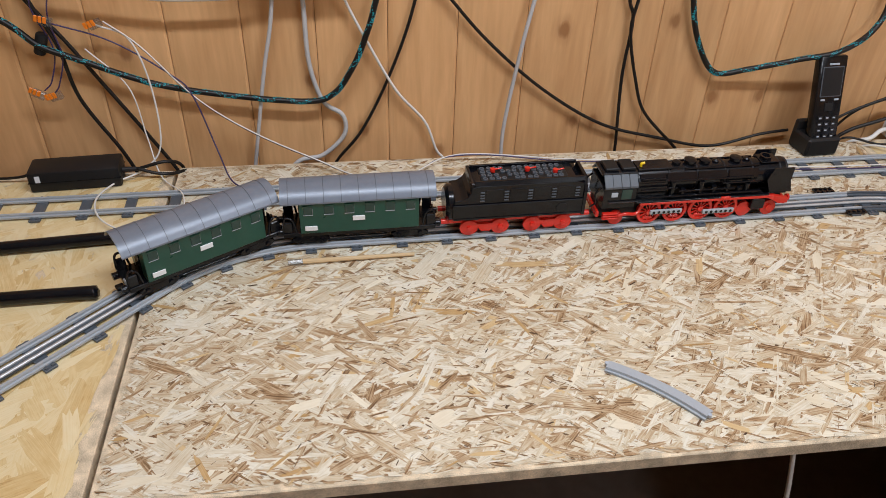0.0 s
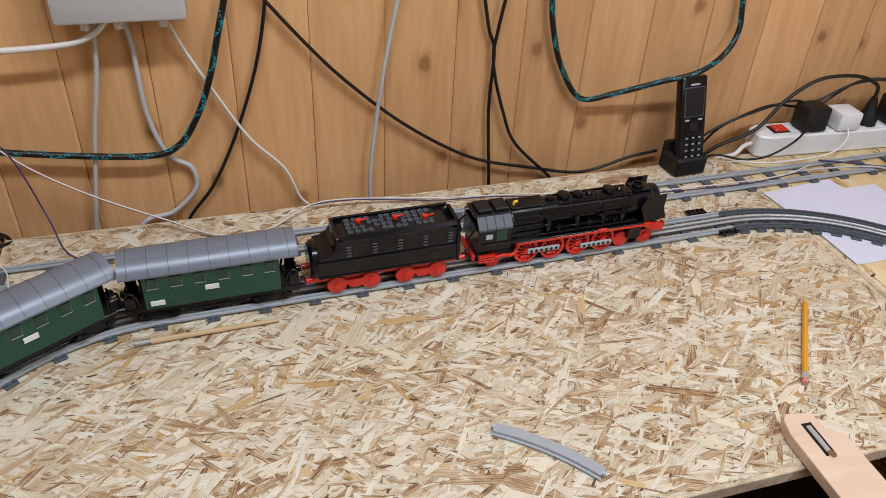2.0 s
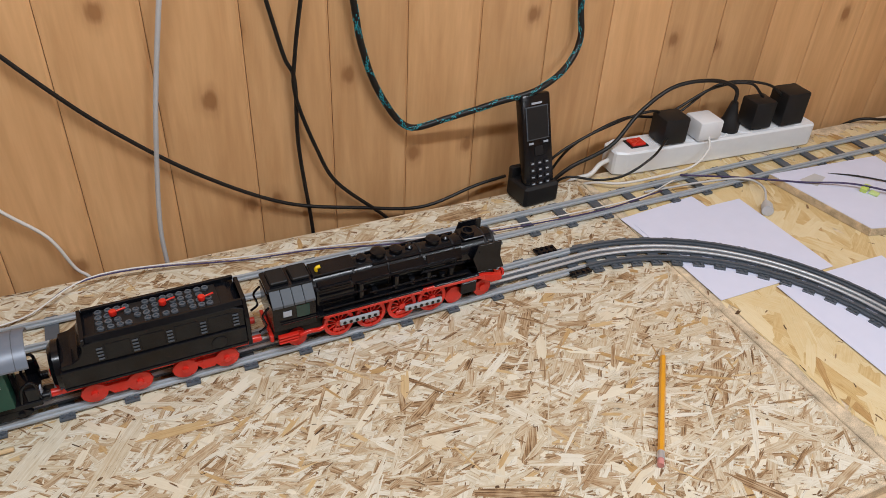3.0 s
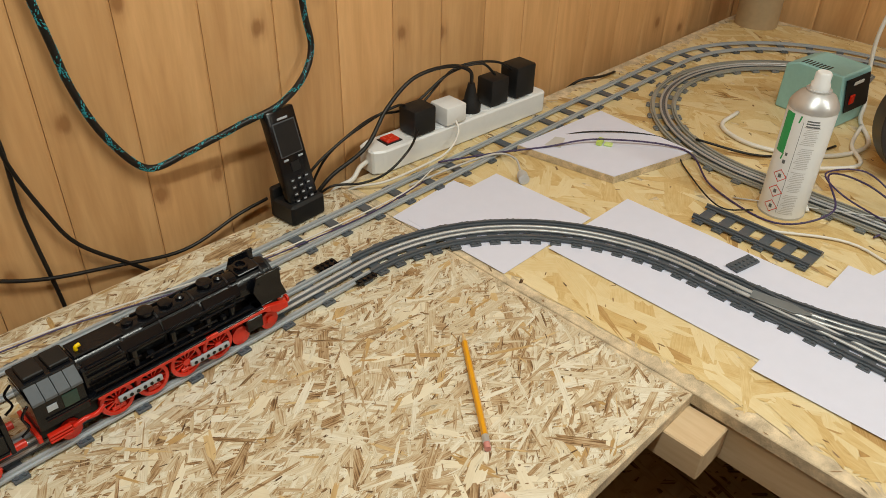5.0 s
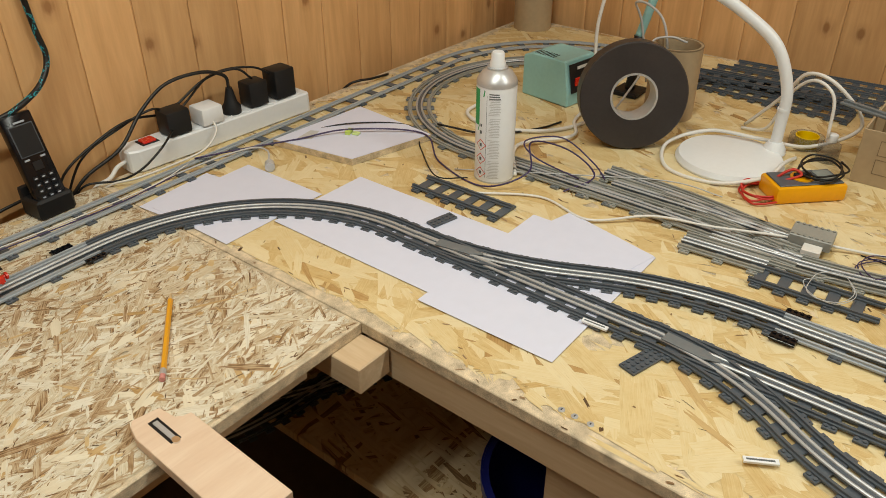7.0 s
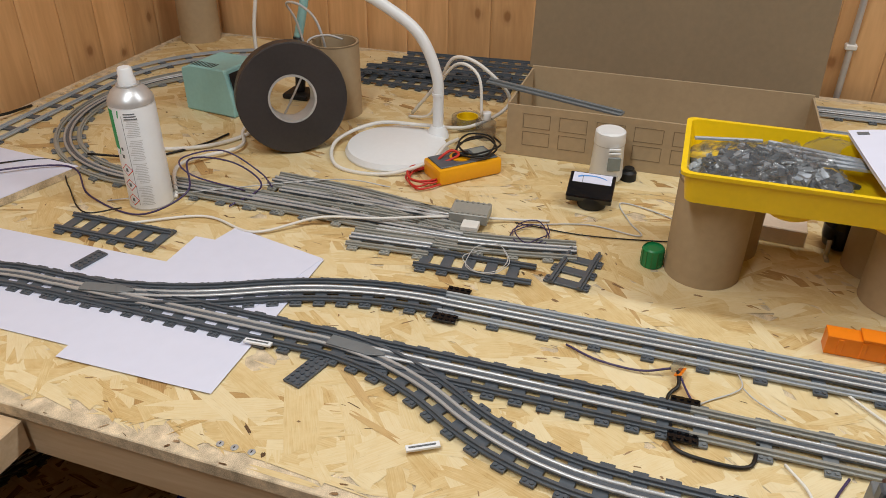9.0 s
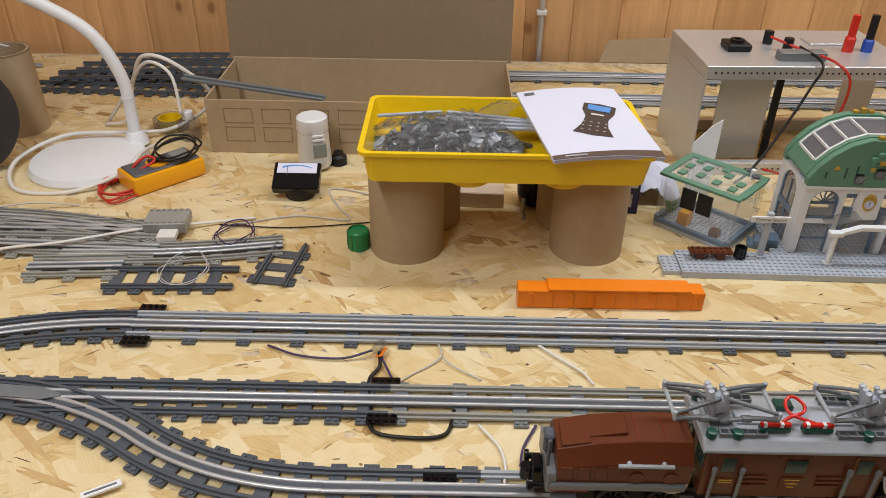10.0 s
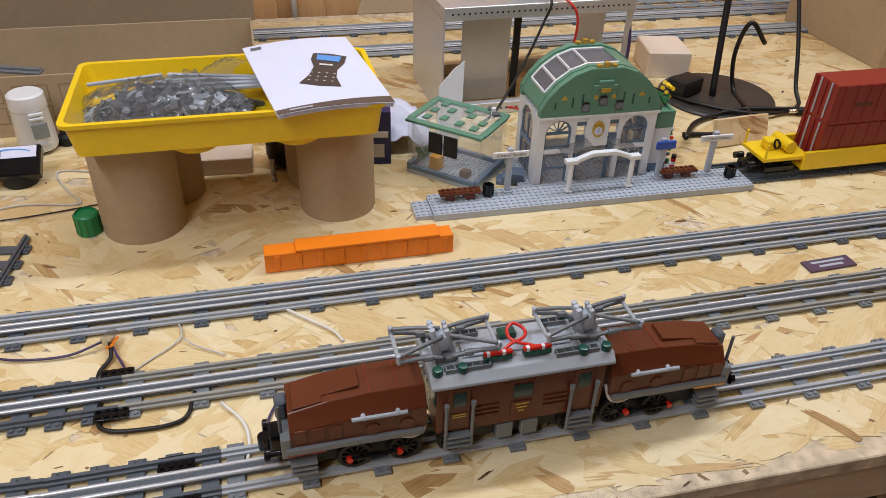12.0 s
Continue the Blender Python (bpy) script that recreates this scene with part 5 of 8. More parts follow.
    ("white_cable", "cable_white", 0.0023, "thin white cable hanging down the wall", [(0.008, 0.30), (0.025, 0.253), (0.057, 0.186), (0.101, 0.104), (0.148, 0.047), (0.169, -0.008), (0.184, -0.03), (0.2, -0.08)]),
    ("grey_cable", "cable_grey", 0.0033, "grey network cable hanging down the wall", [(0.35, 0.42), (0.315, 0.25), (0.298, 0.149), (0.284, 0.037), (0.283, -0.028), (0.285, -0.09)]),
    ("black_cable", "cable_black", 0.0028, "thin black cable hanging down the wall", [(0.45, 0.34), (0.470, 0.249), (0.482, 0.212), (0.481, 0.115), (0.492, -0.013), (0.495, -0.08)]),
    ("black_cable", "cable_black", 0.0028, "thin black cable twisted with another on the wall", [(0.50, 0.34), (0.484, 0.249), (0.481, 0.193), (0.505, 0.11), (0.532, 0.050), (0.595, -0.014), (0.61, -0.03)]),
    ("black_cable", "cable_black", 0.0030, "black cable hanging behind the adapter", [(-0.45, 0.36), (-0.42, 0.257), (-0.399, 0.194), (-0.388, 0.108), (-0.347, 0.017), (-0.33, -0.03)]),
    ("black_cable", "cable_black", 0.0030, "thick black cable running down behind the table", [(-0.5, 0.38), (-0.417, 0.241), (-0.39, 0.199), (-0.35, 0.126), (-0.307, 0.047), (-0.268, -0.029), (-0.25, -0.08)]),
]
for k, (name, mat, r, label, pts) in enumerate(WALL_CABLES):
    cord(name, hang(pts, Y + 0.004 - 0.0035 * (k % 3)), r, mat, label)
cord("white_cable", hang([(-0.40, 0.29), (-0.279, 0.272), (-0.212, 0.266), (-0.105, 0.271), (-0.061, 0.297), (-0.05, 0.33)], Y - 0.02), 0.0042, "cable_white", "white cable sagging from the socket box")
cord("violet_wire", [(-0.403, 1.185, 0.231), (-0.318, 1.18, 0.202), (-0.238, 1.175, 0.146), (-0.214, 1.17, 0.113), (-0.188, 1.15, 0.03), (-0.165, 1.09, 0.014), (-0.14, 1.06, 0.012)], 0.0012, "cable_purple", "thin violet wire drooping to the table")
cord("violet_wire", [(-0.323, 1.18, 0.232), (-0.279, 1.18, 0.192), (-0.21, 1.175, 0.108), (-0.13, 1.165, 0.051), (-0.03, 1.13, 0.016), (0.038, 1.095, 0.004), (0.11, 1.095, 0.004), (0.17, 1.13, 0.012), (0.247, 1.135, 0.012), (0.378, 1.118, 0.004), (0.469, 1.10, 0.010), (0.602, 1.068, 0.0115), (0.737, 1.052, 0.0115), (0.90, 1.046, 0.0115), (1.02, 1.06, 0.0115)], 0.0011, "cable_purple", "thin white and violet wire along the back track")
cord("white_wire", [(-0.323, 1.177, 0.234), (-0.279, 1.177, 0.195), (-0.21, 1.172, 0.111), (-0.13, 1.162, 0.054), (-0.03, 1.127, 0.019), (0.038, 1.092, 0.0065), (0.11, 1.092, 0.0065), (0.20, 1.138, 0.0135), (0.38, 1.121, 0.0065), (0.52, 1.094, 0.0115), (0.70, 1.058, 0.0135), (0.95, 1.052, 0.0135), (1.06, 1.08, 0.012)], 0.0011, "cable_white", "thin white wire along the back track")
cord("white_wire", [(-0.336, 1.18, 0.228), (-0.293, 1.178, 0.206), (-0.274, 1.17, 0.133), (-0.273, 1.15, 0.046), (-0.30, 1.135, 0.012), (-0.341, 1.105, 0.006), (-0.356, 1.049, 0.0125), (-0.337, 0.996, 0.0125), (-0.29, 0.969, 0.004), (-0.26, 0.972, 0.004)], 0.0014, "cable_white", "thin white wire looping onto the side table")
cord("white_wire", [(-0.36, 1.185, 0.19), (-0.31, 1.18, 0.13), (-0.295, 1.165, 0.05), (-0.275, 1.12, 0.006), (-0.235, 1.06, 0.0125), (-0.225, 1.02, 0.0125)], 0.0011, "cable_white", "thin white wire onto the back track")
cord("violet_wire", hang([(-0.41, 0.30), (-0.42, 0.25), (-0.405, 0.19), (-0.42, 0.14), (-0.435, 0.123)], Y - 0.005), 0.0011, "cable_purple", "violet wire between connectors on the wall")
cord("violet_wire", hang([(-0.38, 0.30), (-0.40, 0.24), (-0.395, 0.18), (-0.41, 0.135), (-0.42, 0.12)], Y - 0.006), 0.0011, "cable_purple", "violet wire between connectors on the wall")
def lever_connector(m, label):
    ob = thing("wire_connector", m, label, "connector", "wire connectors")
    part("housing", bm_box(-0.009, -0.004, -0.006, 0.009, 0.004, 0.006, 0.0008), "bag", ob, "clear housing")
    for k in (-1, 0, 1):
        part("lever", bm_box(-0.006 + 0.006 * k - 0.0024, -0.0062, -0.001, -0.006 + 0.006 * k + 0.0024 + 0.006 * 0, -0.0041, 0.0085, 0.0006), "orange", ob, "orange lever")
    return ob
for x, z, r in ((-0.403, 0.233, 15), (-0.336, 0.228, -20), (-0.442, 0.121, 30), (-0.418, 0.117, -15)):
    lever_connector(pose(x, Y - 0.012, z, 0, r), "clear lever wire connector with orange levers hanging at the wall")
fer = thing("ferrite_bead", pose(-0.42, Y - 0.006, 0.198, 0, 20), "black ferrite bead on a cable", "cable bead")
part("bead", bm_cyl(0.0085, -0.016, 0.016, 14, bevel=0.002), "matt_black", fer)
box = thing("socket_box", pose(-0.035, WALL_Y - 0.012, 0.30), "light grey socket box with plugged cables high on the wall", "socket box")
part("case", bm_box(-0.085, -0.045, 0.0, 0.075, 0.009, 0.09, 0.005, 2), "cable_grey", box)
for x in (-0.052, -0.012, 0.042):
    part("plug", bm_cyl(0.006, -0.014, 0.0, 10, pose(x, -0.02, 0)), "cable_white", box)


# ---- on the right-hand table ----

def place_sheet(x, y, w, h, turn, z, label):
    ob = tagged(part("paper_sheet", bm_box(0, 0, 0, w, h, 0.0004), "paper"), label, "paper", "paper sheets")
    ob.matrix_basis = pose(x, y, z, 0, 0, turn)
    return ob


place_sheet(0.945, 0.820, 0.148, 0.21, 6.0, 0.0001, "blank white paper sheet under the curve")
place_sheet(0.937, 0.8185, 0.204, 0.19, 0.8, 0.0007, "blank white paper sheet under the curve")
place_sheet(1.029, 0.490, 0.20, 0.325, 0.0, 0.0013, "blank white paper sheet under the dark track")
place_sheet(1.008, 0.284, 0.297, 0.212, 0.5, 0.0019, "blank white paper sheet under the dark track")
place_sheet(1.15, 0.50, 0.17, 0.20, -103, 0.0025, "blank white paper sheet between two tracks")

tile = thing("coated_board", pose(1.2245, 1.040, 0, 0, 0, -4), "white coated chipboard offcut lying beside the back track", "board")
part("core", flat([(0, 0), (0.228, 0.002), (0.222, -0.208), (0.042, -0.178)], 0.0004, 0.0125), "board_edge", tile)
part("white_face", flat([(0.001, -0.001), (0.227, 0.001), (0.221, -0.207), (0.043, -0.177)], 0.0126, 0.0135), "paper", tile)
part("grey_sketch", flat([(0.035, -0.03), (0.075, -0.02), (0.085, -0.035), (0.05, -0.055)], 0.0136, 0.0138), "cable_grey", tile)
con = thing("terminal_clip", pose(1.335, 0.945, 0.0135, 0, 0, 20), "small yellow-green clip on the white board", "clip")
part("clip", bm_box(-0.010, -0.005, 0.0, 0.010, 0.005, 0.008, 0.001), plain("lime_plastic", (0.55, 0.7, 0.15), 0.3), con)
part("foot", bm_box(-0.006, -0.022, 0.0, 0.006, -0.008, 0.004, 0.001), plain("lime_plastic_light", (0.6, 0.75, 0.3), 0.3), con)

ip = thing("inline_plug", pose(1.152, 0.967, 0.0088, 0, 0, 52), "small grey inline plug on a thin wire beside the sheet", "plug")
part("plug", bm_turned(((0.0088, -0.012), (0.0088, 0.004), (0.006, 0.012), (0.003, 0.016)), 16, pose(0, 0, 0, 0, 90)), "cable_grey", ip)
cord("grey_wire", [(1.162, 0.980, 0.009), (1.185, 1.012, 0.012), (1.175, 1.045, 0.0115), (1.10, 1.06, 0.0115), (1.0, 1.075, 0.005)], 0.0018, "cable_grey", "thin grey wire to the inline plug")

# short roadbed without rails, dark plates and joints
track(route(1.276, 0.715, -90, ("s", 0.18)), "dark grey roadbed piece lying by the spray can", "dark_grey", "dark_grey", 0.032, centre=False)
def plate(x, y, l, w, turn, z, mat, label, studs=True, cat="brick plate"):
    nx, ny = max(1, round(l / 0.008)), max(1, round(w / 0.008))
    ob = thing("brick_plate", pose(x, y, z, 0, 0, turn), label, cat, "loose brick plates")
    part("slab", bm_box(-l / 2, -w / 2, 0, l / 2, w / 2, 0.0032, 0.0003), mat, ob)
    g = bmesh.new()
    for i in range(nx):
        for j in range(ny):
            bm_cyl(0.0024, 0.0032, 0.0049, 8, pose(-l / 2 + 0.004 + 0.008 * i, -w / 2 + 0.004 + 0.008 * j, 0), bm=g)
    part("studs", g, mat, ob)
    return ob
plate(1.078, 0.199, 0.056, 0.024, -16, 0.0003, "dark_grey", "dark grey studded plate lying beside the switch track")
plate(1.195, 0.603, 0.048, 0.02, -12, 0.0022, "dark_grey", "dark grey studded plate on the paper")
for x, y, tr in ((0.79, 0.936, 0), (0.77, 0.992, 0), (1.223, 0.077, 90), (1.285, 0.077, 90), (1.104, -0.224, 90), (1.158, -0.224, 90), (0.984, -0.292, 90), (1.03, -0.286, 90)):
    plate(x, y, 0.032, 0.016, tr, 0.0038, "black", "black studded joint plate under the rails")
lab = thing("label_tile", pose(1.1015, 0.277, 0.0052, 0, 0, -87), "narrow white printed tile on the dark track", "tile")
part("tile", bm_box(-0.018, -0.004, 0, 0.018, 0.004, 0.003, 0.0003), "white", lab)
part("print_line", bm_box(-0.015, -0.0012, 0.003, 0.014, 0.0012, 0.0032), "ink", lab, "grey line of print")
copy_thing(lab, pose(1.004, 0.03, 0.0052, 0, 0, -60))
for y in (0.234, 0.217, 0.197):
    s = thing("wood_screw", pose(0.947, y, 0.0), "countersunk steel screw in the tabletop", "screw", "screws in the tabletop")
    part("head", bm_turned(((0.0042, -0.0005), (0.0042, 0.0006), (0.0026, 0.0010)), 14), "steel", s)
    part("drive", bm_box(-0.0016, -0.0005, 0.0009, 0.0016, 0.0005, 0.0012), "matt_black", s)
# switch tongue plates
for x, y, tr in ((1.128, 0.165, -95), (1.135, 0.53, -80)):
    tg = thing("switch_cover", pose(x, y, 0.0099, 0, 0, tr), "dark grey flat switch tongue cover on the track", "switch cover", "switch covers")
    part("cover", flat([(-0.03, -0.009), (0.025, -0.009), (0.045, -0.002), (0.045, 0.002), (0.02, 0.009), (-0.03, 0.009)], 0, 0.0018, 0.0003), "mid_grey", tg)

# spray can
can = thing("spray_can", pose(1.383, 0.634, 0, 0, 0, 200) @ Matrix.Diagonal((1.06, 1.06, 1, 1)), "white contact spray can with green stripe and hazard marks", "spray can")
body = part("body", bm_turned(((0.030, 0.0), (0.0325, 0.003), (0.0325, 0.168), (0.0315, 0.172)), 40), "white", can)
part("shoulder", bm_turned(((0.0325, 0.172), (0.0325, 0.176), (0.031, 0.181), (0.024, 0.192), (0.0165, 0.197), (0.0165, 0.200)), 40), "alu", can)
part("bottom_rim", lathe_shell(0.0332, 0.031, 0.0, 0.003), "steel", can)
part("nozzle", bm_turned(((0.0125, 0.2), (0.0125, 0.208), (0.0105, 0.211), (0.0105, 0.222), (0.0085, 0.225)), 24), "white", can)
def on_can(name, a0, a1, z0, z1, mat, label="", r=0.0327, skew=0.0):
    a0, a1, skew = -a0, -a1, -skew
    g = bmesh.new()
    n = max(2, int(abs(a1 - a0) / 6))
    lo = [g.verts.new((r * math.cos(radians(a0 + (a1 - a0) * k / n)), r * math.sin(radians(a0 + (a1 - a0) * k / n)), z0)) for k in range(n + 1)]
    hi = [g.verts.new((r * math.cos(radians(a0 + skew + (a1 - a0) * k / n)), r * math.sin(radians(a0 + skew + (a1 - a0) * k / n)), z1)) for k in range(n + 1)]
    for k in range(n):
        g.faces.new((lo[k], lo[k + 1], hi[k + 1], hi[k]))
    return part(name, g, mat, body, label)
on_can("green_stripe", 40, 44, 0.095, 0.168, "ink_green", "green band", skew=-22)
on_can("green_field", 38, 66, 0.104, 0.168, "ink_green", "green band")
on_can("seam_stripe", 12, 13, 0.01, 0.160, "ink")
for k in range(46):
    z = 0.010 + 0.0029 * k + 0.004 * (k // 12)
    on_can("print_line", -28 + (k * 7 % 5), 8 - (k * 11 % 9), z, z + 0.0011, "cable_grey", r=0.03265)
for k in range(3):
    on_can("header_print", -26 + 2 * k, 6, 0.154 + 0.004 * k, 0.156 + 0.004 * k, "ink", r=0.03268)
for z in (0.018, 0.044, 0.070):
    g = bmesh.new()
    for s0, s1, rr in ((0.0105, 0.0, 0.0),):
        n = 4
        for q in range(4):
            pts = []
            for f in (q, q + 1):
                for rad in (0.0108, 0.0092):
                    an, dz = rad * math.cos(math.pi / 2 * f) / 0.0327, rad * math.sin(math.pi / 2 * f)
                    pts.append(g.verts.new((0.0329 * math.cos(radians(-30) + an), 0.0329 * math.sin(radians(-30) + an), z + dz)))
            g.faces.new((pts[0], pts[2], pts[3], pts[1]))
    part("hazard_diamond", g, "ink_red", body, "red hazard diamond outline")
    on_can("hazard_mark", 26, 34, z - 0.003, z + 0.003, "ink")
on_can("recycle_mark", 27, 35, 0.09, 0.096, "ink"), on_can("recycle_mark", 27, 33, 0.103, 0.108, "ink")

# roll of dark tape on a metal core, leaning on the cardboard tube
reel = thing("tape_reel", pose(1.655, 0.512, 0.0985) @ pose(0, 0, 0, 0, -82, 36), "dark tape roll on a metal core standing on edge", "tape roll")
part("winding", bm_turned(((0.1, -0.024), (0.1, 0.016), (0.098, 0.018), (0.044, 0.018), (0.044, -0.024)), 64, close=True), "tape", reel)
part("core", bm_turned(((0.0438, -0.036), (0.0438, 0.0186), (0.040, 0.0186), (0.040, -0.036)), 48, close=True), "alu", reel, "bright aluminium core ring")
part("side_liner", bm_turned(((0.0996, -0.0244), (0.0996, -0.0256), (0.046, -0.0256), (0.046, -0.0244)), 64, close=True), "card", reel)

def carton_tube(x, y, r, h, label, wall=0.004):
    ob = thing("cardboard_tube", pose(x, y, 0.0), label, "cardboard tube", "cardboard tubes")
    part("wall", lathe_shell(r, r - wall, 0, h, 48), "card", ob)
    part("paper_edge", lathe_shell(r + 0.0004, r - 0.0012, h - 0.002, h + 0.0004, 48), "card_dark", ob)
    return ob
carton_tube(1.845, 0.512, 0.050, 0.149, "brown cardboard tube standing behind the tape roll", 0.006)
carton_tube(2.215, 1.085, 0.052, 0.30, "tall brown cardboard tube standing in the corner", 0.006)
cord("tube_wire", [(1.86, 0.50, 0.15), (1.85, 0.53, 0.158), (1.83, 0.56, 0.15), (1.80, 0.55, 0.12), (1.79, 0.565, 0.08), (1.77, 0.60, 0.006)], 0.0022, "cable_grey", "grey cable over the rim of the tube")

# soldering station and iron
sol = thing("soldering_station", pose(1.80, 0.755, 0, 0, 0, -8), "teal soldering station with black front panel", "soldering station")
part("case", bm_prism([(-0.06, 0.0), (-0.06, 0.088), (-0.035, 0.098), (0.055, 0.098), (0.068, 0.03), (0.068, 0.0)], -0.05, 0.05, 0.003, pose(0, 0, 0, 0, 0, -90) @ Matrix(((1, 0, 0, 0), (0, 0, 1, 0), (0, 1, 0, 0), (0, 0, 0, 1)))), "teal", sol)
part("front_panel", bm_prism([(0.0585, 0.09), (0.0705, 0.03), (0.0725, 0.03), (0.0605, 0.09)], -0.042, 0.042, 0.0005, pose(0, 0, 0, 0, 0, -90) @ Matrix(((1, 0, 0, 0), (0, 0, 1, 0), (0, 1, 0, 0), (0, 0, 0, 1)))), "matt_black", sol)
for k in range(8):
    part("vent_slot", bm_box(-0.046, 0.03 - 0.007 * k, 0.0975, -0.022, 0.033 - 0.007 * k, 0.0985), "matt_black", sol)
part("maker_bar", bm_box(-0.02, -0.066, 0.078, 0.012, -0.0645, 0.084), "white", sol, "small white bar of lettering")
part("power_switch", bm_box(-0.03, -0.072, 0.044, -0.016, -0.068, 0.062, 0.001), "red", sol)
iron = thing("soldering_iron", pose(1.905, 0.63, 0), "teal-handled soldering iron in its stand", "soldering iron")
part("stand_base", bm_box(-0.03, -0.03, 0, 0.03, 0.03, 0.012, 0.003), "matt_black", iron)
part("stand_tube", bm_tube([(0.0, 0.0, 0.012), (0.0, -0.004, 0.06), (0.004, -0.004, 0.13)], 0.011, 12), "matt_black", iron)
part("handle", bm_tube([(0.004, -0.004, 0.128), (0.012, -0.012, 0.17), (0.022, -0.024, 0.235)], 0.0095, 12), "teal", iron, "teal grip")
part("cable_boot", bm_tube([(0.022, -0.024, 0.233), (0.026, -0.028, 0.26)], 0.006, 10), "matt_black", iron)
cord("iron_cable", [(1.931, 0.602, 0.26), (1.93, 0.60, 0.30), (1.92, 0.64, 0.33), (1.90, 0.69, 0.27), (1.88, 0.71, 0.16), (1.86, 0.70, 0.08), (1.83, 0.68, 0.03), (1.80, 0.67, 0.006), (1.70, 0.62, 0.005), (1.60, 0.66, 0.005), (1.55, 0.76, 0.005), (1.58, 0.84, 0.005), (1.66, 0.85, 0.005)], 0.004, "cable_white", "white cable of the soldering iron looping over the table")
cord("iron_cable", [(1.92, 0.60, 0.03), (1.90, 0.62, 0.16), (1.88, 0.63, 0.205), (1.87, 0.59, 0.205), (1.86, 0.55, 0.17), (1.87, 0.53, 0.05)], 0.0026, "cable_grey", "thin grey cable arching over the stand")

# desk lamp
lamp = thing("desk_lamp", pose(1.70, 0.325, 0), "white desk lamp with round foot and curved neck", "desk lamp")
part("foot", bm_turned(((0.096, 0.0), (0.097, 0.004), (0.092, 0.013), (0.05, 0.02), (0.02, 0.022)), 56), "white", lamp)
part("neck", bm_tube([(0.076, -0.055, 0.008), (0.078, -0.055, 0.06), (0.078, -0.052, 0.127), (0.074, -0.02, 0.20), (0.07, 0.04, 0.245), (0.05, 0.11, 0.285), (0.0, 0.2, 0.33)], 0.0105, 14), "white", lamp)
part("collar", bm_cyl(0.0115, 0.088, 0.093, 16, pose(0.078, -0.0545, 0)), "white", lamp)
part("head", bm_tube([(0.0, 0.2, 0.33), (-0.05, 0.28, 0.34), (-0.1, 0.36, 0.33)], 0.02, 14), "white", lamp)
part("foot_hump", bm_turned(((0.022, 0.006), (0.02, 0.016), (0.013, 0.028)), 20, pose(0.076, -0.055, 0)), "white", lamp)
cord("lamp_cable", [(1.78, 0.23, 0.004), (1.70, 0.23, 0.024), (1.63, 0.24, 0.02), (1.59, 0.31, 0.004), (1.595, 0.40, 0.004), (1.68, 0.44, 0.012), (1.76, 0.39, 0.024), (1.78, 0.30, 0.024), (1.83, 0.22, 0.012), (1.86, 0.15, 0.06), (1.84, 0.20, 0.13), (1.85, 0.26, 0.14), (1.87, 0.30, 0.08), (1.88, 0.36, 0.004)], 0.0036, "cable_white", "white lamp cable looped round the foot")
cord("lamp_cable", [(1.80, 0.19, 0.05), (1.81, 0.20, 0.12), (1.82, 0.24, 0.14), (1.84, 0.28, 0.10), (1.85, 0.31, 0.02), (1.86, 0.36, 0.004)], 0.003, "cable_white", "white cable from the glue bottle adapter")

# glue bottle
gb = thing("clear_bottle", pose(1.815, 0.185, 0), "small clear plastic bottle with a white cap", "bottle")
part("bottle", bm_turned(((0.019, 0), (0.02, 0.003), (0.02, 0.032), (0.012, 0.038)), 24), "bag", gb)
part("cap", bm_cyl(0.010, 0.038, 0.052, 16, bevel=0.001), "white", gb)

# multimeter with leads
mm = thing("multimeter", pose(1.647, 0.181, 0, 0, 0, -45), "yellow digital multimeter lying on its back", "multimeter")
part("case", bm_box(-0.062, -0.032, 0.0, 0.062, 0.032, 0.030, 0.005, 2), "amber", mm)
part("face", bm_box(-0.056, -0.026, 0.0302, 0.056, 0.026, 0.0325, 0.001), "dark_grey", mm)
part("dial_field", bm_cyl(0.019, 0.0322, 0.0345, 24, pose(-0.005, 0, 0)), "amber", mm)
part("dial", bm_box(-0.02, -0.0035, 0.0345, 0.01, 0.0035, 0.041, 0.001), "matt_black", mm)
part("display", bm_box(0.022, -0.02, 0.0324, 0.05, 0.02, 0.0338), "lcd", mm, "grey blank display")
def coil(name, mat, cx0, cy0, z0, r0, n, label, seed, rr=0.0018):
    rng = random.Random(seed)
    pts = []
    for k in range(n * 8):
        a = k * math.pi / 4
        q = r0 * (0.8 + 0.3 * rng.random())
        pts.append((cx0 + q * 1.35 * math.cos(a) + 0.004 * k / 8, cy0 + q * math.sin(a) + rng.uniform(-0.003, 0.003), z0 + rr + 0.0022 * (k / 8) + rng.uniform(0, 0.002)))
    return cord(name, pts, rr, mat, label)
coil("red_test_lead", "cable_red", 1.60, 0.235, 0.0006, 0.033, 4, "red test lead coiled beside the multimeter", 1)
coil("black_test_lead", "cable_black", 1.680, 0.165, 0.034, 0.036, 3, "black test lead coiled on the multimeter", 2)
cord("red_test_lead", [(1.62, 0.23, 0.012), (1.625, 0.215, 0.035), (1.64, 0.20, 0.044), (1.635, 0.185, 0.04), (1.62, 0.205, 0.03)], 0.0024, "cable_red", "red test lead plugged into the multimeter")

# panel meter and radiator valve
vm = thing("panel_meter", pose(1.605, -0.05, 0) @ Matrix.Scale(0.92, 4), "black panel voltmeter with white scale", "panel meter")
part("barrel", bm_cyl(0.026, 0.0, 0.024, 28, pose(-0.004, -0.004, 0), bevel=0.003), "matt_black", vm)
tilt_m = pose(0, 0, 0.024, 0, -28)
def meter_part(name, b, mat, label=""):
    bmesh.ops.transform(b, matrix=tilt_m, verts=b.verts)
    return part(name, b, mat, vm, label)
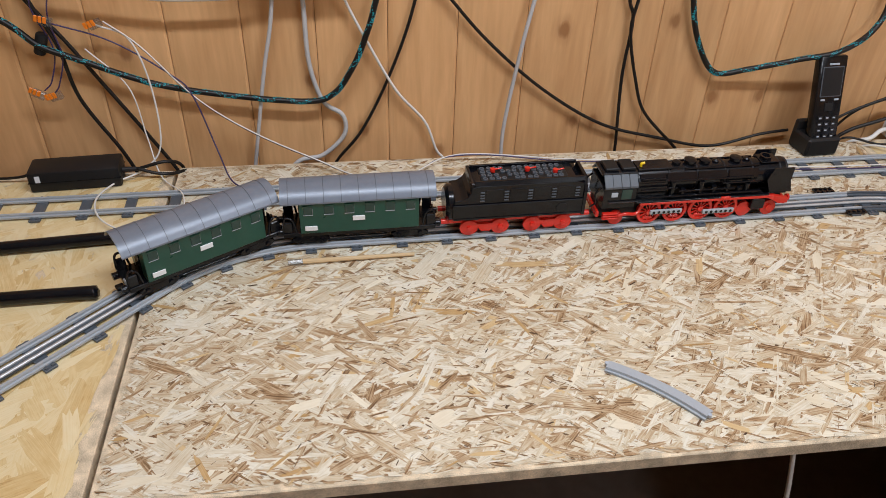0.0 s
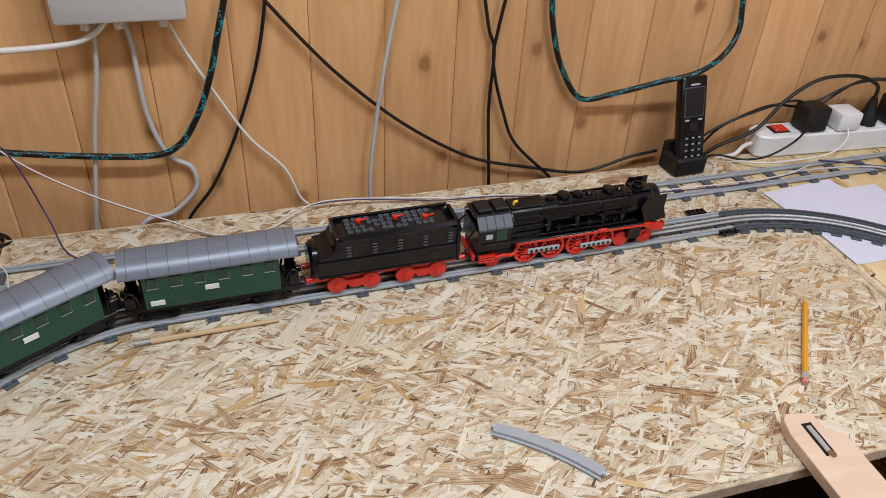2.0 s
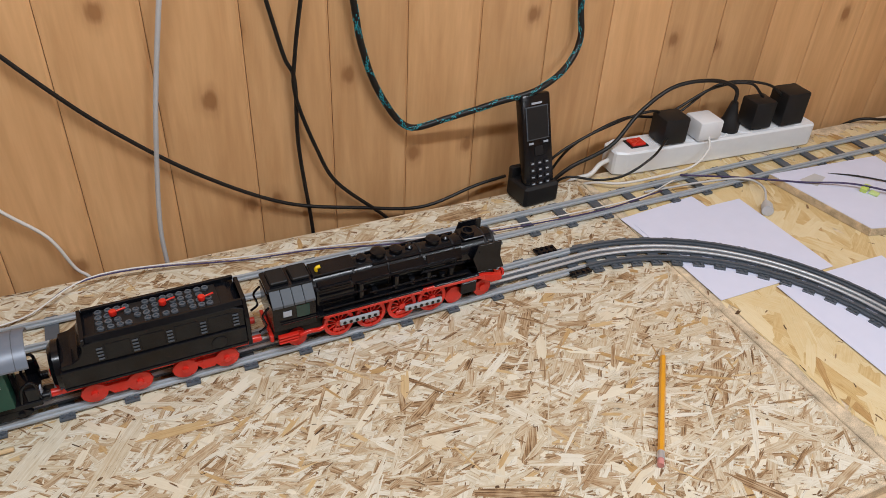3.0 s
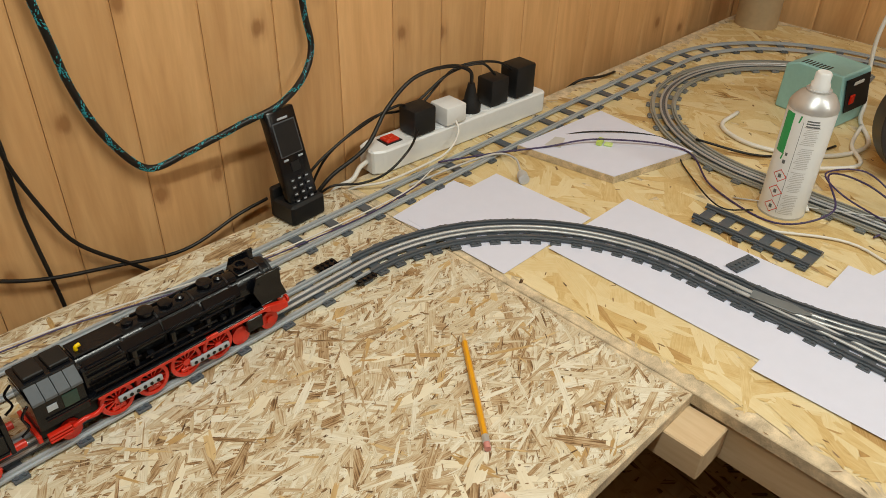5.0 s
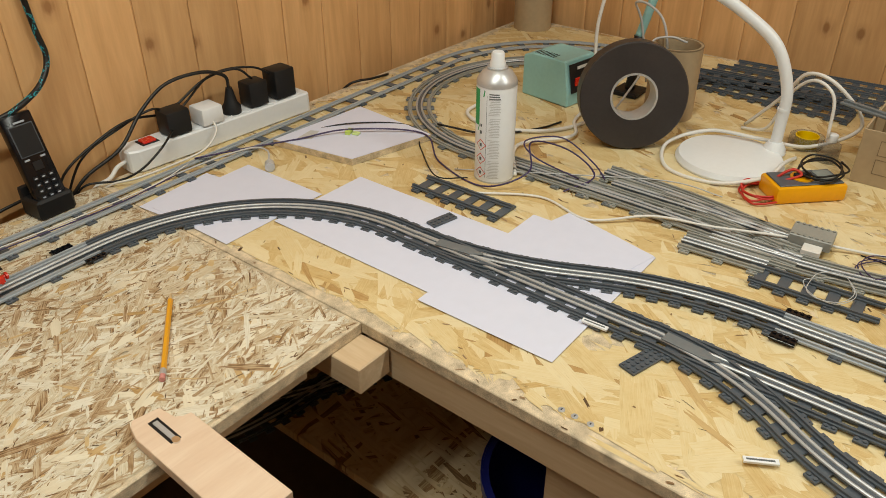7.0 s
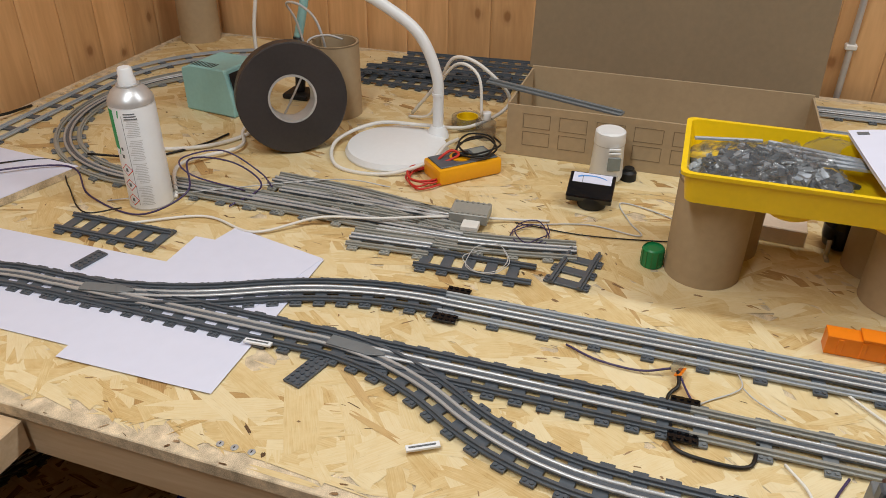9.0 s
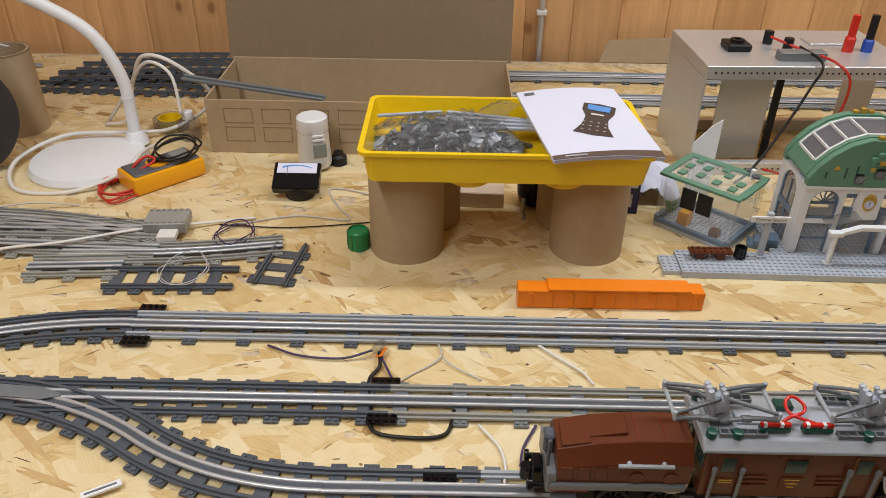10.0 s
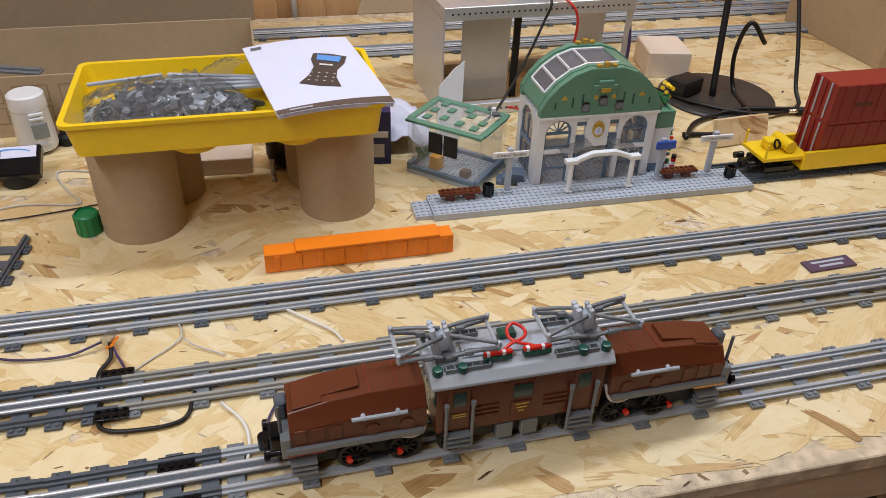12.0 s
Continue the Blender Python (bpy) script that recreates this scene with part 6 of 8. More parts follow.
meter_part("bezel", bm_box(-0.026, -0.040, 0.0, 0.030, 0.040, 0.016, 0.002), "black")
meter_part("scale", bm_box(0.006, -0.034, 0.0161, 0.027, 0.034, 0.0169), "paper", "white scale field")
meter_part("scale_arc", flat([(0.012 + 0.0002 * j - 0.011 * math.cos(a) * 0 + 0.010 * math.cos(a), 0.030 * math.sin(a)) for j, a in enumerate([radians(-60 + 12 * k) for k in range(11)])] + [(0.0105 + 0.010 * math.cos(a), 0.029 * math.sin(a)) for a in [radians(60 - 12 * k) for k in range(11)]], 0.017, 0.0172), "lcd_blue")
meter_part("needle", bm_box(0.001, 0.016, 0.0172, 0.021, 0.0168, 0.0176), "ink")
valve = thing("radiator_thermostat", pose(1.702, -0.062, 0, 0, 0, 20), "white electronic radiator thermostat standing on end", "thermostat")
part("body", bm_turned(((0.026, 0.006), (0.0285, 0.012), (0.0255, 0.070), (0.0265, 0.072), (0.0255, 0.092), (0.022, 0.0945)), 40), "white", valve)
part("collar", bm_cyl(0.0165, 0.0, 0.0062, 24), "matt_black", valve)
part("ring_gap", lathe_shell(0.0262, 0.0255, 0.0702, 0.0714), "cable_grey", valve)
part("display", bm_box(-0.0292, -0.016, 0.030, -0.026, 0.006, 0.054, 0.0008), "lcd", valve, "grey blank display")
for z in (0.059, 0.066):
    part("button", bm_box(-0.0285, -0.014, z, -0.0255, 0.006, z + 0.004, 0.0006), "white", valve)
part("maker_bar", bm_box(-0.0296, -0.014, 0.017, -0.0285, 0.004, 0.0215), "cable_grey", valve, "grey bar of lettering")
nut = thing("black_nut", pose(1.718, -0.10, 0), "black round valve nut beside the thermostat", "nut")
part("nut", bm_turned(((0.014, 0), (0.014, 0.014), (0.009, 0.018), (0.009, 0.022)), 20), "matt_black", nut)
gc = thing("green_cap", pose(1.449, -0.163, 0), "small green plastic screw cap", "cap")
part("cap", bm_turned(((0.0155, 0), (0.0155, 0.027), (0.0135, 0.029), (0.0135, 0.026), (0.006, 0.026)), 24), plain("cap_green", (0.01, 0.22, 0.07), 0.4), gc)
for k in range(12):
    part("grip_rib", bm_box(0.0154, -0.0008, 0.002, 0.0163, 0.0008, 0.026), "leaf", gc).matrix_basis = Matrix.Rotation(math.pi * k / 6, 4, "Z")

# yellow tray on cardboard tubes
for x, y, r in ((1.455, -0.232, 0.052), (1.460, -0.488, 0.0515), (1.535, -0.262, 0.046), (1.54, -0.47, 0.046)):
    carton_tube(x, y, r, 0.1443, "brown cardboard tube carrying the yellow tray")
tray = thing("yellow_tray", pose(1.458, -0.361, 0.145), "bright yellow plastic sorting tray on four cardboard tubes", "tray")
g = bmesh.new()
W, L, H = 0.092, 0.179, 0.042
def ring_pts(w, l, z, c=0.012):
    pts = []
    for sx, sy in ((1, 1), (-1, 1), (-1, -1), (1, -1)):
        q0 = {(1, 1): 0, (-1, 1): 90, (-1, -1): 180, (1, -1): 270}[(sx, sy)]
        for k in range(5):
            a = radians(q0 + 22.5 * k)
            pts.append((sx * (w - c) + c * math.cos(a), sy * (l - c) + c * math.sin(a), z))
    return pts
rings = [ring_pts(W - 0.006, L - 0.006, 0.0), ring_pts(W, L, H), ring_pts(W + 0.004, L + 0.004, H), ring_pts(W + 0.004, L + 0.004, H - 0.004), ring_pts(W + 0.0045, L + 0.0045, H + 0.001), ring_pts(W - 0.0022, L - 0.0022, H + 0.001), ring_pts(W - 0.0085, L - 0.0085, 0.003)]
vs = [[g.verts.new(p) for p in r] for r in rings]
for a2, b2 in zip(vs, vs[1:]):
    for k in range(20):
        g.faces.new((a2[k], a2[(k + 1) % 20], b2[(k + 1) % 20], b2[k]))
g.faces.new(vs[0][::-1]), g.faces.new(vs[-1])
bmesh.ops.recalc_face_normals(g, faces=g.faces)
part("tub", smooth(g, 50), "yellow", tray)
for y in (0.045, -0.075):
    part("foot_boss", bm_turned(((0.026, -0.012), (0.030, -0.009), (0.030, -0.0002)), 28, pose(-0.05, y, 0)), "yellow", tray)
# the bag of grey bricks in the tray
pile = thing("brick_pile", pose(1.462, -0.29, 0.149), "heap of grey bricks in a clear bag in the tray", "toy bricks", kind="stuff")
rng = random.Random(11)
def heap(n, w, l, h, seed, sizes=((0.016, 0.008), (0.024, 0.008), (0.032, 0.008), (0.016, 0.016), (0.04, 0.004))):
    rr = random.Random(seed)
    g = bmesh.new()
    for _ in range(n):
        u, v = rr.gauss(0, 0.42), rr.gauss(0, 0.42)
        if u * u + v * v > 1:
            continue
        a, b = rr.choice(sizes)
        z = h * (1 - u * u - v * v) * rr.uniform(0.3, 1.0) + 0.004
        m = Matrix.Translation((u * w, v * l, z)) @ Euler((rr.uniform(-0.6, 0.6), rr.uniform(-0.6, 0.6), rr.uniform(0, 6.28))).to_matrix().to_4x4()
        bmesh.ops.create_cube(g, size=1.0, matrix=m @ Matrix.Diagonal((a, b, rr.choice((0.0032, 0.0064, 0.0096)), 1)))
    return g
part("grey_bricks", heap(210, 0.060, 0.098, 0.028, 4), "brick_grey", pile)
part("pale_bricks", heap(70, 0.058, 0.098, 0.031, 5), "pale_grey", pile)
part("dark_bricks", heap(80, 0.055, 0.098, 0.027, 6), "dark_grey", pile)
def film(w, l, h, seed, n=40, crease=1.0):
    """A crumpled clear film draped over a heap."""
    noise_off = Vector((seed * 3.1, seed * 1.7, 0))
    g = bmesh.new()
    grid = [[None] * (n + 1) for _ in range(n + 1)]
    for i in range(n + 1):
        for j in range(n + 1):
            u, v = 2 * i / n - 1, 2 * j / n - 1
            q = crease * noise.noise(Vector((u * 3.2, v * 3.2, 0)) + noise_off) * 0.009 + crease * abs(noise.noise(Vector((u * 7, v * 7, 0)) + noise_off)) * 0.013 + crease * noise.noise(Vector((u * 19, v * 19, 0)) + noise_off) * 0.004
            grid[i][j] = g.verts.new((u * w, v * l, max(0.001, h * (1 - 0.5 * u * u - 0.6 * v * v)) + q))
    for i in range(n):
        for j in range(n):
            g.faces.new((grid[i][j], grid[i + 1][j], grid[i + 1][j + 1], grid[i][j + 1]))
    return smooth(g, 14)
bagob = thing("clear_bag", pose(1.462, -0.285, 0.151, 0, 0, 8), "crumpled clear plastic bag over the grey bricks", "bag")
part("film", film(0.066, 0.095, 0.036, 1), "bag", bagob)
bag2 = thing("clear_bag", pose(1.497, -0.352, 0.180, -8, 14, 60), "corner of a clear plastic bag over the tray rim", "bag")
part("film", film(0.026, 0.036, 0.016, 2, 14, 0.35), "bag", bag2)
for k in range(5):
    rl = thing("grey_rail_strip", pose(1.475 + 0.008 * k, -0.36, 0.172 + 0.0022 * (k % 3), 2, 0, 4 - 3 * k), "straight grey rail strip lying across the tray", "rail strip", "rail strips in the tray")
    part("strip", bm_box(-0.003, -0.075, 0, 0.003, 0.075, 0.0045, 0.0006), "pale_grey", rl)
rl = thing("grey_rail_strip", pose(1.512, -0.235, 0.176, 0, 0, 12), "straight grey rail strip lying across the tray", "rail strip", "rail strips in the tray")
part("strip", bm_box(-0.0025, -0.045, 0, 0.0025, 0.045, 0.004, 0.0006), "pale_grey", rl)
bb = thing("black_plate", pose(1.41, -0.235, 0.156, 0, -10, 30), "black brick plate in the tray", "brick plate")
part("slab", bm_box(-0.01, -0.03, 0, 0.01, 0.03, 0.005, 0.0005), "black", bb)
# instruction booklet on the tray
book = thing("manual_booklet", pose(1.454, -0.467, 0.1885, 0, -3, 9), "white instruction booklet with a picture of a handheld meter", "booklet")


def bent(bm, cuts=0):
    """Bends a flat piece to the arched, curling booklet."""
    if cuts:
        bmesh.ops.subdivide_edges(bm, edges=list(bm.edges), cuts=cuts, use_grid_fill=True)
    for v in bm.verts:
        a, b = v.co.x / 0.099, v.co.y / 0.069
        v.co.z += 0.0045 * (1 - b * b) + 0.0022 * max(0.0, -a) * b
    return smooth(bm, 40)


part("page_block", bent(bm_box(-0.099, -0.069, 0, 0.099, 0.069, 0.0050), 12), "paper", book)
for k in range(3):
    part("page_edge", bent(bm_box(-0.0996 - 0.0004 * k, -0.0685, 0.0009 + 0.0016 * k, -0.099, 0.0685, 0.0016 + 0.0016 * k), 8), "paper", book)
part("cover", bent(bm_box(-0.1015, -0.0705, 0.0056, 0.0995, 0.0705, 0.0064), 12), "paper", book)
band = plain("brown_print", (0.10, 0.07, 0.055), 0.5)
for k in range(14):
    y0 = -0.070 + 0.010 * k
    w0, w1 = 0.0105 + 0.006 * (1 - k / 14) ** 2, 0.0105 + 0.006 * (1 - (k + 1) / 14) ** 2
    part("brown_band", bent(flat([(-0.1010, y0), (-0.1010 + w0, y0), (-0.1010 + w1, y0 + 0.0101), (-0.1010, y0 + 0.0101)], 0.0066, 0.0070)), band, book, "dark brown printed band")
part("band_lettering", bent(bm_box(-0.0975, 0.028, 0.0072, -0.0945, 0.055, 0.0074), 3), "pale_grey", book, "pale bar of lettering")
part("corner_mark", bent(bm_box(0.084, 0.048, 0.0067, 0.092, 0.062, 0.0071), 2), "ink", book, "small dark logo bar")
turned = pose(-0.002, -0.012, 0, 0, 0, -24)


def printed(points, z0, z1):
    return bent(bm_prism(points, z0, z1, m=turned))


pic = part("meter_picture", printed([(-0.046, -0.027), (-0.049, -0.002), (-0.044, 0.024), (-0.020, 0.016), (0.004, 0.014), (0.026, 0.021), (0.045, 0.021), (0.048, 0.0), (0.046, -0.022), (0.022, -0.022), (0.0, -0.016), (-0.022, -0.018)], 0.0068, 0.0072), plain("dark_print", (0.06, 0.045, 0.04), 0.5), book, "printed brown handheld meter")
part("picture_display", printed([(0.024, -0.015), (0.025, 0.014), (0.041, 0.015), (0.042, -0.016)], 0.0074, 0.0076), "lcd_blue", pic)
part("picture_mark", printed([(0.010, -0.009), (0.010, 0.008), (0.014, 0.008), (0.014, -0.009)], 0.0074, 0.0076), "cable_white", pic)
for k in range(3):
    for j in range(4):
        x0, y0 = -0.036 + 0.011 * k, -0.016 + 0.0095 * j
        part("picture_key", printed([(x0, y0), (x0, y0 + 0.003), (x0 + 0.002, y0 + 0.003), (x0 + 0.002, y0)], 0.0074, 0.0076), "cable_grey", pic)
# under and behind the tray
blk = thing("wood_block", pose(1.60, -0.331, 0, 0, 0, -3), "flat pale wooden block under the tray", "wood block")
part("block", bm_box(-0.03, -0.047, 0, 0.03, 0.047, 0.026, 0.0015), "blockwhite", blk)
mot = thing("small_motor", pose(1.585, -0.425, 0), "dark round motor on a bent metal bracket", "motor")
part("drum", bm_turned(((0.012, 0), (0.024, 0.008), (0.0275, 0.022), (0.0275, 0.04), (0.02, 0.05)), 28), "black", mot)
part("bracket", bm_tube([(-0.03, 0.02, 0.026), (-0.036, 0.02, 0.012), (-0.034, 0.02, 0.0016), (-0.05, 0.02, 0.0016)], 0.0035, 8), "steel", mot)
part("blue_cap", bm_cyl(0.016, 0.05, 0.060, 20, bevel=0.001), "teal", mot)
bxb = thing("blue_carton", pose(1.585, -0.566, 0, 0, 0, -8), "small dark blue printed carton", "carton")
part("carton", bm_box(-0.025, -0.02, 0, 0.025, 0.02, 0.086, 0.0006), "navy", bxb)
part("print_band", bm_box(-0.0256, -0.016, 0.045, -0.0252, 0.016, 0.055), "white", bxb, "white bar of lettering")
part("print_figure", bm_box(-0.0256, -0.010, 0.012, -0.0252, 0.008, 0.034), "cable_grey", bxb)
og = thing("orange_crate", pose(1.322, -0.498, 0), "long orange brick-built crate behind the track", "toy bricks")
part("crate", bm_box(-0.012, -0.118, 0, 0.012, 0.118, 0.026, 0.0006), "orange", og)
for k in range(9):
    part("crate_rib", bm_box(-0.0135, -0.110 + 0.0262 * k, 0.003, -0.0121, -0.104 + 0.0262 * k, 0.0235, 0.0004), "orange", og)
part("lid", bm_box(-0.013, -0.10, 0.0262, 0.013, 0.08, 0.0295, 0.0005), "orange", og)

# big shipping carton with open lid
car = thing("shipping_carton", pose(1.86, -0.135, 0), "open brown shipping carton with its lid standing up", "carton")
part("front_wall", bm_box(-0.105, -0.265, 0, -0.1015, 0.265, 0.098, 0.0005), "card", car)
part("rear_wall", bm_box(0.1015, -0.265, 0, 0.105, 0.265, 0.105, 0.0005), "card", car)
part("side_wall", bm_box(-0.1013, 0.2615, 0, 0.1013, 0.265, 0.10, 0.0005), "card", car)
part("side_wall", bm_box(-0.1013, -0.265, 0, 0.1013, -0.2615, 0.10, 0.0005), "card", car)
part("bottom", bm_box(-0.1013, -0.2613, 0.0004, 0.1013, 0.2613, 0.004), "card", car)
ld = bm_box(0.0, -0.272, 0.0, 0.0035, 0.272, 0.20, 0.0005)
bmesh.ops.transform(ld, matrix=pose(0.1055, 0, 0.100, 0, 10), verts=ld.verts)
part("lid", ld, "card_dark", car)
fl = bm_box(-0.0018, -0.05, 0.0, 0.0018, 0.05, 0.012, 0.0005)
bmesh.ops.transform(fl, matrix=pose(-0.103, -0.14, 0.0985), verts=fl.verts)
part("tuck_flap", fl, "card", car)
for k in range(5):
    for z in (0.022, 0.056):
        y0 = 0.235 - 0.066 * k
        for a, b, c, d in ((y0 - 0.050, z, y0, z + 0.0012), (y0 - 0.050, z + 0.026, y0, z + 0.0272), (y0 - 0.050, z, y0 - 0.0488, z + 0.027), (y0 - 0.0012, z, y0, z + 0.027)):
            part("printed_outline", bm_box(-0.1054, a, b, -0.1051, c, d), "card_dark", car)
strip2 = thing("grey_rail_strip", pose(1.827, 0.128, 0.1004, 3, 0, -11.9), "long dark grey rail strip resting on the carton edge", "rail strip")
part("strip", bm_box(-0.010, -0.205, 0, 0.010, 0.063, 0.0045, 0.0008), "mid_grey", strip2)
part("rail", bm_box(-0.0035, -0.203, 0.0046, 0.0035, 0.061, 0.0085, 0.0006), "mid_grey", strip2)
tpk = thing("tape_roll", pose(1.86, 0.235, 0), "clear roll of yellow tape lying on the table", "tape roll")
part("ring", lathe_shell(0.032, 0.022, 0.0, 0.02, 36), "bag", tpk)
part("core", lathe_shell(0.0218, 0.0195, 0.0, 0.021, 36), "yellow", tpk)

# aluminium instrument frame
fr = thing("instrument_frame", pose(1.805, -0.862, 0, 0, 0, 2), "open aluminium instrument frame with terminals on top", "metal frame")
part("top_plate", bm_box(-0.10, -0.17, 0.168, 0.10, 0.17, 0.190, 0.001), "alu", fr)
part("left_panel", bm_box(-0.098, 0.1665, 0.0, 0.098, 0.1695, 0.1678), "alu", fr)
part("right_panel", bm_box(0.0, -0.1695, 0.0, 0.098, -0.1665, 0.1678), "alu", fr)
part("bottom_rail", bm_box(-0.10, -0.166, 0.0, -0.086, 0.166, 0.022, 0.001), "alu", fr)
part("rear_rail", bm_box(0.086, -0.166, 0.0, 0.10, 0.166, 0.022, 0.001), "alu", fr)
part("inner_panel", bm_box(-0.04, 0.03, 0.003, -0.037, 0.118, 0.1676), "alu", fr)
part("side_strip", bm_box(-0.041, 0.012, 0.003, -0.036, 0.024, 0.1676), "matt_black", fr)
part("corner_post", bm_box(-0.098, -0.168, 0.0225, -0.09, -0.160, 0.1676), "alu", fr)
holes = mesh_of("rail_hole", bm_cyl(0.0017, -0.0006, 0.0006, 8, pose(0, 0, 0, 0, 90)), "matt_black")
for k in range(34):
    shared("rail_hole", holes, fr, pose(-0.1002, 0.155 - 0.0094 * k, 0.179))
    shared("rail_hole", holes, fr, pose(-0.1002, 0.155 - 0.0094 * k, 0.011))
part("black_socket", bm_box(-0.03, 0.075, 0.1902, 0.01, 0.115, 0.202, 0.002), "matt_black", fr)
part("socket_ring", bm_turned(((0.011, 0.202), (0.011, 0.207), (0.006, 0.207), (0.006, 0.203)), 16, pose(-0.01, 0.095, 0)), "matt_black", fr)
part("grey_bar", bm_box(-0.075, -0.03, 0.1902, -0.052, 0.045, 0.204, 0.001), "mid_grey", fr)
part("dark_post", bm_cyl(0.008, 0.1902, 0.212, 14, pose(0.02, 0.03, 0), bevel=0.001), "matt_black", fr)
part("dark_post", bm_cyl(0.008, 0.1902, 0.212, 14, pose(-0.02, 0.012, 0), bevel=0.001), "matt_black", fr)
part("red_terminal", bm_turned(((0.009, 0.1902), (0.009, 0.212), (0.0065, 0.215), (0.0065, 0.25)), 16, pose(-0.02, -0.09, 0)), "red", fr, "red banana terminal")
part("blue_terminal", bm_turned(((0.009, 0.1902), (0.009, 0.208), (0.0065, 0.211)), 16, pose(-0.02, -0.122, 0)), "blue", fr, "blue banana terminal")
part("black_plug", bm_cyl(0.0065, 0.211, 0.25, 12, pose(-0.02, -0.122, 0)), "matt_black", fr)
part("meter_slot", bm_box(0.01, -0.10, 0.1902, 0.05, -0.04, 0.193, 0.0006), "alu", fr)
cord("red_wire", [(1.79, -0.82, 0.212), (1.77, -0.86, 0.200), (1.70, -0.90, 0.196), (1.685, -0.92, 0.16), (1.70, -0.91, 0.06), (1.67, -0.86, 0.02), (1.60, -0.78, 0.06)], 0.0022, "cable_red", "red wire hanging down the frame")
cord("black_wire", [(1.76, -0.86, 0.205), (1.70, -0.875, 0.196), (1.688, -0.86, 0.16), (1.66, -0.82, 0.10), (1.62, -0.77, 0.05), (1.59, -0.735, 0.04)], 0.0022, "cable_black", "black wire hanging down the frame")
cord("blue_wires", [(1.72, -1.03, 0.165), (1.712, -1.035, 0.10), (1.72, -1.03, 0.03), (1.74, -1.02, 0.004)], 0.003, "cable_purple", "violet wire pair at the frame corner")
wb = thing("white_wood_block", pose(1.855, -1.19, 0, 0, 0, -12), "whitewashed wooden block standing on the table", "wood block")
part("block", bm_box(-0.05, -0.042, 0, 0.05, 0.042, 0.05, 0.002), "blockwhite", wb)

# black lamp foot with cables
lf = thing("black_lamp_stand", pose(1.704, -1.228, 0), "black lamp stand with a flat round foot", "lamp stand")
part("foot", bm_turned(((0.105, 0.0), (0.106, 0.003), (0.103, 0.006), (0.02, 0.008)), 56), "lamp_grey", lf)
part("pole", bm_tube([(-0.01, 0.015, 0.006), (0.03, 0.0, 0.15), (0.07, -0.015, 0.35)], 0.006, 12), "matt_black", lf)
cord("black_cable", [(1.70, -1.30, 0.10), (1.70, -1.26, 0.14), (1.71, -1.25, 0.08), (1.70, -1.26, 0.012), (1.60, -1.23, 0.012), (1.55, -1.17, 0.006), (1.56, -1.08, 0.005)], 0.0042, "cable_black", "black lamp cable lying over the foot")
cord("black_cable", [(1.76, -1.38, 0.20), (1.70, -1.37, 0.10), (1.66, -1.36, 0.03), (1.62, -1.34, 0.006), (1.60, -1.24, 0.012), (1.66, -1.16, 0.012), (1.75, -1.12, 0.006)], 0.0038, "cable_black", "black cable lying on the table")
cord("black_cable", [(1.60, -1.55, 0.006), (1.60, -1.43, 0.006), (1.61, -1.32, 0.010), (1.62, -1.22, 0.012), (1.60, -1.13, 0.006), (1.52, -1.06, 0.02)], 0.0042, "cable_black", "black cable lying across the lamp foot")
pa = thing("power_adapter", pose(1.715, -1.165, 0.0085, 0, 0, 25), "black plug adapter lying by the lamp foot", "power adapter")
part("case", bm_box(-0.02, -0.03, 0, 0.02, 0.03, 0.03, 0.005, 2), "matt_black", pa)
cn = thing("cable_plug", pose(1.60, -1.345, 0.0005, 0, 0, 80), "black cable plug with a metal sleeve", "plug")
part("grip", bm_x_cyl(0.007, -0.02, 0.015, 0, 0.0075, 12), "matt_black", cn)
part("sleeve", bm_x_cyl(0.004, 0.015, 0.032, 0, 0.0075, 12), "chrome", cn)

# yellow flat wagon with dark red containers
track(route(1.425, -1.065, -90, ("s", 1.1)), "black railway track under the yellow wagon", "dark_grey", "dark_grey", 0.016, centre=False)
wag = thing("toy_flat_wagon", pose(1.425, -1.105, RAIL, 0, 0, -90), "yellow brick-built flat wagon with black couplings", "toy train")
part("end_deck", bm_box(0.012, -0.030, 0.024, 0.090, 0.030, 0.030, 0.0006), "yellow", wag)
part("side_sill", bm_box(0.080, -0.033, 0.006, 0.62, -0.028, 0.036, 0.0006), "yellow", wag)
part("side_sill", bm_box(0.080, 0.028, 0.006, 0.62, 0.033, 0.036, 0.0006), "yellow", wag)
part("well_floor", bm_box(0.080, -0.0278, 0.008, 0.62, 0.0278, 0.014), "yellow", wag)
part("tank", bm_y_cyl(0.0095, -0.020, 0.020, 0.062, 0.0397, 16), "yellow", wag)
part("brake_wheel", bm_turned(((0.008, 0), (0.008, 0.002), (0.005, 0.002), (0.005, 0)), 16, pose(0.040, -0.012, 0.044, 0, 90), close=True), "black", wag)
part("winch", bm_box(0.032, -0.006, 0.0302, 0.050, 0.014, 0.046, 0.002), "yellow", wag)
for y in (-0.027, 0.027):
    part("post", bm_cyl(0.0018, 0.0302, 0.052, 8, pose(0.015, y, 0)), "yellow", wag)
    part("wheel", bm_wheel(0.0085, 0.004, y * 0.7, 0.032), "matt_black", wag)
    part("wheel", bm_wheel(0.0085, 0.004, y * 0.7, 0.062), "matt_black", wag)
    part("bogie_frame", bm_box(0.022, y * 0.88 - 0.002, 0.004, 0.072, y * 0.88 + 0.002, 0.013, 0.001), "black", wag)
    part("buffer", bm_x_cyl(0.005, -0.006, 0.008, y * 0.6, 0.016, 12), "black", wag)
part("bogie", bm_box(0.02, -0.013, 0.006, 0.075, 0.013, 0.0238, 0.001), "matt_black", wag)
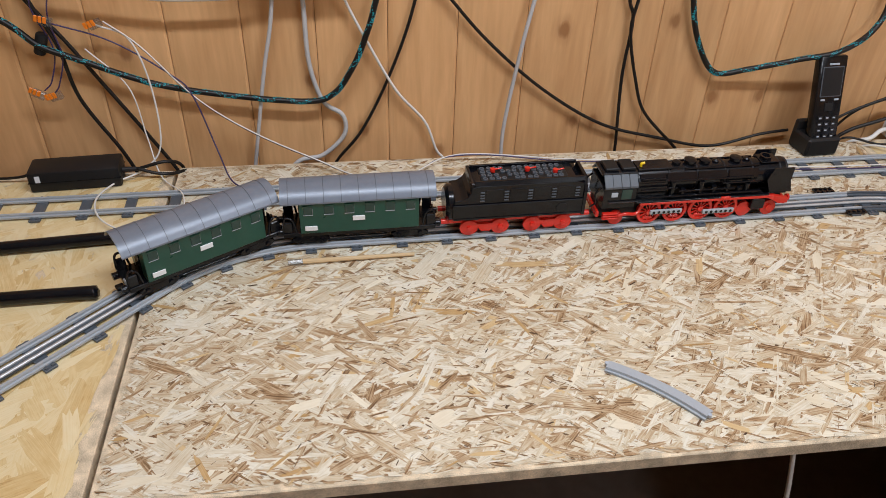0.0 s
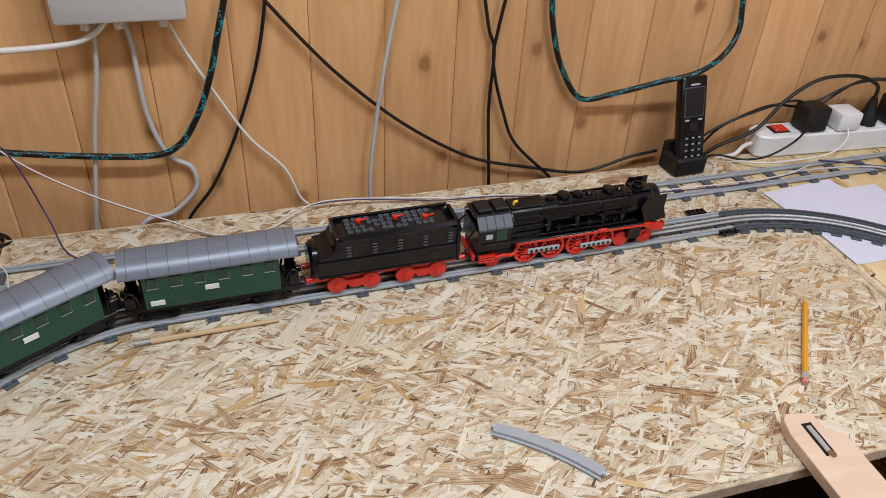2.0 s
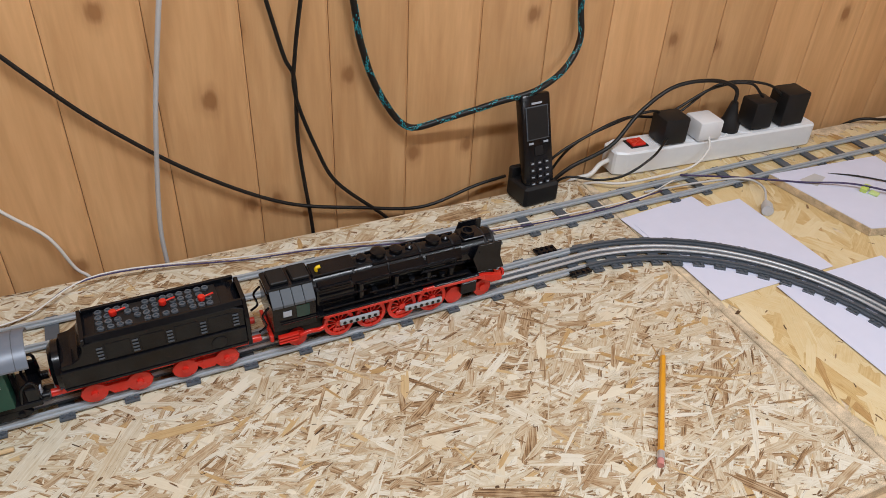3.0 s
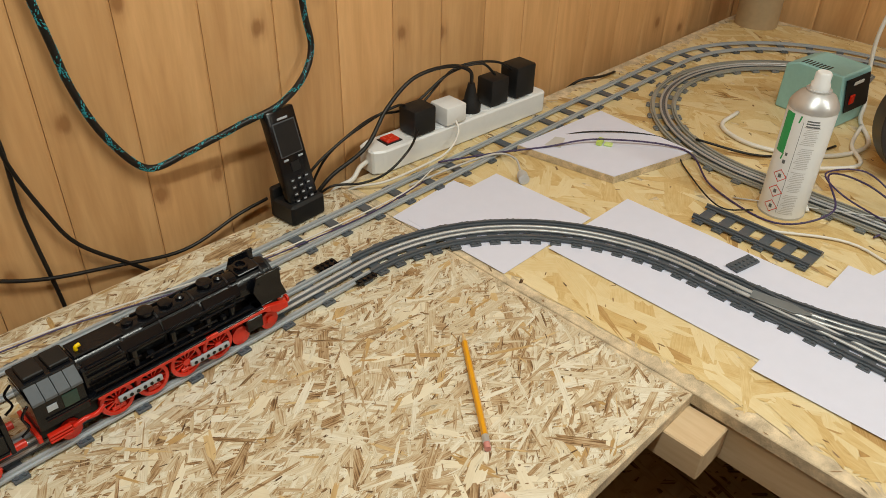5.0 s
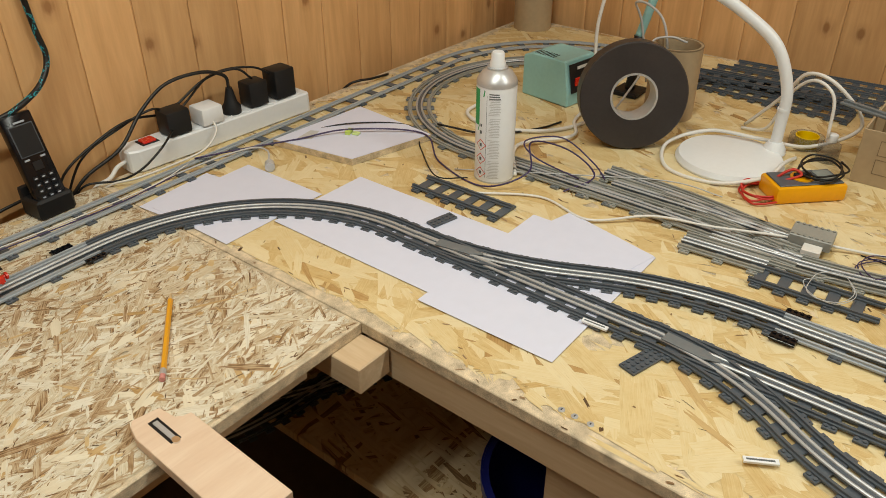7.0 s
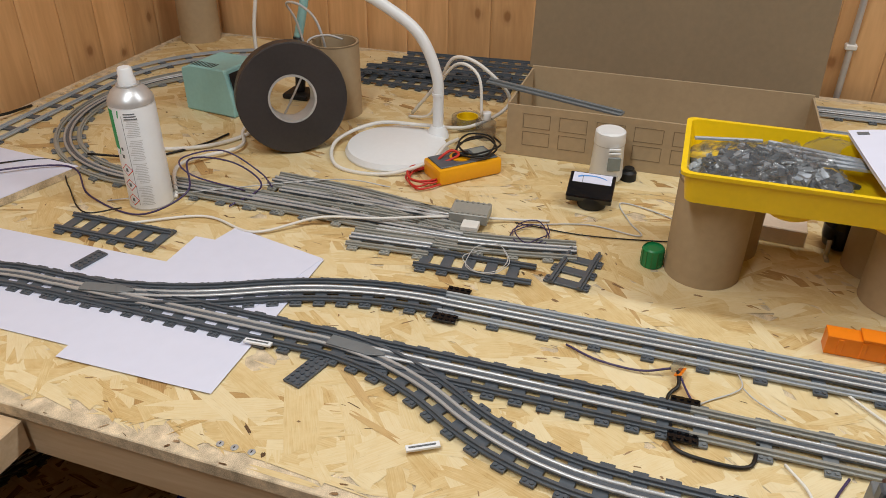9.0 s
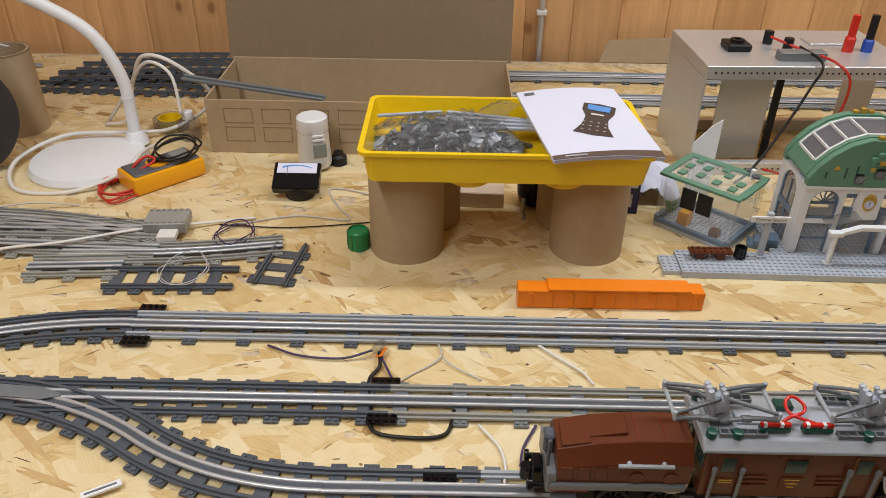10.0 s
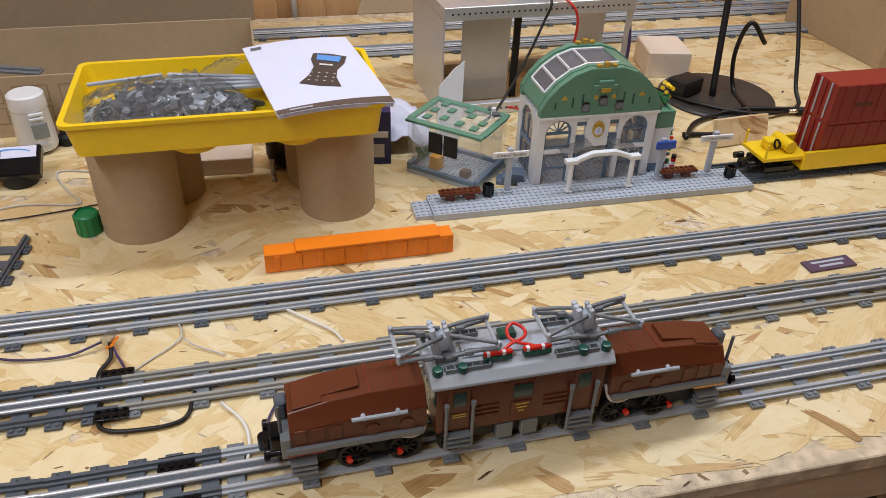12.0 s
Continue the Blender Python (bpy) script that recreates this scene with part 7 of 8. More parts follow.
part("coupling", bm_box(-0.008, -0.006, 0.008, 0.02, 0.006, 0.018, 0.002), "black", wag)
for k, z in enumerate((0.0142, 0.0760)):
    ct = thing("toy_container", wag.matrix_basis @ pose(0.106, 0, z + 0.0003) @ Matrix.Diagonal((1, 1, 0.915, 1)), "dark red brick-built freight container on the yellow wagon", "toy container", "stacked containers")
    part("box", bm_box(0.0, -0.0272, 0, 0.30, 0.0272, 0.067, 0.0008), "rust", ct)
    for j in range(14):
        part("side_rib", bm_box(0.012 + 0.021 * j, -0.0280, 0.006, 0.022 + 0.021 * j, -0.0271, 0.066), "rust", ct)
    for y in (-0.012, 0.0, 0.012):
        part("door_bar", bm_cyl(0.0014, 0.006, 0.066, 8, pose(-0.0012, y, 0)), "pale_grey" if y else "rust", ct)
    for y in (-0.024, 0.024):
        part("corner_post", bm_box(-0.0022, y - 0.003, 0.0, 0.0, y + 0.003, 0.0665), "rust", ct)
    if k:
        for j, w in enumerate((0.03, 0.022)):
            part("worn_print", bm_box(0.035 + 0.07 * j, -0.0286, 0.030, 0.035 + 0.07 * j + w, -0.0281, 0.037), "brown", ct, "faint bar of lettering")
bc = thing("brown_carton", pose(1.93, -1.80, 0), "large brown cardboard carton at the end of the table", "carton")
part("body", bm_box(-0.16, -0.16, 0, 0.16, 0.16, 0.24, 0.001), "card", bc)
part("tape_strip", bm_box(-0.02, -0.1605, 0.2402, 0.02, 0.1605, 0.2408), "card_dark", bc)
ob3 = thing("board_offcut", pose(1.52, -1.165, 0.0, 0, 0, 5), "strand board offcut leaning behind the wagon", "board")
lo3 = bm_box(-0.006, -0.05, 0.0, 0.006, 0.05, 0.045, 0.0008)
bmesh.ops.transform(lo3, matrix=pose(0, 0, 0, 0, 18), verts=lo3.verts)
part("board", lo3, "osb_b", ob3)

# spare track: heap, stacks at the end wall
for k, (dx, tr, ln, bend) in enumerate(((0.0, -92, 0.40, 0), (0.034, -90, 0.36, 0), (-0.03, -88, 0.18, 9), (0.066, -93, 0.20, -10), (-0.064, -86, 0.14, 0))):
    p = route(1.438 + dx, 0.475 - 0.03 * (k % 3) - (0.17 if k in (2, 4) else 0), tr, ("s", ln * 0.5), *((("a", 0.9, bend),) if bend else ()), ("s", ln * 0.4))
    track(p, "old grey track piece lying in a heap of spare track", "olive_grey", "olive_grey", 0.05, centre=True, z=0.0002 + 0.0032 * (k % 2))
sw = thing("switch_motor", pose(1.480, 0.118, 0.0102, 0, 0, 4), "dark grey flat switch motor box on the spare track", "switch motor")
part("case", bm_box(-0.022, -0.030, 0, 0.022, 0.030, 0.016, 0.001), "olive_grey", sw)
for k in range(7):
    for x in (-0.018, 0.018):
        part("stud", bm_cyl(0.0024, 0.016, 0.0178, 8, pose(x, -0.026 + 0.0086 * k, 0)), "olive_grey", sw)
part("lever_plate", bm_box(-0.045, -0.02, 0.0, -0.0224, 0.006, 0.008, 0.0006), "cable_white", sw)
track(route(1.352, 0.160, -88, ("s", 0.17)), "dark grey roadbed piece lying behind the station line", "dark_grey", "dark_grey", 0.032, centre=False)
track(route(1.345, -0.055, -8, ("s", 0.10)), "short dark grey roadbed piece behind the station line", "dark_grey", "dark_grey", 0.032, centre=False)
coil("grey_wire_tangle", "cable_grey", 1.36, 0.06, 0.011, 0.03, 2, "tangle of thin grey wire on the table", 4, 0.0006)
coil("violet_wire_tangle", "cable_purple", 1.46, 0.02, 0.002, 0.028, 3, "tangle of thin violet wire on the table", 6, 0.0009)
for k, x in enumerate((2.055, 2.115, 2.178, 2.24)):
    track(route(x, 0.60 - 0.03 * k, -90 + (k - 1) * 2, ("s", 0.40)), "dark grey spare track stacked by the end wall", "dark_grey", "dark_grey", 0.032, centre=False, z=0.0003)
track(route(2.09, 0.55, -84, ("s", 0.34)), "dark grey spare track on the stack", "dark_grey", "dark_grey", 0.032, centre=False, z=0.0105)
track(route(2.24, -1.16, -90, ("s", 0.9)), "loose grey track laid by the end wall", "light_grey", "mid_grey", centre=False)
cb = thing("cardboard_sheet", pose(2.285, -0.80, 0.0), "brown cardboard sheet leaning on the pine wall", "cardboard")
sh = bm_prism([(0.16, 0.0), (0.14, 0.05), (-0.14, 0.068), (-0.15, 0.0)], -0.0015, 0.0015, m=Matrix(((0, 0, 1, 0), (1, 0, 0, 0), (0, 1, 0, 0), (0, 0, 0, 1))))
bmesh.ops.transform(sh, matrix=pose(0, 0, 0, 0, 14), verts=sh.verts)
part("sheet", sh, "card", cb)
pp = thing("conduit_pipe", pose(WALL_X - 0.016, -0.50, 0), "thin grey conduit pipe clipped to the pine wall", "pipe")
part("pipe", bm_cyl(0.007, -0.3, 0.9, 12), "alu", pp)
part("clip", bm_box(-0.009, -0.012, 0.10, 0.012, 0.012, 0.112, 0.002), "cable_white", pp)
part("clip", bm_box(-0.009, -0.012, 0.50, 0.012, 0.012, 0.512, 0.002), "cable_white", pp)

# wires on the table
lever_connector(pose(1.213, -0.212, 0.012, 60, 0, -20), "clear lever wire connector with orange levers on the table")
cord("violet_wire", [(1.222, -0.08, 0.003), (1.205, -0.12, 0.003), (1.20, -0.17, 0.004), (1.208, -0.205, 0.010)], 0.0014, "cable_purple", "violet wire from the rail to a connector")
cord("brown_wire", [(1.205, -0.213, 0.010), (1.185, -0.215, 0.006), (1.165, -0.205, 0.003), (1.13, -0.21, 0.0022), (1.09, -0.215, 0.003), (1.080, -0.25, 0.003), (1.085, -0.29, 0.003), (1.12, -0.30, 0.003)], 0.0022, "cable_black", "dark wire looping under the rails")
cord("violet_wire", [(1.20, -0.216, 0.008), (1.18, -0.225, 0.004), (1.165, -0.232, 0.003)], 0.0013, "cable_purple", "violet wire from the connector to the rail")
cord("violet_wire", [(1.235, -0.395, 0.004), (1.21, -0.42, 0.003), (1.185, -0.445, 0.003), (1.165, -0.455, 0.003)], 0.0016, "cable_white", "pale wire between two tracks")
cord("violet_wire", [(1.10, -0.325, 0.003), (1.07, -0.345, 0.003), (1.04, -0.35, 0.003), (1.01, -0.345, 0.003)], 0.0016, "cable_white", "pale wire between two tracks")
cord("violet_wire", [(1.10, -0.385, 0.003), (1.07, -0.37, 0.003), (1.045, -0.365, 0.003)], 0.0015, "cable_purple", "violet wire between two tracks")
cord("thin_wire", [(1.235, -0.28, 0.003), (1.21, -0.285, 0.004), (1.195, -0.275, 0.003), (1.175, -0.25, 0.002), (1.16, -0.235, 0.002)], 0.0009, "cable_grey", "fine grey wire on the table")
cord("thin_wire", [(1.205, -0.286, 0.004), (1.19, -0.30, 0.003), (1.17, -0.33, 0.002)], 0.0009, "cable_grey", "fine grey wire on the table")
cord("white_cable", [(1.30, 0.62, 0.004), (1.36, 0.52, 0.003), (1.34, 0.42, 0.004), (1.40, 0.34, 0.012), (1.42, 0.25, 0.016), (1.46, 0.15, 0.016), (1.50, 0.06, 0.006), (1.52, 0.0, 0.003)], 0.0022, "cable_white", "white cable over the spare track")
cord("grey_wire", [(1.50, 0.03, 0.002), (1.53, -0.06, 0.002), (1.52, -0.14, 0.002), (1.56, -0.12, 0.002), (1.62, -0.10, 0.002), (1.60, -0.17, 0.002), (1.56, -0.22, 0.002)], 0.0012, "cable_grey", "thin grey wire on the table")
cord("black_wire", [(1.50, 0.05, 0.002), (1.495, -0.05, 0.002), (1.51, -0.15, 0.002), (1.53, -0.23, 0.002)], 0.0011, "cable_black", "thin black wire on the table")
cord("violet_wire", [(1.08, 1.09, 0.012), (1.17, 1.05, 0.012), (1.25, 1.0, 0.0155), (1.335, 0.945, 0.022), (1.42, 0.83, 0.016), (1.36, 0.74, 0.004), (1.33, 0.62, 0.004), (1.38, 0.56, 0.03), (1.45, 0.60, 0.05), (1.50, 0.55, 0.03), (1.47, 0.48, 0.012), (1.40, 0.50, 0.004)], 0.0016, "cable_purple", "violet wire running over the white board to the spare track")
cord("violet_wire", [(1.45, 0.50, 0.008), (1.40, 0.56, 0.05), (1.43, 0.60, 0.06), (1.49, 0.56, 0.055), (1.50, 0.50, 0.02), (1.47, 0.46, 0.012)], 0.0014, "cable_purple", "violet wire loop over the spare track")
cord("black_wire", [(1.25, 1.05, 0.003), (1.36, 0.98, 0.016), (1.44, 0.88, 0.012), (1.38, 0.80, 0.004), (1.30, 0.70, 0.011), (1.34, 0.66, 0.004)], 0.0013, "cable_black", "thin black wire beside the white board")
cord("grey_wire", [(1.355, 0.70, 0.003), (1.47, 0.48, 0.012), (1.53, 0.36, 0.014), (1.55, 0.28, 0.003)], 0.0011, "cable_grey", "thin grey wire on the table")
cord("white_cable", [(1.40, 0.60, 0.004), (1.50, 0.66, 0.01), (1.60, 0.60, 0.01), (1.68, 0.64, 0.006), (1.78, 0.66, 0.005)], 0.0036, "cable_white", "white cable behind the spray can")
cord("black_wire", [(1.48, 0.84, 0.012), (1.52, 0.74, 0.004), (1.60, 0.68, 0.004), (1.66, 0.66, 0.004)], 0.0022, "cable_black", "black cable inside the track loop")
cord("floor_cable", [(0.42, 0.66, -0.30), (0.50, 0.60, -0.36), (0.58, 0.60, -0.30), (0.60, 0.64, -0.2), (0.6, 0.70, -0.1)], 0.0035, "cable_white", "white cable hanging under the table")

nm = thing("name_plate", pose(1.185, -1.085, 0.0, 0, 0, -88), "small dark violet name plate lying between two tracks", "plate")
part("plate", bm_box(-0.035, -0.011, 0, 0.035, 0.011, 0.0032, 0.0004), plain("violet_plastic", (0.10, 0.06, 0.10), 0.4), nm)
for k, w in enumerate((0.05, 0.036)):
    part("lettering_bar", bm_box(-w / 2, 0.002 - 0.008 * k, 0.0032, w / 2, 0.006 - 0.008 * k, 0.0035), "pale_grey", nm)


# ---- the brick-built station (local x runs along the platform, y away from it) ----
SWAP = Matrix(((1, 0, 0, 0), (0, 0, 1, 0), (0, 1, 0, 0), (0, 0, 0, 1)))
YZ = Matrix(((0, 0, 1, 0), (1, 0, 0, 0), (0, 1, 0, 0), (0, 0, 0, 1)))


def studded(parent, name, x0, y0, x1, y1, z0, z1, mat):
    slab = part(name, bm_box(x0, y0, z0, x1, y1, z1, 0.0003), mat, parent)
    nx, ny = int(round((x1 - x0) / 0.008)), int(round((y1 - y0) / 0.008))
    g = bmesh.new()
    for i in range(nx):
        for j in range(ny):
            bm_cyl(0.0024, z1, z1 + 0.0017, 8, pose(x0 + 0.004 + 0.008 * i, y0 + 0.004 + 0.008 * j, 0), bm=g)
    part("studs", g, mat, slab)
    return slab


ST = pose(1.436, -0.866, 0, 0, 0, -91)
plat = thing("toy_platform", ST, "light grey studded brick platform in front of the station", "toy platform")
studded(plat, "platform_plate", -0.256, -0.056, 0.232, 0.000, 0.0, 0.0096, "pale_grey")
studded(plat, "ramp_plate", -0.280, -0.050, -0.2565, -0.010, 0.0, 0.0064, "pale_grey")
studded(plat, "ground_plate", -0.115, 0.0005, 0.145, 0.104, 0.0, 0.0064, "pale_grey")

stn = thing("toy_station", ST @ pose(-0.006, 0.004, 0.0083) @ Matrix.Scale(0.90, 4), "white and sand green brick-built station with arched roof", "toy building")


def arch_top(u0, u1, z0, z1, n=10):
    """A wall field with a round-headed opening below it."""
    r, c = (u1 - u0) / 2, (u0 + u1) / 2
    pts = [(u0, z1), (u0, z0)] + [(c - r * math.cos(math.pi * k / n), z0 + r * math.sin(math.pi * k / n)) for k in range(1, n)] + [(u1, z0), (u1, z1)]
    return pts


front = part("front_wall", bm_box(-0.100, 0, 0, -0.087, 0.010, 0.118, 0.0004), "white", stn)
for u0, u1 in ((-0.043, -0.036), (0.036, 0.043), (0.087, 0.100)):
    part("pier", bm_box(u0, 0, 0, u1, 0.010, 0.118, 0.0004), "white", front)
part("clock_pier", bm_box(-0.019, -0.001, 0.062, 0.019, 0.010, 0.118, 0.0004), "white", front)
part("clock_frame", bm_prism([(0.010 * math.cos(a), 0.092 + 0.014 * math.sin(a)) for a in [math.pi * k / 10 for k in range(20)]], -0.0026, -0.0008, m=SWAP), "gold", front)
part("clock_face", bm_prism([(0.0068 * math.cos(a), 0.089 + 0.0068 * math.sin(a)) for a in [math.pi * k / 10 for k in range(20)]], -0.0036, -0.0027, m=SWAP), "paper", front, "round white clock face")
part("clock_hands", bm_box(-0.0005, -0.0042, 0.088, 0.0005, -0.0037, 0.0945), "ink", front)
for s in (-1, 1):
    u0, u1 = sorted((s * 0.087, s * 0.043))
    part("arch", bm_prism(arch_top(u0, u1, 0.088, 0.118), 0, 0.010, m=SWAP), "white", front)
    part("sill_beam", bm_box(u0, 0.0005, 0.053, u1, 0.0095, 0.060, 0.0003), "white", front)
    w = part("arched_window", bm_box(u0, 0.004, 0.0600, u1, 0.007, 0.064), "sand_blue", front, "sand blue window frame")
    part("lower_bar", bm_box(u0, 0.004, 0.0845, u1, 0.007, 0.0885), "sand_blue", w)
    for k in range(7):
        a = math.pi * k / 6
        part("fan_bar", bm_box(-0.0006, -0.0015, 0.0, 0.0006, 0.0015, 0.0205), "sand_blue", w).matrix_basis = pose((u0 + u1) / 2, 0.0055, 0.088, 0, 90 - 30 * k)
    ring = [(0.0218 * math.cos(a), 0.088 + 0.0218 * math.sin(a)) for a in [math.pi * k / 10 for k in range(11)]] + [(0.0185 * math.cos(a), 0.088 + 0.0185 * math.sin(a)) for a in [math.pi - math.pi * k / 10 for k in range(11)]]
    part("arch_frame", bm_prism([((u0 + u1) / 2 + x, z) for x, z in ring], 0.004, 0.007, m=SWAP), "sand_blue", w)
    for u in (u0, u1 - 0.003):
        part("jamb", bm_box(u, 0.004, 0.002, u + 0.003, 0.007, 0.088), "sand_blue", w)
    part("pane", bm_box(u0 + 0.003, 0.0055, 0.002, u1 - 0.003, 0.0062, 0.104), "clear", w)
    part("door_sill", bm_box(u0, 0.004, 0.0235, u1, 0.007, 0.0265), "sand_blue", w)
    v0, v1 = sorted((s * 0.036, s * 0.019))
    bw = part("side_window", bm_box(v0, 0.003, 0.062, v1, 0.008, 0.080, 0.0003), "sand_blue", front)
    part("frame_top", bm_box(v0, 0.003, 0.0975, v1, 0.008, 0.105), "sand_blue", bw)
    part("pane", bm_box(v0, 0.005, 0.080, v1, 0.006, 0.0975), "clear", bw)
    part("lower_frame", bm_box(v0 + 0.004, 0.003, 0.0, v0 + 0.009, 0.008, 0.061), "sand_blue", bw)
part("door_pane", bm_box(-0.036, 0.005, 0.002, 0.036, 0.0058, 0.061), "clear", front)
part("head_beam", bm_box(-0.036, 0.0005, 0.1055, -0.0192, 0.0095, 0.118), "white", front)
part("head_beam", bm_box(0.0192, 0.0005, 0.1055, 0.036, 0.0095, 0.118), "white", front)
for u in (-0.100, 0.093):
    sd = part("side_wall", bm_box(u, 0.0105, 0, u + 0.007, 0.026, 0.118, 0.0003), "white", stn)
    part("pier", bm_box(u, 0.082, 0, u + 0.007, 0.098, 0.118, 0.0003), "white", sd)
    part("arch", bm_prism(arch_top(0.026, 0.082, 0.086, 0.118), u, u + 0.007, m=YZ), "white", sd)
    part("sill_beam", bm_box(u + 0.0003, 0.026, 0.053, u + 0.0067, 0.082, 0.060), "sand_blue", sd)
    part("pane", bm_box(u + 0.003, 0.026, 0.0, u + 0.0036, 0.082, 0.11), "glass", sd)
    for y in (0.026, 0.0525, 0.079):
        part("window_bar", bm_box(u + 0.002, y, 0.0, u + 0.005, y + 0.003, 0.10), "sand_blue", sd)
part("rear_wall", bm_box(-0.0925, 0.092, 0.0, 0.0925, 0.098, 0.030, 0.0003), "white", stn)
for u in (-0.06, 0.0, 0.06):
    part("rear_pier", bm_box(u - 0.006, 0.092, 0.0302, u + 0.006, 0.098, 0.118, 0.0003), "white", stn)
gable = [(-0.101, 0.1182), (-0.101, 0.130), (-0.090, 0.150), (-0.074, 0.168), (-0.052, 0.184), (-0.026, 0.193), (0.026, 0.193), (0.052, 0.184), (0.074, 0.168), (0.090, 0.150), (0.101, 0.130), (0.101, 0.1182)]
roof = part("front_gable", bm_prism(gable, -0.003, 0.009, 0.0006, SWAP), "sand_green", stn, "sand green arched gable")
part("rear_gable", bm_prism([(x * 1.0, z + 0.004 if z > 0.12 else z) for x, z in gable], 0.088, 0.100, 0.0006, SWAP), "sand_green", roof)
arc = gable[1:-1]
for (x0, z0), (x1, z1) in zip(arc, arc[1:]):
    glassy = x1 < 0.04 and x0 > -0.095
    quad = [(x0, z0 - 0.003), (x0, z0 + 0.001), (x1, z1 + 0.001), (x1, z1 - 0.003)]
    if glassy:
        part("roof_pane", bm_prism([(a, b - 0.001) for a, b in quad], 0.0205, 0.078, m=SWAP), "glass", roof, "tinted clear roof panel")
        part("roof_rim", bm_prism(quad, 0.0092, 0.016, m=SWAP), "sand_green", roof)
        part("roof_rim", bm_prism(quad, 0.0825, 0.0878, m=SWAP), "sand_green", roof)
        part("white_rib", bm_prism([(a, b + 0.001) for a, b in quad], 0.0162, 0.0203, m=SWAP), "white", roof)
        part("white_rib", bm_prism([(a, b + 0.001) for a, b in quad], 0.0782, 0.0823, m=SWAP), "white", roof)
        part("cross_rib", bm_box(-0.0012, 0.0205, -0.001, 0.0012, 0.078, 0.003), "white", roof).matrix_basis = pose(x0, 0, z0)
    else:
        part("roof_slope", bm_prism(quad, 0.0092, 0.0878, m=SWAP), "sand_green", roof)
for y in (0.003, 0.094):
    for u in (-0.012, 0.0, 0.012):
        part("crest", bm_box(u - 0.004, y - 0.004, 0.1932 + (0.004 if y > 0.05 else 0), u + 0.004, y + 0.004, 0.198 + (0.003 if u == 0 else 0) + (0.004 if y > 0.05 else 0), 0.0006), "gold", roof, "gold crest stud")
for u, z in ((-0.028, 0.129), (0.0, 0.138), (0.028, 0.129)):
    lat = part("lattice_window", bm_prism([(u - 0.007, z - 0.005), (u + 0.007, z - 0.005), (u + 0.007, z + 0.008), (u + 0.004, z + 0.0115), (u - 0.004, z + 0.0115), (u - 0.007, z + 0.008)], -0.0042, -0.0031, m=SWAP), "matt_black", roof, "black lattice window")
    for k in (-1, 0, 1):
        for t in (-35, 35):
            part("lattice_bar", bm_box(-0.0003, -0.0004, -0.007, 0.0003, 0.0002, 0.007), "pale_grey", lat).matrix_basis = pose(u + 0.004 * k, -0.0044, z + 0.002, 0, t)
part("ornament_head", bm_box(-0.020, -0.007, 0.160, 0.020, -0.0032, 0.168, 0.001), "sand_green", roof)
part("ornament_top", bm_box(-0.012, -0.007, 0.1682, 0.012, -0.0032, 0.175, 0.001), "sand_green", roof)
part("ornament_tile", bm_box(-0.008, -0.0085, 0.1565, 0.008, -0.0071, 0.163), "gold", roof)
for s in (-1, 1):
    part("ornament_post", bm_box(s * 0.0145 - 0.0035, -0.0065, 0.137, s * 0.0145 + 0.0035, -0.0032, 0.1598, 0.0004), "sand_green", roof)
    part("ornament_gold", bm_box(s * 0.0145 - 0.003, -0.0078, 0.146, s * 0.0145 + 0.003, -0.0066, 0.152), "gold", roof)
    part("gold_triangle", bm_prism([(s * 0.064 - 0.0055, 0.146), (s * 0.064 + 0.0055, 0.146), (s * 0.064, 0.153)], -0.0045, -0.0031, m=SWAP), "gold", roof)
    for u in (0.034, 0.05, 0.078):
        part("groove", bm_box(s * u - 0.0013, -0.0036, 0.132, s * u + 0.0013, -0.0031, 0.162 - u * 0.25), "green", roof)
part("parapet", bm_box(-0.1015, -0.004, 0.1135, 0.1015, -0.0002, 0.1178, 0.0004), "white", stn)
# annex on the right
ax = part("annex_wall", bm_box(0.1005, 0.012, 0.0, 0.138, 0.060, 0.078, 0.0005), "white", stn)
part("annex_plinth", bm_box(0.1004, 0.0115, 0.0, 0.1385, 0.0605, 0.014, 0.0004), "sand_blue", ax)
part("annex_band", bm_box(0.1002, 0.011, 0.0782, 0.139, 0.061, 0.104, 0.0006), "sand_green", ax)
part("terrace_rim", bm_box(0.1002, 0.011, 0.1042, 0.139, 0.016, 0.108, 0.0004), "sand_green", ax)
part("terrace_rim", bm_box(0.134, 0.0162, 0.1042, 0.139, 0.061, 0.108, 0.0004), "sand_green", ax)
part("flower_box", bm_box(0.104, 0.022, 0.1042, 0.118, 0.040, 0.112, 0.0005), "brown", ax)
rng = random.Random(9)
for k in range(9):
    part("red_flower", bm_cyl(0.0028, 0.112, 0.1165, 8, pose(0.106 + rng.uniform(0, 0.01), 0.024 + rng.uniform(0, 0.014), rng.uniform(0, 0.003))), "red", ax)
for k in range(10):
    part("leaf", bm_box(-0.005, -0.0012, 0, 0.005, 0.0012, 0.008, 0.0005), "leaf", ax).matrix_basis = pose(0.126 + rng.uniform(-0.004, 0.010), 0.05 + rng.uniform(-0.012, 0.012), 0.108 + rng.uniform(0, 0.012), rng.uniform(-40, 40), rng.uniform(-40, 40), rng.uniform(0, 180))
for k in range(12):
    part("yellow_flower", bm_cyl(0.0035, 0, 0.003, 8), "yellow", ax, "yellow flower piece").matrix_basis = pose(0.130 + rng.uniform(-0.004, 0.014), 0.05 + rng.uniform(-0.012, 0.012), 0.115 + rng.uniform(0, 0.025), rng.uniform(0, 90), rng.uniform(-60, 0), 0)
for k in range(14):
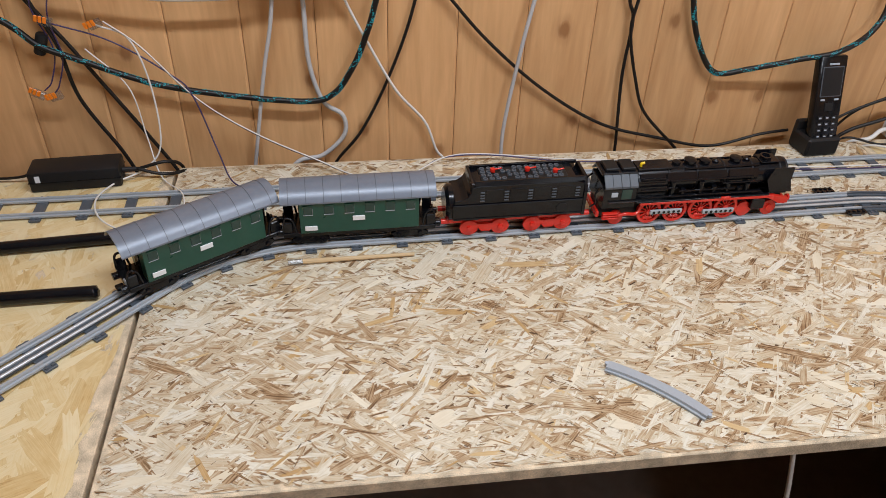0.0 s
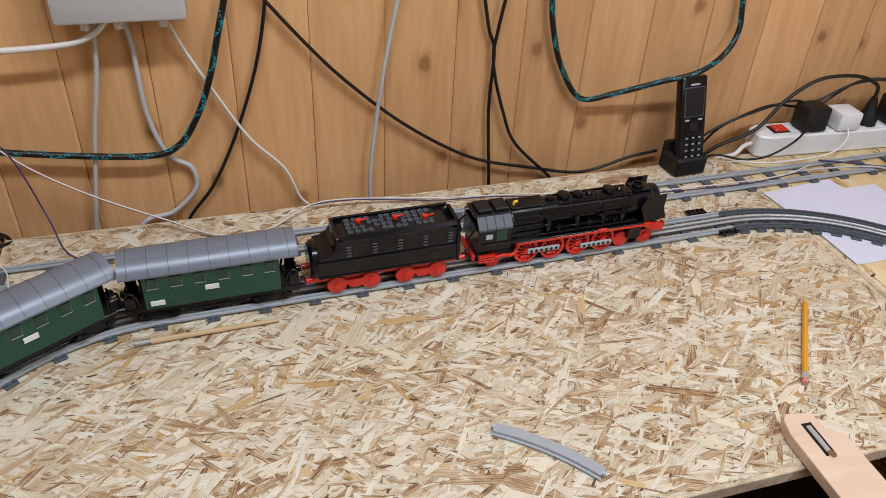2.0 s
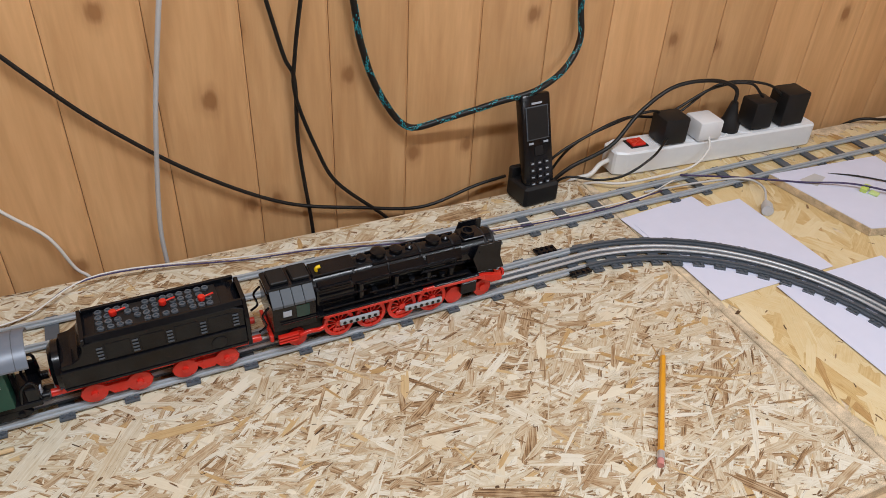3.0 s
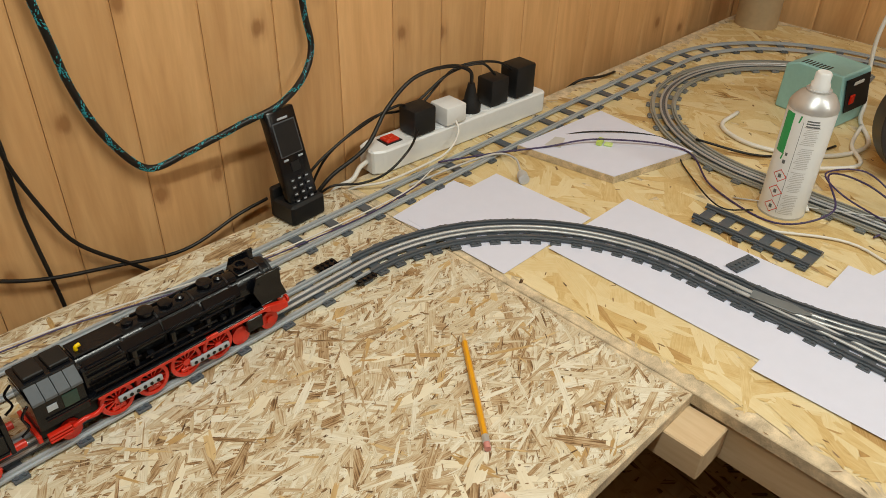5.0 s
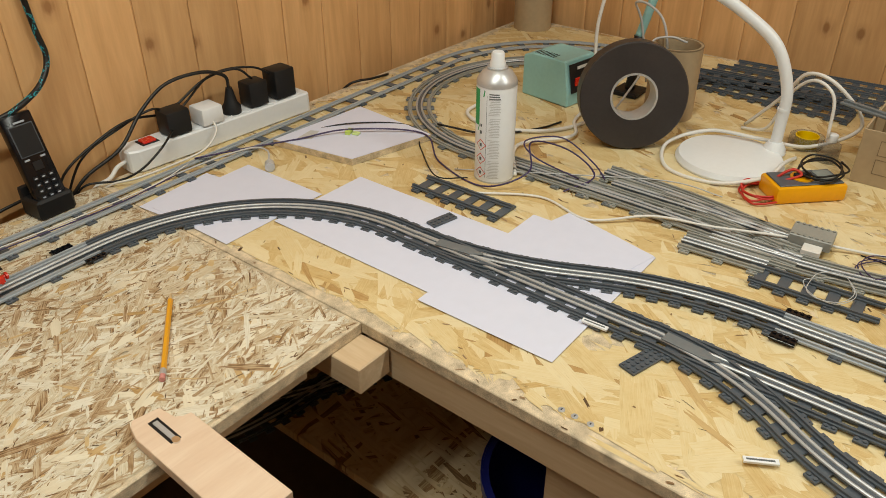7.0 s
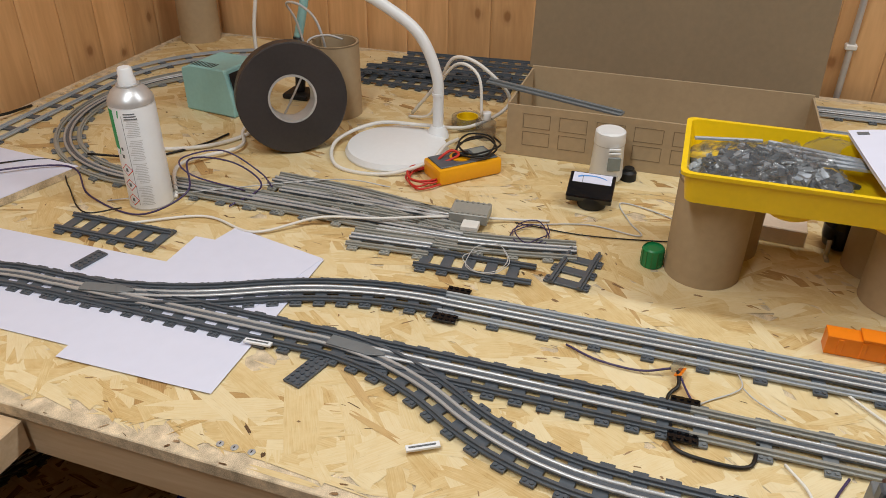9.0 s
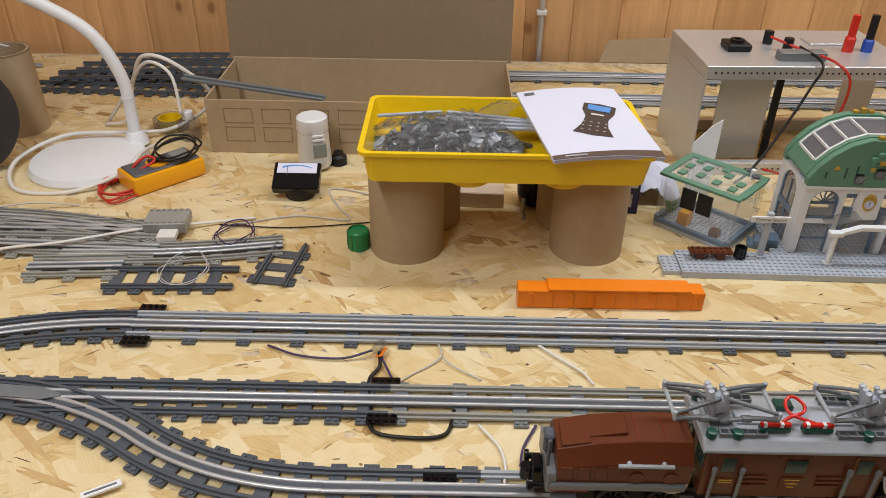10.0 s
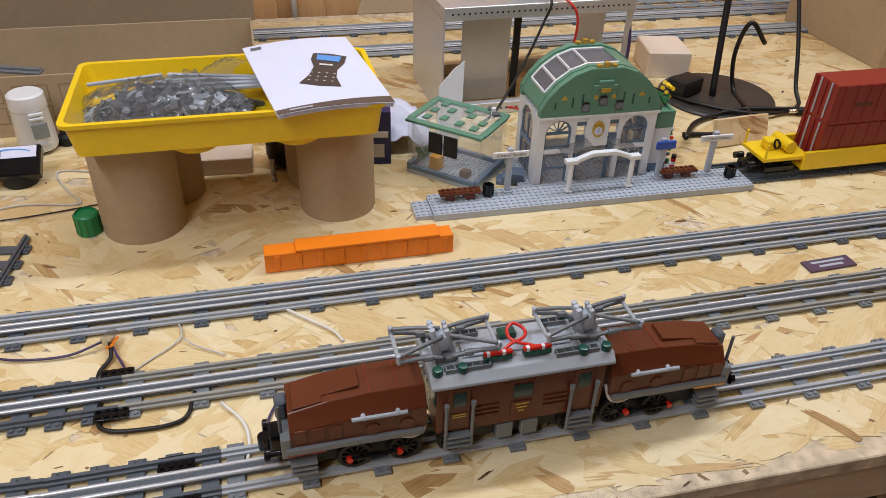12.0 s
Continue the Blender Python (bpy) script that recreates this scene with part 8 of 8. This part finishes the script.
    part("side_flower", bm_cyl(0.003, 0, 0.004, 8), ("red", "leaf", "leaf", "white", "sand_blue")[k % 5], ax).matrix_basis = pose(0.1425, 0.02 + rng.uniform(-0.006, 0.012), 0.006 + 0.005 * k, 0, 90, 0)
for z, c in ((0.0, "white"), (0.006, "red"), (0.012, "white"), (0.018, "red"), (0.024, "matt_black")):
    part("striped_post", bm_cyl(0.0042, z, z + 0.0058, 12, pose(0.150, 0.006, 0)), c, ax)
# canopy over the doors
can2 = part("canopy", bm_box(-0.020, -0.040, 0.064, 0.020, -0.030, 0.0705, 0.0006), "white", stn, "white canopy beam")
for s in (-1, 1):
    p = bm_box(-0.014, -0.0048, -0.0032, 0.014, 0.0048, 0.0032, 0.0006)
    bmesh.ops.transform(p, matrix=pose(s * 0.032, -0.035, 0.0625, 0, s * 20), verts=p.verts)
    part("canopy_slope", p, "white", can2)
    part("canopy_end", bm_box(s * 0.053 - 0.010, -0.041, 0.053, s * 0.053 + 0.010, -0.029, 0.060, 0.0006), "white", can2)
    part("canopy_post", bm_cyl(0.0042, 0.003, 0.053, 14, pose(s * 0.052, -0.035, 0)), "white", can2)
    part("post_foot", bm_box(s * 0.052 - 0.006, -0.041, 0.0028, s * 0.052 + 0.006, -0.029, 0.006, 0.0004), "white", can2)
    p = bm_box(-0.024, -0.014, -0.001, 0.024, 0.0138, 0.001)
    bmesh.ops.transform(p, matrix=pose(s * 0.040, -0.0145, 0.070, 0, s * 18), verts=p.verts)
    part("canopy_glass", p, "bag", can2)


def platform_sign(u, d, board):
    sg = thing("platform_sign", ST @ pose(u, d, 0.0096), "white station name board on a light grey post" if board else "blue arrow board on a light grey post", "sign", "platform signs")
    part("post", bm_box(-0.004, -0.003, 0, 0.004, 0.003, 0.066, 0.0005), "pale_grey", sg)
    part("post_foot", bm_box(-0.006, -0.006, 0, 0.006, 0.006, 0.0035, 0.0004), "pale_grey", sg)
    if board:
        bd = part("board", bm_box(-0.026, -0.0062, 0.058, 0.026, -0.0032, 0.067, 0.0004), "white", sg, "white name board")
        cu = bpy.data.curves.new("lettering", "FONT")
        cu.body, cu.size, cu.align_x, cu.align_y, cu.extrude = "Central Station", 0.0068, "CENTER", "CENTER", 0.0001
        cu.materials.append(M["ink"])
        tx = new("lettering", cu)
        tx.parent = bd
        tx.matrix_basis = pose(0, -0.0064, 0.0625, 90)
        part("top_clip", bm_box(-0.004, -0.005, 0.0671, 0.004, 0.003, 0.071, 0.0005), "pale_grey", sg)
    else:
        part("board", bm_box(-0.014, -0.008, 0.052, 0.016, -0.0035, 0.064, 0.0006), "blue", sg)
    return sg


platform_sign(-0.140, -0.012, True)
platform_sign(0.176, -0.012, True)
platform_sign(0.094, -0.012, False)


def bench(u, d):
    b = thing("toy_bench", ST @ pose(u, d, 0.0113), "reddish-brown brick-built bench on the platform", "toy bench", "platform benches")
    seat = part("seat", bm_box(-0.030, -0.008, 0.009, 0.030, 0.008, 0.0122, 0.0004), "brown", b)
    for s in (-1, 1):
        part("leg", bm_box(s * 0.014 - 0.006, -0.006, 0, s * 0.014 + 0.006, 0.006, 0.0089, 0.0004), "brown", b)
    g = bmesh.new()
    for k in range(7):
        for j in (-0.004, 0.004):
            bm_cyl(0.0024, 0.0122, 0.0138, 8, pose(-0.024 + 0.008 * k, j, 0), bm=g)
    part("studs", g, "brown", seat)


bench(-0.212, -0.020), bench(0.125, -0.014)
for u, d in ((-0.170, -0.018), (0.205, -0.028)):
    bn = thing("toy_litter_bin", ST @ pose(u, d, 0.0113), "black ribbed litter bin on the platform", "toy bin", "platform bins")
    part("bin", bm_turned(((0.0062, 0), (0.0072, 0.002), (0.0078, 0.017), (0.006, 0.017), (0.0055, 0.012)), 12), "black", bn)
    for k in range(8):
        part("rib", bm_box(0.0068, -0.0008, 0.001, 0.0084, 0.0008, 0.016), "black", bn).matrix_basis = Matrix.Rotation(math.pi * k / 4, 4, "Z")

# glass kiosk beside the station, turned by half a right angle
KI = pose(1.522, -0.676, 0, 0, 0, 137)
ki = thing("toy_kiosk", KI @ Matrix.Scale(0.88, 4), "clear-walled brick-built kiosk with sand green roof frame", "toy building")
base = studded(ki, "base_plate", -0.052, -0.068, 0.052, 0.068, 0.0, 0.0064, "pale_grey")
for s in (-1, 1):
    part("plinth", bm_box(-0.052, s * 0.064 - 0.004, 0.0066, 0.052, s * 0.064 + 0.004, 0.019, 0.0004), "sand_blue", ki)
    part("plinth", bm_box(s * 0.048 - 0.004, -0.0598, 0.0066, s * 0.048 + 0.004, 0.0598, 0.014, 0.0004), "sand_blue", ki)
    for q in (-1, 1):
        part("clear_post", bm_box(s * 0.047 - 0.004, q * 0.063 - 0.004, 0.0192, s * 0.047 + 0.004, q * 0.063 + 0.004, 0.0948, 0.0004), "clear", ki)
    part("clear_wall", bm_box(s * 0.0475 - 0.0015, -0.0585, 0.0145, s * 0.0475 + 0.0015, 0.0585, 0.0945), "clear", ki)
    part("clear_wall", bm_box(-0.0425, s * 0.0635 - 0.0015, 0.0195, 0.0425, s * 0.0635 + 0.0015, 0.0945), "clear", ki)
    part("cross_rail", bm_box(s * 0.0475 - 0.003, -0.0585, 0.052, s * 0.0475 + 0.003, 0.0585, 0.056), "clear", ki)
    part("roof_frame", bm_box(s * 0.049 - 0.006, -0.070, 0.095, s * 0.049 + 0.006, 0.070, 0.0995, 0.0004), "sand_green", ki)
    part("roof_frame", bm_box(-0.0428, s * 0.066 - 0.006, 0.095, 0.0428, s * 0.066 + 0.006, 0.0995, 0.0004), "sand_green", ki)
part("roof_glass", bm_box(-0.0428, -0.0598, 0.096, 0.0428, 0.0598, 0.0985), "clear", ki)
for x, y in ((-0.01, 0.02), (0.02, -0.015), (-0.03, -0.04), (0.03, 0.045), (0.0, -0.045), (-0.028, 0.008), (0.026, 0.016), (0.006, 0.048), (-0.012, -0.018), (0.03, -0.042)):
    part("roof_tile", bm_box(x - 0.008, y - 0.006, 0.0996, x + 0.008, y + 0.006, 0.1025, 0.0004), "sand_green", ki)
for y in (-0.014, 0.014):
    part("sliding_door", bm_box(0.0495, y - 0.0125, 0.050, 0.0525, y + 0.0125, 0.086, 0.0004), "matt_black", ki, "black panel")
part("yellow_counter", bm_box(0.015, -0.034, 0.0082, 0.035, -0.016, 0.032, 0.0005), "amber", ki)
part("brown_stool", bm_box(0.02, 0.024, 0.0082, 0.034, 0.040, 0.020, 0.0005), "brown", ki)
for k in range(8):
    part("plant_leaf", bm_box(-0.005, -0.001, 0, 0.005, 0.001, 0.012, 0.0004), "leaf", ki).matrix_basis = pose(0.012 + 0.008 * (k % 4), -0.052, 0.016 + 0.004 * k * 0.6, 20 * (k % 3) - 20, 30 * (k % 2) - 15, 40 * k)
part("propeller_post", bm_cyl(0.004, 0.0996, 0.116, 12, pose(-0.03, 0.05, 0)), "white", ki)
for s in (-1, 1):
    part("propeller_blade", bm_turned(((0.007, 0.108), (0.007, 0.111), (0.002, 0.112)), 14, pose(-0.03 + s * 0.008, 0.05 + s * 0.008, 0)), "dark_grey", ki)
tis = thing("paper_tissue", pose(1.66, -0.60, 0.0), "crumpled white tissue lying behind the kiosk", "tissue")
part("tissue", film(0.075, 0.06, 0.045, 5, 22), "paper", tis)
tis2 = thing("white_scrap", pose(1.62, -0.69, 0.0), "torn white plastic scrap standing behind the kiosk", "scrap")
sc = bm_prism([(-0.02, 0.0), (0.02, 0.0), (0.03, 0.125), (0.012, 0.115), (-0.015, 0.09)], -0.001, 0.001, m=SWAP)
bmesh.ops.transform(sc, matrix=pose(0, 0, 0, -8, 0, -80), verts=sc.verts)
part("scrap", sc, "white", tis2)
bs = thing("loose_blue_bricks", pose(1.47, -0.745, 0, 0, 0, -110), "sand blue brick steps between kiosk and station", "toy bricks")
for k in range(3):
    part("step", bm_box(-0.02 + 0.008 * k, -0.012, 0, 0.02, 0.012, 0.0064 + 0.0064 * k, 0.0004), "sand_blue", bs).matrix_basis = pose(0, 0, 0.0066 * 0)


# ---- wall planks ----
def plank_wall(parent, count, m_of, width=0.1113, gap=0.0009):
    w = width - gap
    bm = bmesh.new()
    prof = [(-w / 2, 0.0), (-w / 2, -0.0050), (-w / 2 + 0.0025, -0.0060), (-w / 2 + 0.008, -0.0072), (-w / 2 + 0.013, -0.0075), (w / 2 - 0.004, -0.0075), (w / 2, -0.0050), (w / 2, 0.0)]
    bm_prism(prof, FLOOR, CEIL, bm=bm)
    bmesh.ops.recalc_face_normals(bm, faces=bm.faces)
    mesh = mesh_of("plank", bm, "pine")
    for k in range(count):
        shared("plank", mesh, parent, m_of(k))


plank_wall(bpy.data.objects["wall_north"], 42, lambda k: pose(-2.1925 + 0.1113 * k, WALL_Y + 0.0055, 0))
plank_wall(bpy.data.objects["wall_east"], 37, lambda k: pose(WALL_X + 0.0055, 1.15 - 0.1113 * k, 0, 0, 0, -90))


# ---- the flakes of the strand boards ----
def strand_material(name, stops, rough, tone=0.9, streak=0.95, slits=0.5):
    n = Nodes(name)
    geo = n.add("ShaderNodeNewGeometry")
    rnd = geo.outputs["Random Per Island"]
    uv = n.add("ShaderNodeUVMap")
    off = n.add("ShaderNodeCombineXYZ", X=n.math("MULTIPLY", rnd, 91.0), Y=n.math("MULTIPLY", rnd, 57.0))
    vec = n.add("ShaderNodeVectorMath")
    n.put(vec, "i0", uv.outputs[0]), n.put(vec, "i1", off.outputs[0])
    st = n.add("ShaderNodeVectorMath")
    st.operation = "MULTIPLY"
    n.put(st, "i0", vec.outputs[0]), n.put(st, "i1", (28.0, 620.0, 1.0))
    grain = n.noise(st.outputs[0], 1.0, 4.0, 0.6)
    sl = n.add("ShaderNodeVectorMath")
    sl.operation = "MULTIPLY"
    n.put(sl, "i0", vec.outputs[0]), n.put(sl, "i1", (55.0, 1150.0, 1.0))
    slit = n.ramp(n.noise(sl.outputs[0], 1.0, 2.0, 0.5), (0.64, (0, 0, 0)), (0.72, (1, 1, 1)))
    coarse = n.noise(vec.outputs[0], 60.0, 3.0)
    f = n.math("ADD", n.math("MULTIPLY", rnd, tone), n.math("ADD", n.math("MULTIPLY", n.math("SUBTRACT", grain, 0.5), streak), n.math("MULTIPLY", n.math("SUBTRACT", coarse, 0.45), 0.5)))
    col = n.ramp(f, *stops)
    col = n.mix(n.math("MULTIPLY", slit, slits), col, rgb(stops[-1][1]))
    broad = n.ramp(n.noise(n.coords(), 2.5, 3.0), (0.3, (0.93, 0.92, 0.9)), (0.7, (1.03, 1.03, 1.03)))
    n.put(n.bsdf, "Base Color", n.mix(1.0, col, broad, "MULTIPLY"))
    n.put(n.bsdf, "Roughness", rough)
    n.put(n.bsdf, "Specular IOR Level", 0.3)
    n.bump(grain, 0.12, 0.0006)
    return n.mat


def strands(parent, boxes, count, length, width, seed, material, top=-0.00005, deep=0.0009, lean=0.0, spread=90.0, edge=None):
    """Thin flakes strewn over a board top, each with ragged ends."""
    rs = np.random.RandomState(seed)
    areas = np.array([(b[2] - b[0]) * (b[3] - b[1]) for b in boxes])
    verts, faces, uvs = [], [], []
    for k in range(count):
        b = boxes[rs.choice(len(boxes), p=areas / areas.sum())]
        cx2, cy2 = rs.uniform(b[0], b[2]), rs.uniform(b[1], b[3])
        ln = length * min(2.4, rs.lognormal(0, 0.5)) / 2
        wd = width * min(2.6, rs.lognormal(0, 0.5)) / 2
        an = radians(lean + rs.uniform(-spread, spread))
        ca, sa = math.cos(an), math.sin(an)
        z = top - deep * k / count
        sk = rs.uniform(-0.5, 0.5, 8) * wd * 1.5
        tooth = rs.uniform(0.55, 1.12, 10) * ln
        out = [(-ln * 0.4, -wd * (1 + 0.2 * sk[0] / wd)), (ln * 0.3, -wd * (1 + 0.2 * sk[1] / wd)), (tooth[0], -wd * 0.9)]
        out += [(tooth[1], -wd * 0.5), (tooth[2] * 0.8, -wd * 0.3), (tooth[3], 0.0), (tooth[4] * 0.85, wd * 0.35), (tooth[5], wd * 0.8)]
        out += [(ln * 0.1, wd * (1 + 0.2 * sk[2] / wd)), (-tooth[6], wd * 0.95), (-tooth[7] * 0.8, wd * 0.4), (-tooth[8], 0.05 * wd), (-tooth[9] * 0.85, -wd * 0.55)]
        ex, ey = abs(ln * ca) * 1.25 + abs(wd * sa) * 2, abs(ln * sa) * 1.25 + abs(wd * ca) * 2
        cy2 = min(max(cy2, b[1] + ey), b[3] - ey)
        near = edge(cy2 + ey) + 0.001 if edge else b[0]
        cx2 = min(max(cx2, near + ex), b[2] - ex)
        base = len(verts)
        for u, v in out:
            x, y = cx2 + u * ca - v * sa, cy2 + u * sa + v * ca
            verts.append((min(b[2], max(near, x)), min(b[3], max(b[1], y)), z))
            uvs.append((u, v))
        faces.append(tuple(range(base, base + len(out))))
    mesh = bpy.data.meshes.new("strands")
    mesh.from_pydata(verts, [], faces)
    lay = mesh.uv_layers.new(name="grain")
    lay.data.foreach_set("uv", [c for uv in uvs for c in uv])
    mesh.materials.append(material)
    ob = new("strands", mesh)
    ob.parent = parent
    ob["kind"] = "stuff"
    return ob


PALE = strand_material("pale_strands", ((0.0, (0.74, 0.70, 0.59)), (0.40, (0.61, 0.53, 0.385)), (0.66, (0.50, 0.375, 0.235)), (0.86, (0.32, 0.195, 0.095)), (1.0, (0.13, 0.07, 0.035))), 0.55, 0.85, 1.3, 0.75)
STRAW = strand_material("straw_strands", ((0.0, (0.78, 0.66, 0.42)), (0.45, (0.71, 0.555, 0.295)), (0.78, (0.60, 0.415, 0.18)), (0.94, (0.44, 0.26, 0.095)), (1.0, (0.26, 0.14, 0.05))), 0.5, 0.72, 0.85, 0.25)
UMBER = strand_material("umber_strands", ((0.0, (0.62, 0.46, 0.25)), (0.5, (0.48, 0.31, 0.135)), (1.0, (0.27, 0.15, 0.055))), 0.5, 0.6, 1.1, 0.4)
RUSSET = strand_material("russet_strands", ((0.0, (0.60, 0.42, 0.20)), (0.45, (0.46, 0.28, 0.11)), (1.0, (0.22, 0.115, 0.04))), 0.5, 0.65, 1.1, 0.4)
CREAM = strand_material("cream_strands", ((0.0, (0.77, 0.71, 0.565)), (0.6, (0.67, 0.585, 0.43)), (1.0, (0.50, 0.39, 0.25))), 0.55, 0.5, 0.9, 0.3)
CHIP = strand_material("dark_chips", ((0.0, (0.34, 0.22, 0.12)), (0.6, (0.20, 0.11, 0.05)), (1.0, (0.06, 0.035, 0.02))), 0.6)
top = bpy.data.objects
MIDDLE = [(GAP_X + 0.004, EDGE_Y + 0.001, EDGE_X - 0.0015, BACK - 0.001)]
RIGHT = [(EDGE_X - 0.04, -1.9, 2.284, BACK + 0.003)]
strands(top["tabletop_middle"], MIDDLE, 26000, 0.034, 0.0038, 3, PALE, lean=6, spread=58)
strands(top["tabletop_middle"], MIDDLE, 1500, 0.050, 0.0095, 13, PALE, top=-0.00004, deep=0.0005, lean=6, spread=70)
strands(top["tabletop_middle"], MIDDLE, 2600, 0.0065, 0.0011, 23, CHIP, top=-0.00001, deep=0.00002, lean=6, spread=60)
strands(top["tabletop_middle"], MIDDLE, 520, 0.040, 0.0085, 43, CREAM, top=-0.00006, deep=0.0003, lean=6, spread=70)
strands(top["tabletop_middle"], MIDDLE, 420, 0.034, 0.0048, 33, UMBER, top=-0.00003, deep=0.0003, lean=6, spread=80)
strands(top["tabletop_right"], RIGHT, 9000, 0.095, 0.0215, 4, STRAW, lean=80, spread=60, edge=edge_at)
strands(top["tabletop_right"], RIGHT, 240, 0.120, 0.0140, 34, RUSSET, top=-0.00003, deep=0.0004, lean=72, spread=48, edge=edge_at)
strands(top["tabletop_right"], RIGHT, 1300, 0.009, 0.0018, 24, CHIP, top=-0.00001, deep=0.00002, lean=80, spread=60, edge=edge_at)
strands(top["tabletop_left"], [(-0.9, 0.2, GAP_X - 0.004, BACK - 0.009)], 2600, 0.075, 0.015, 5, STRAW, lean=70, spread=60)
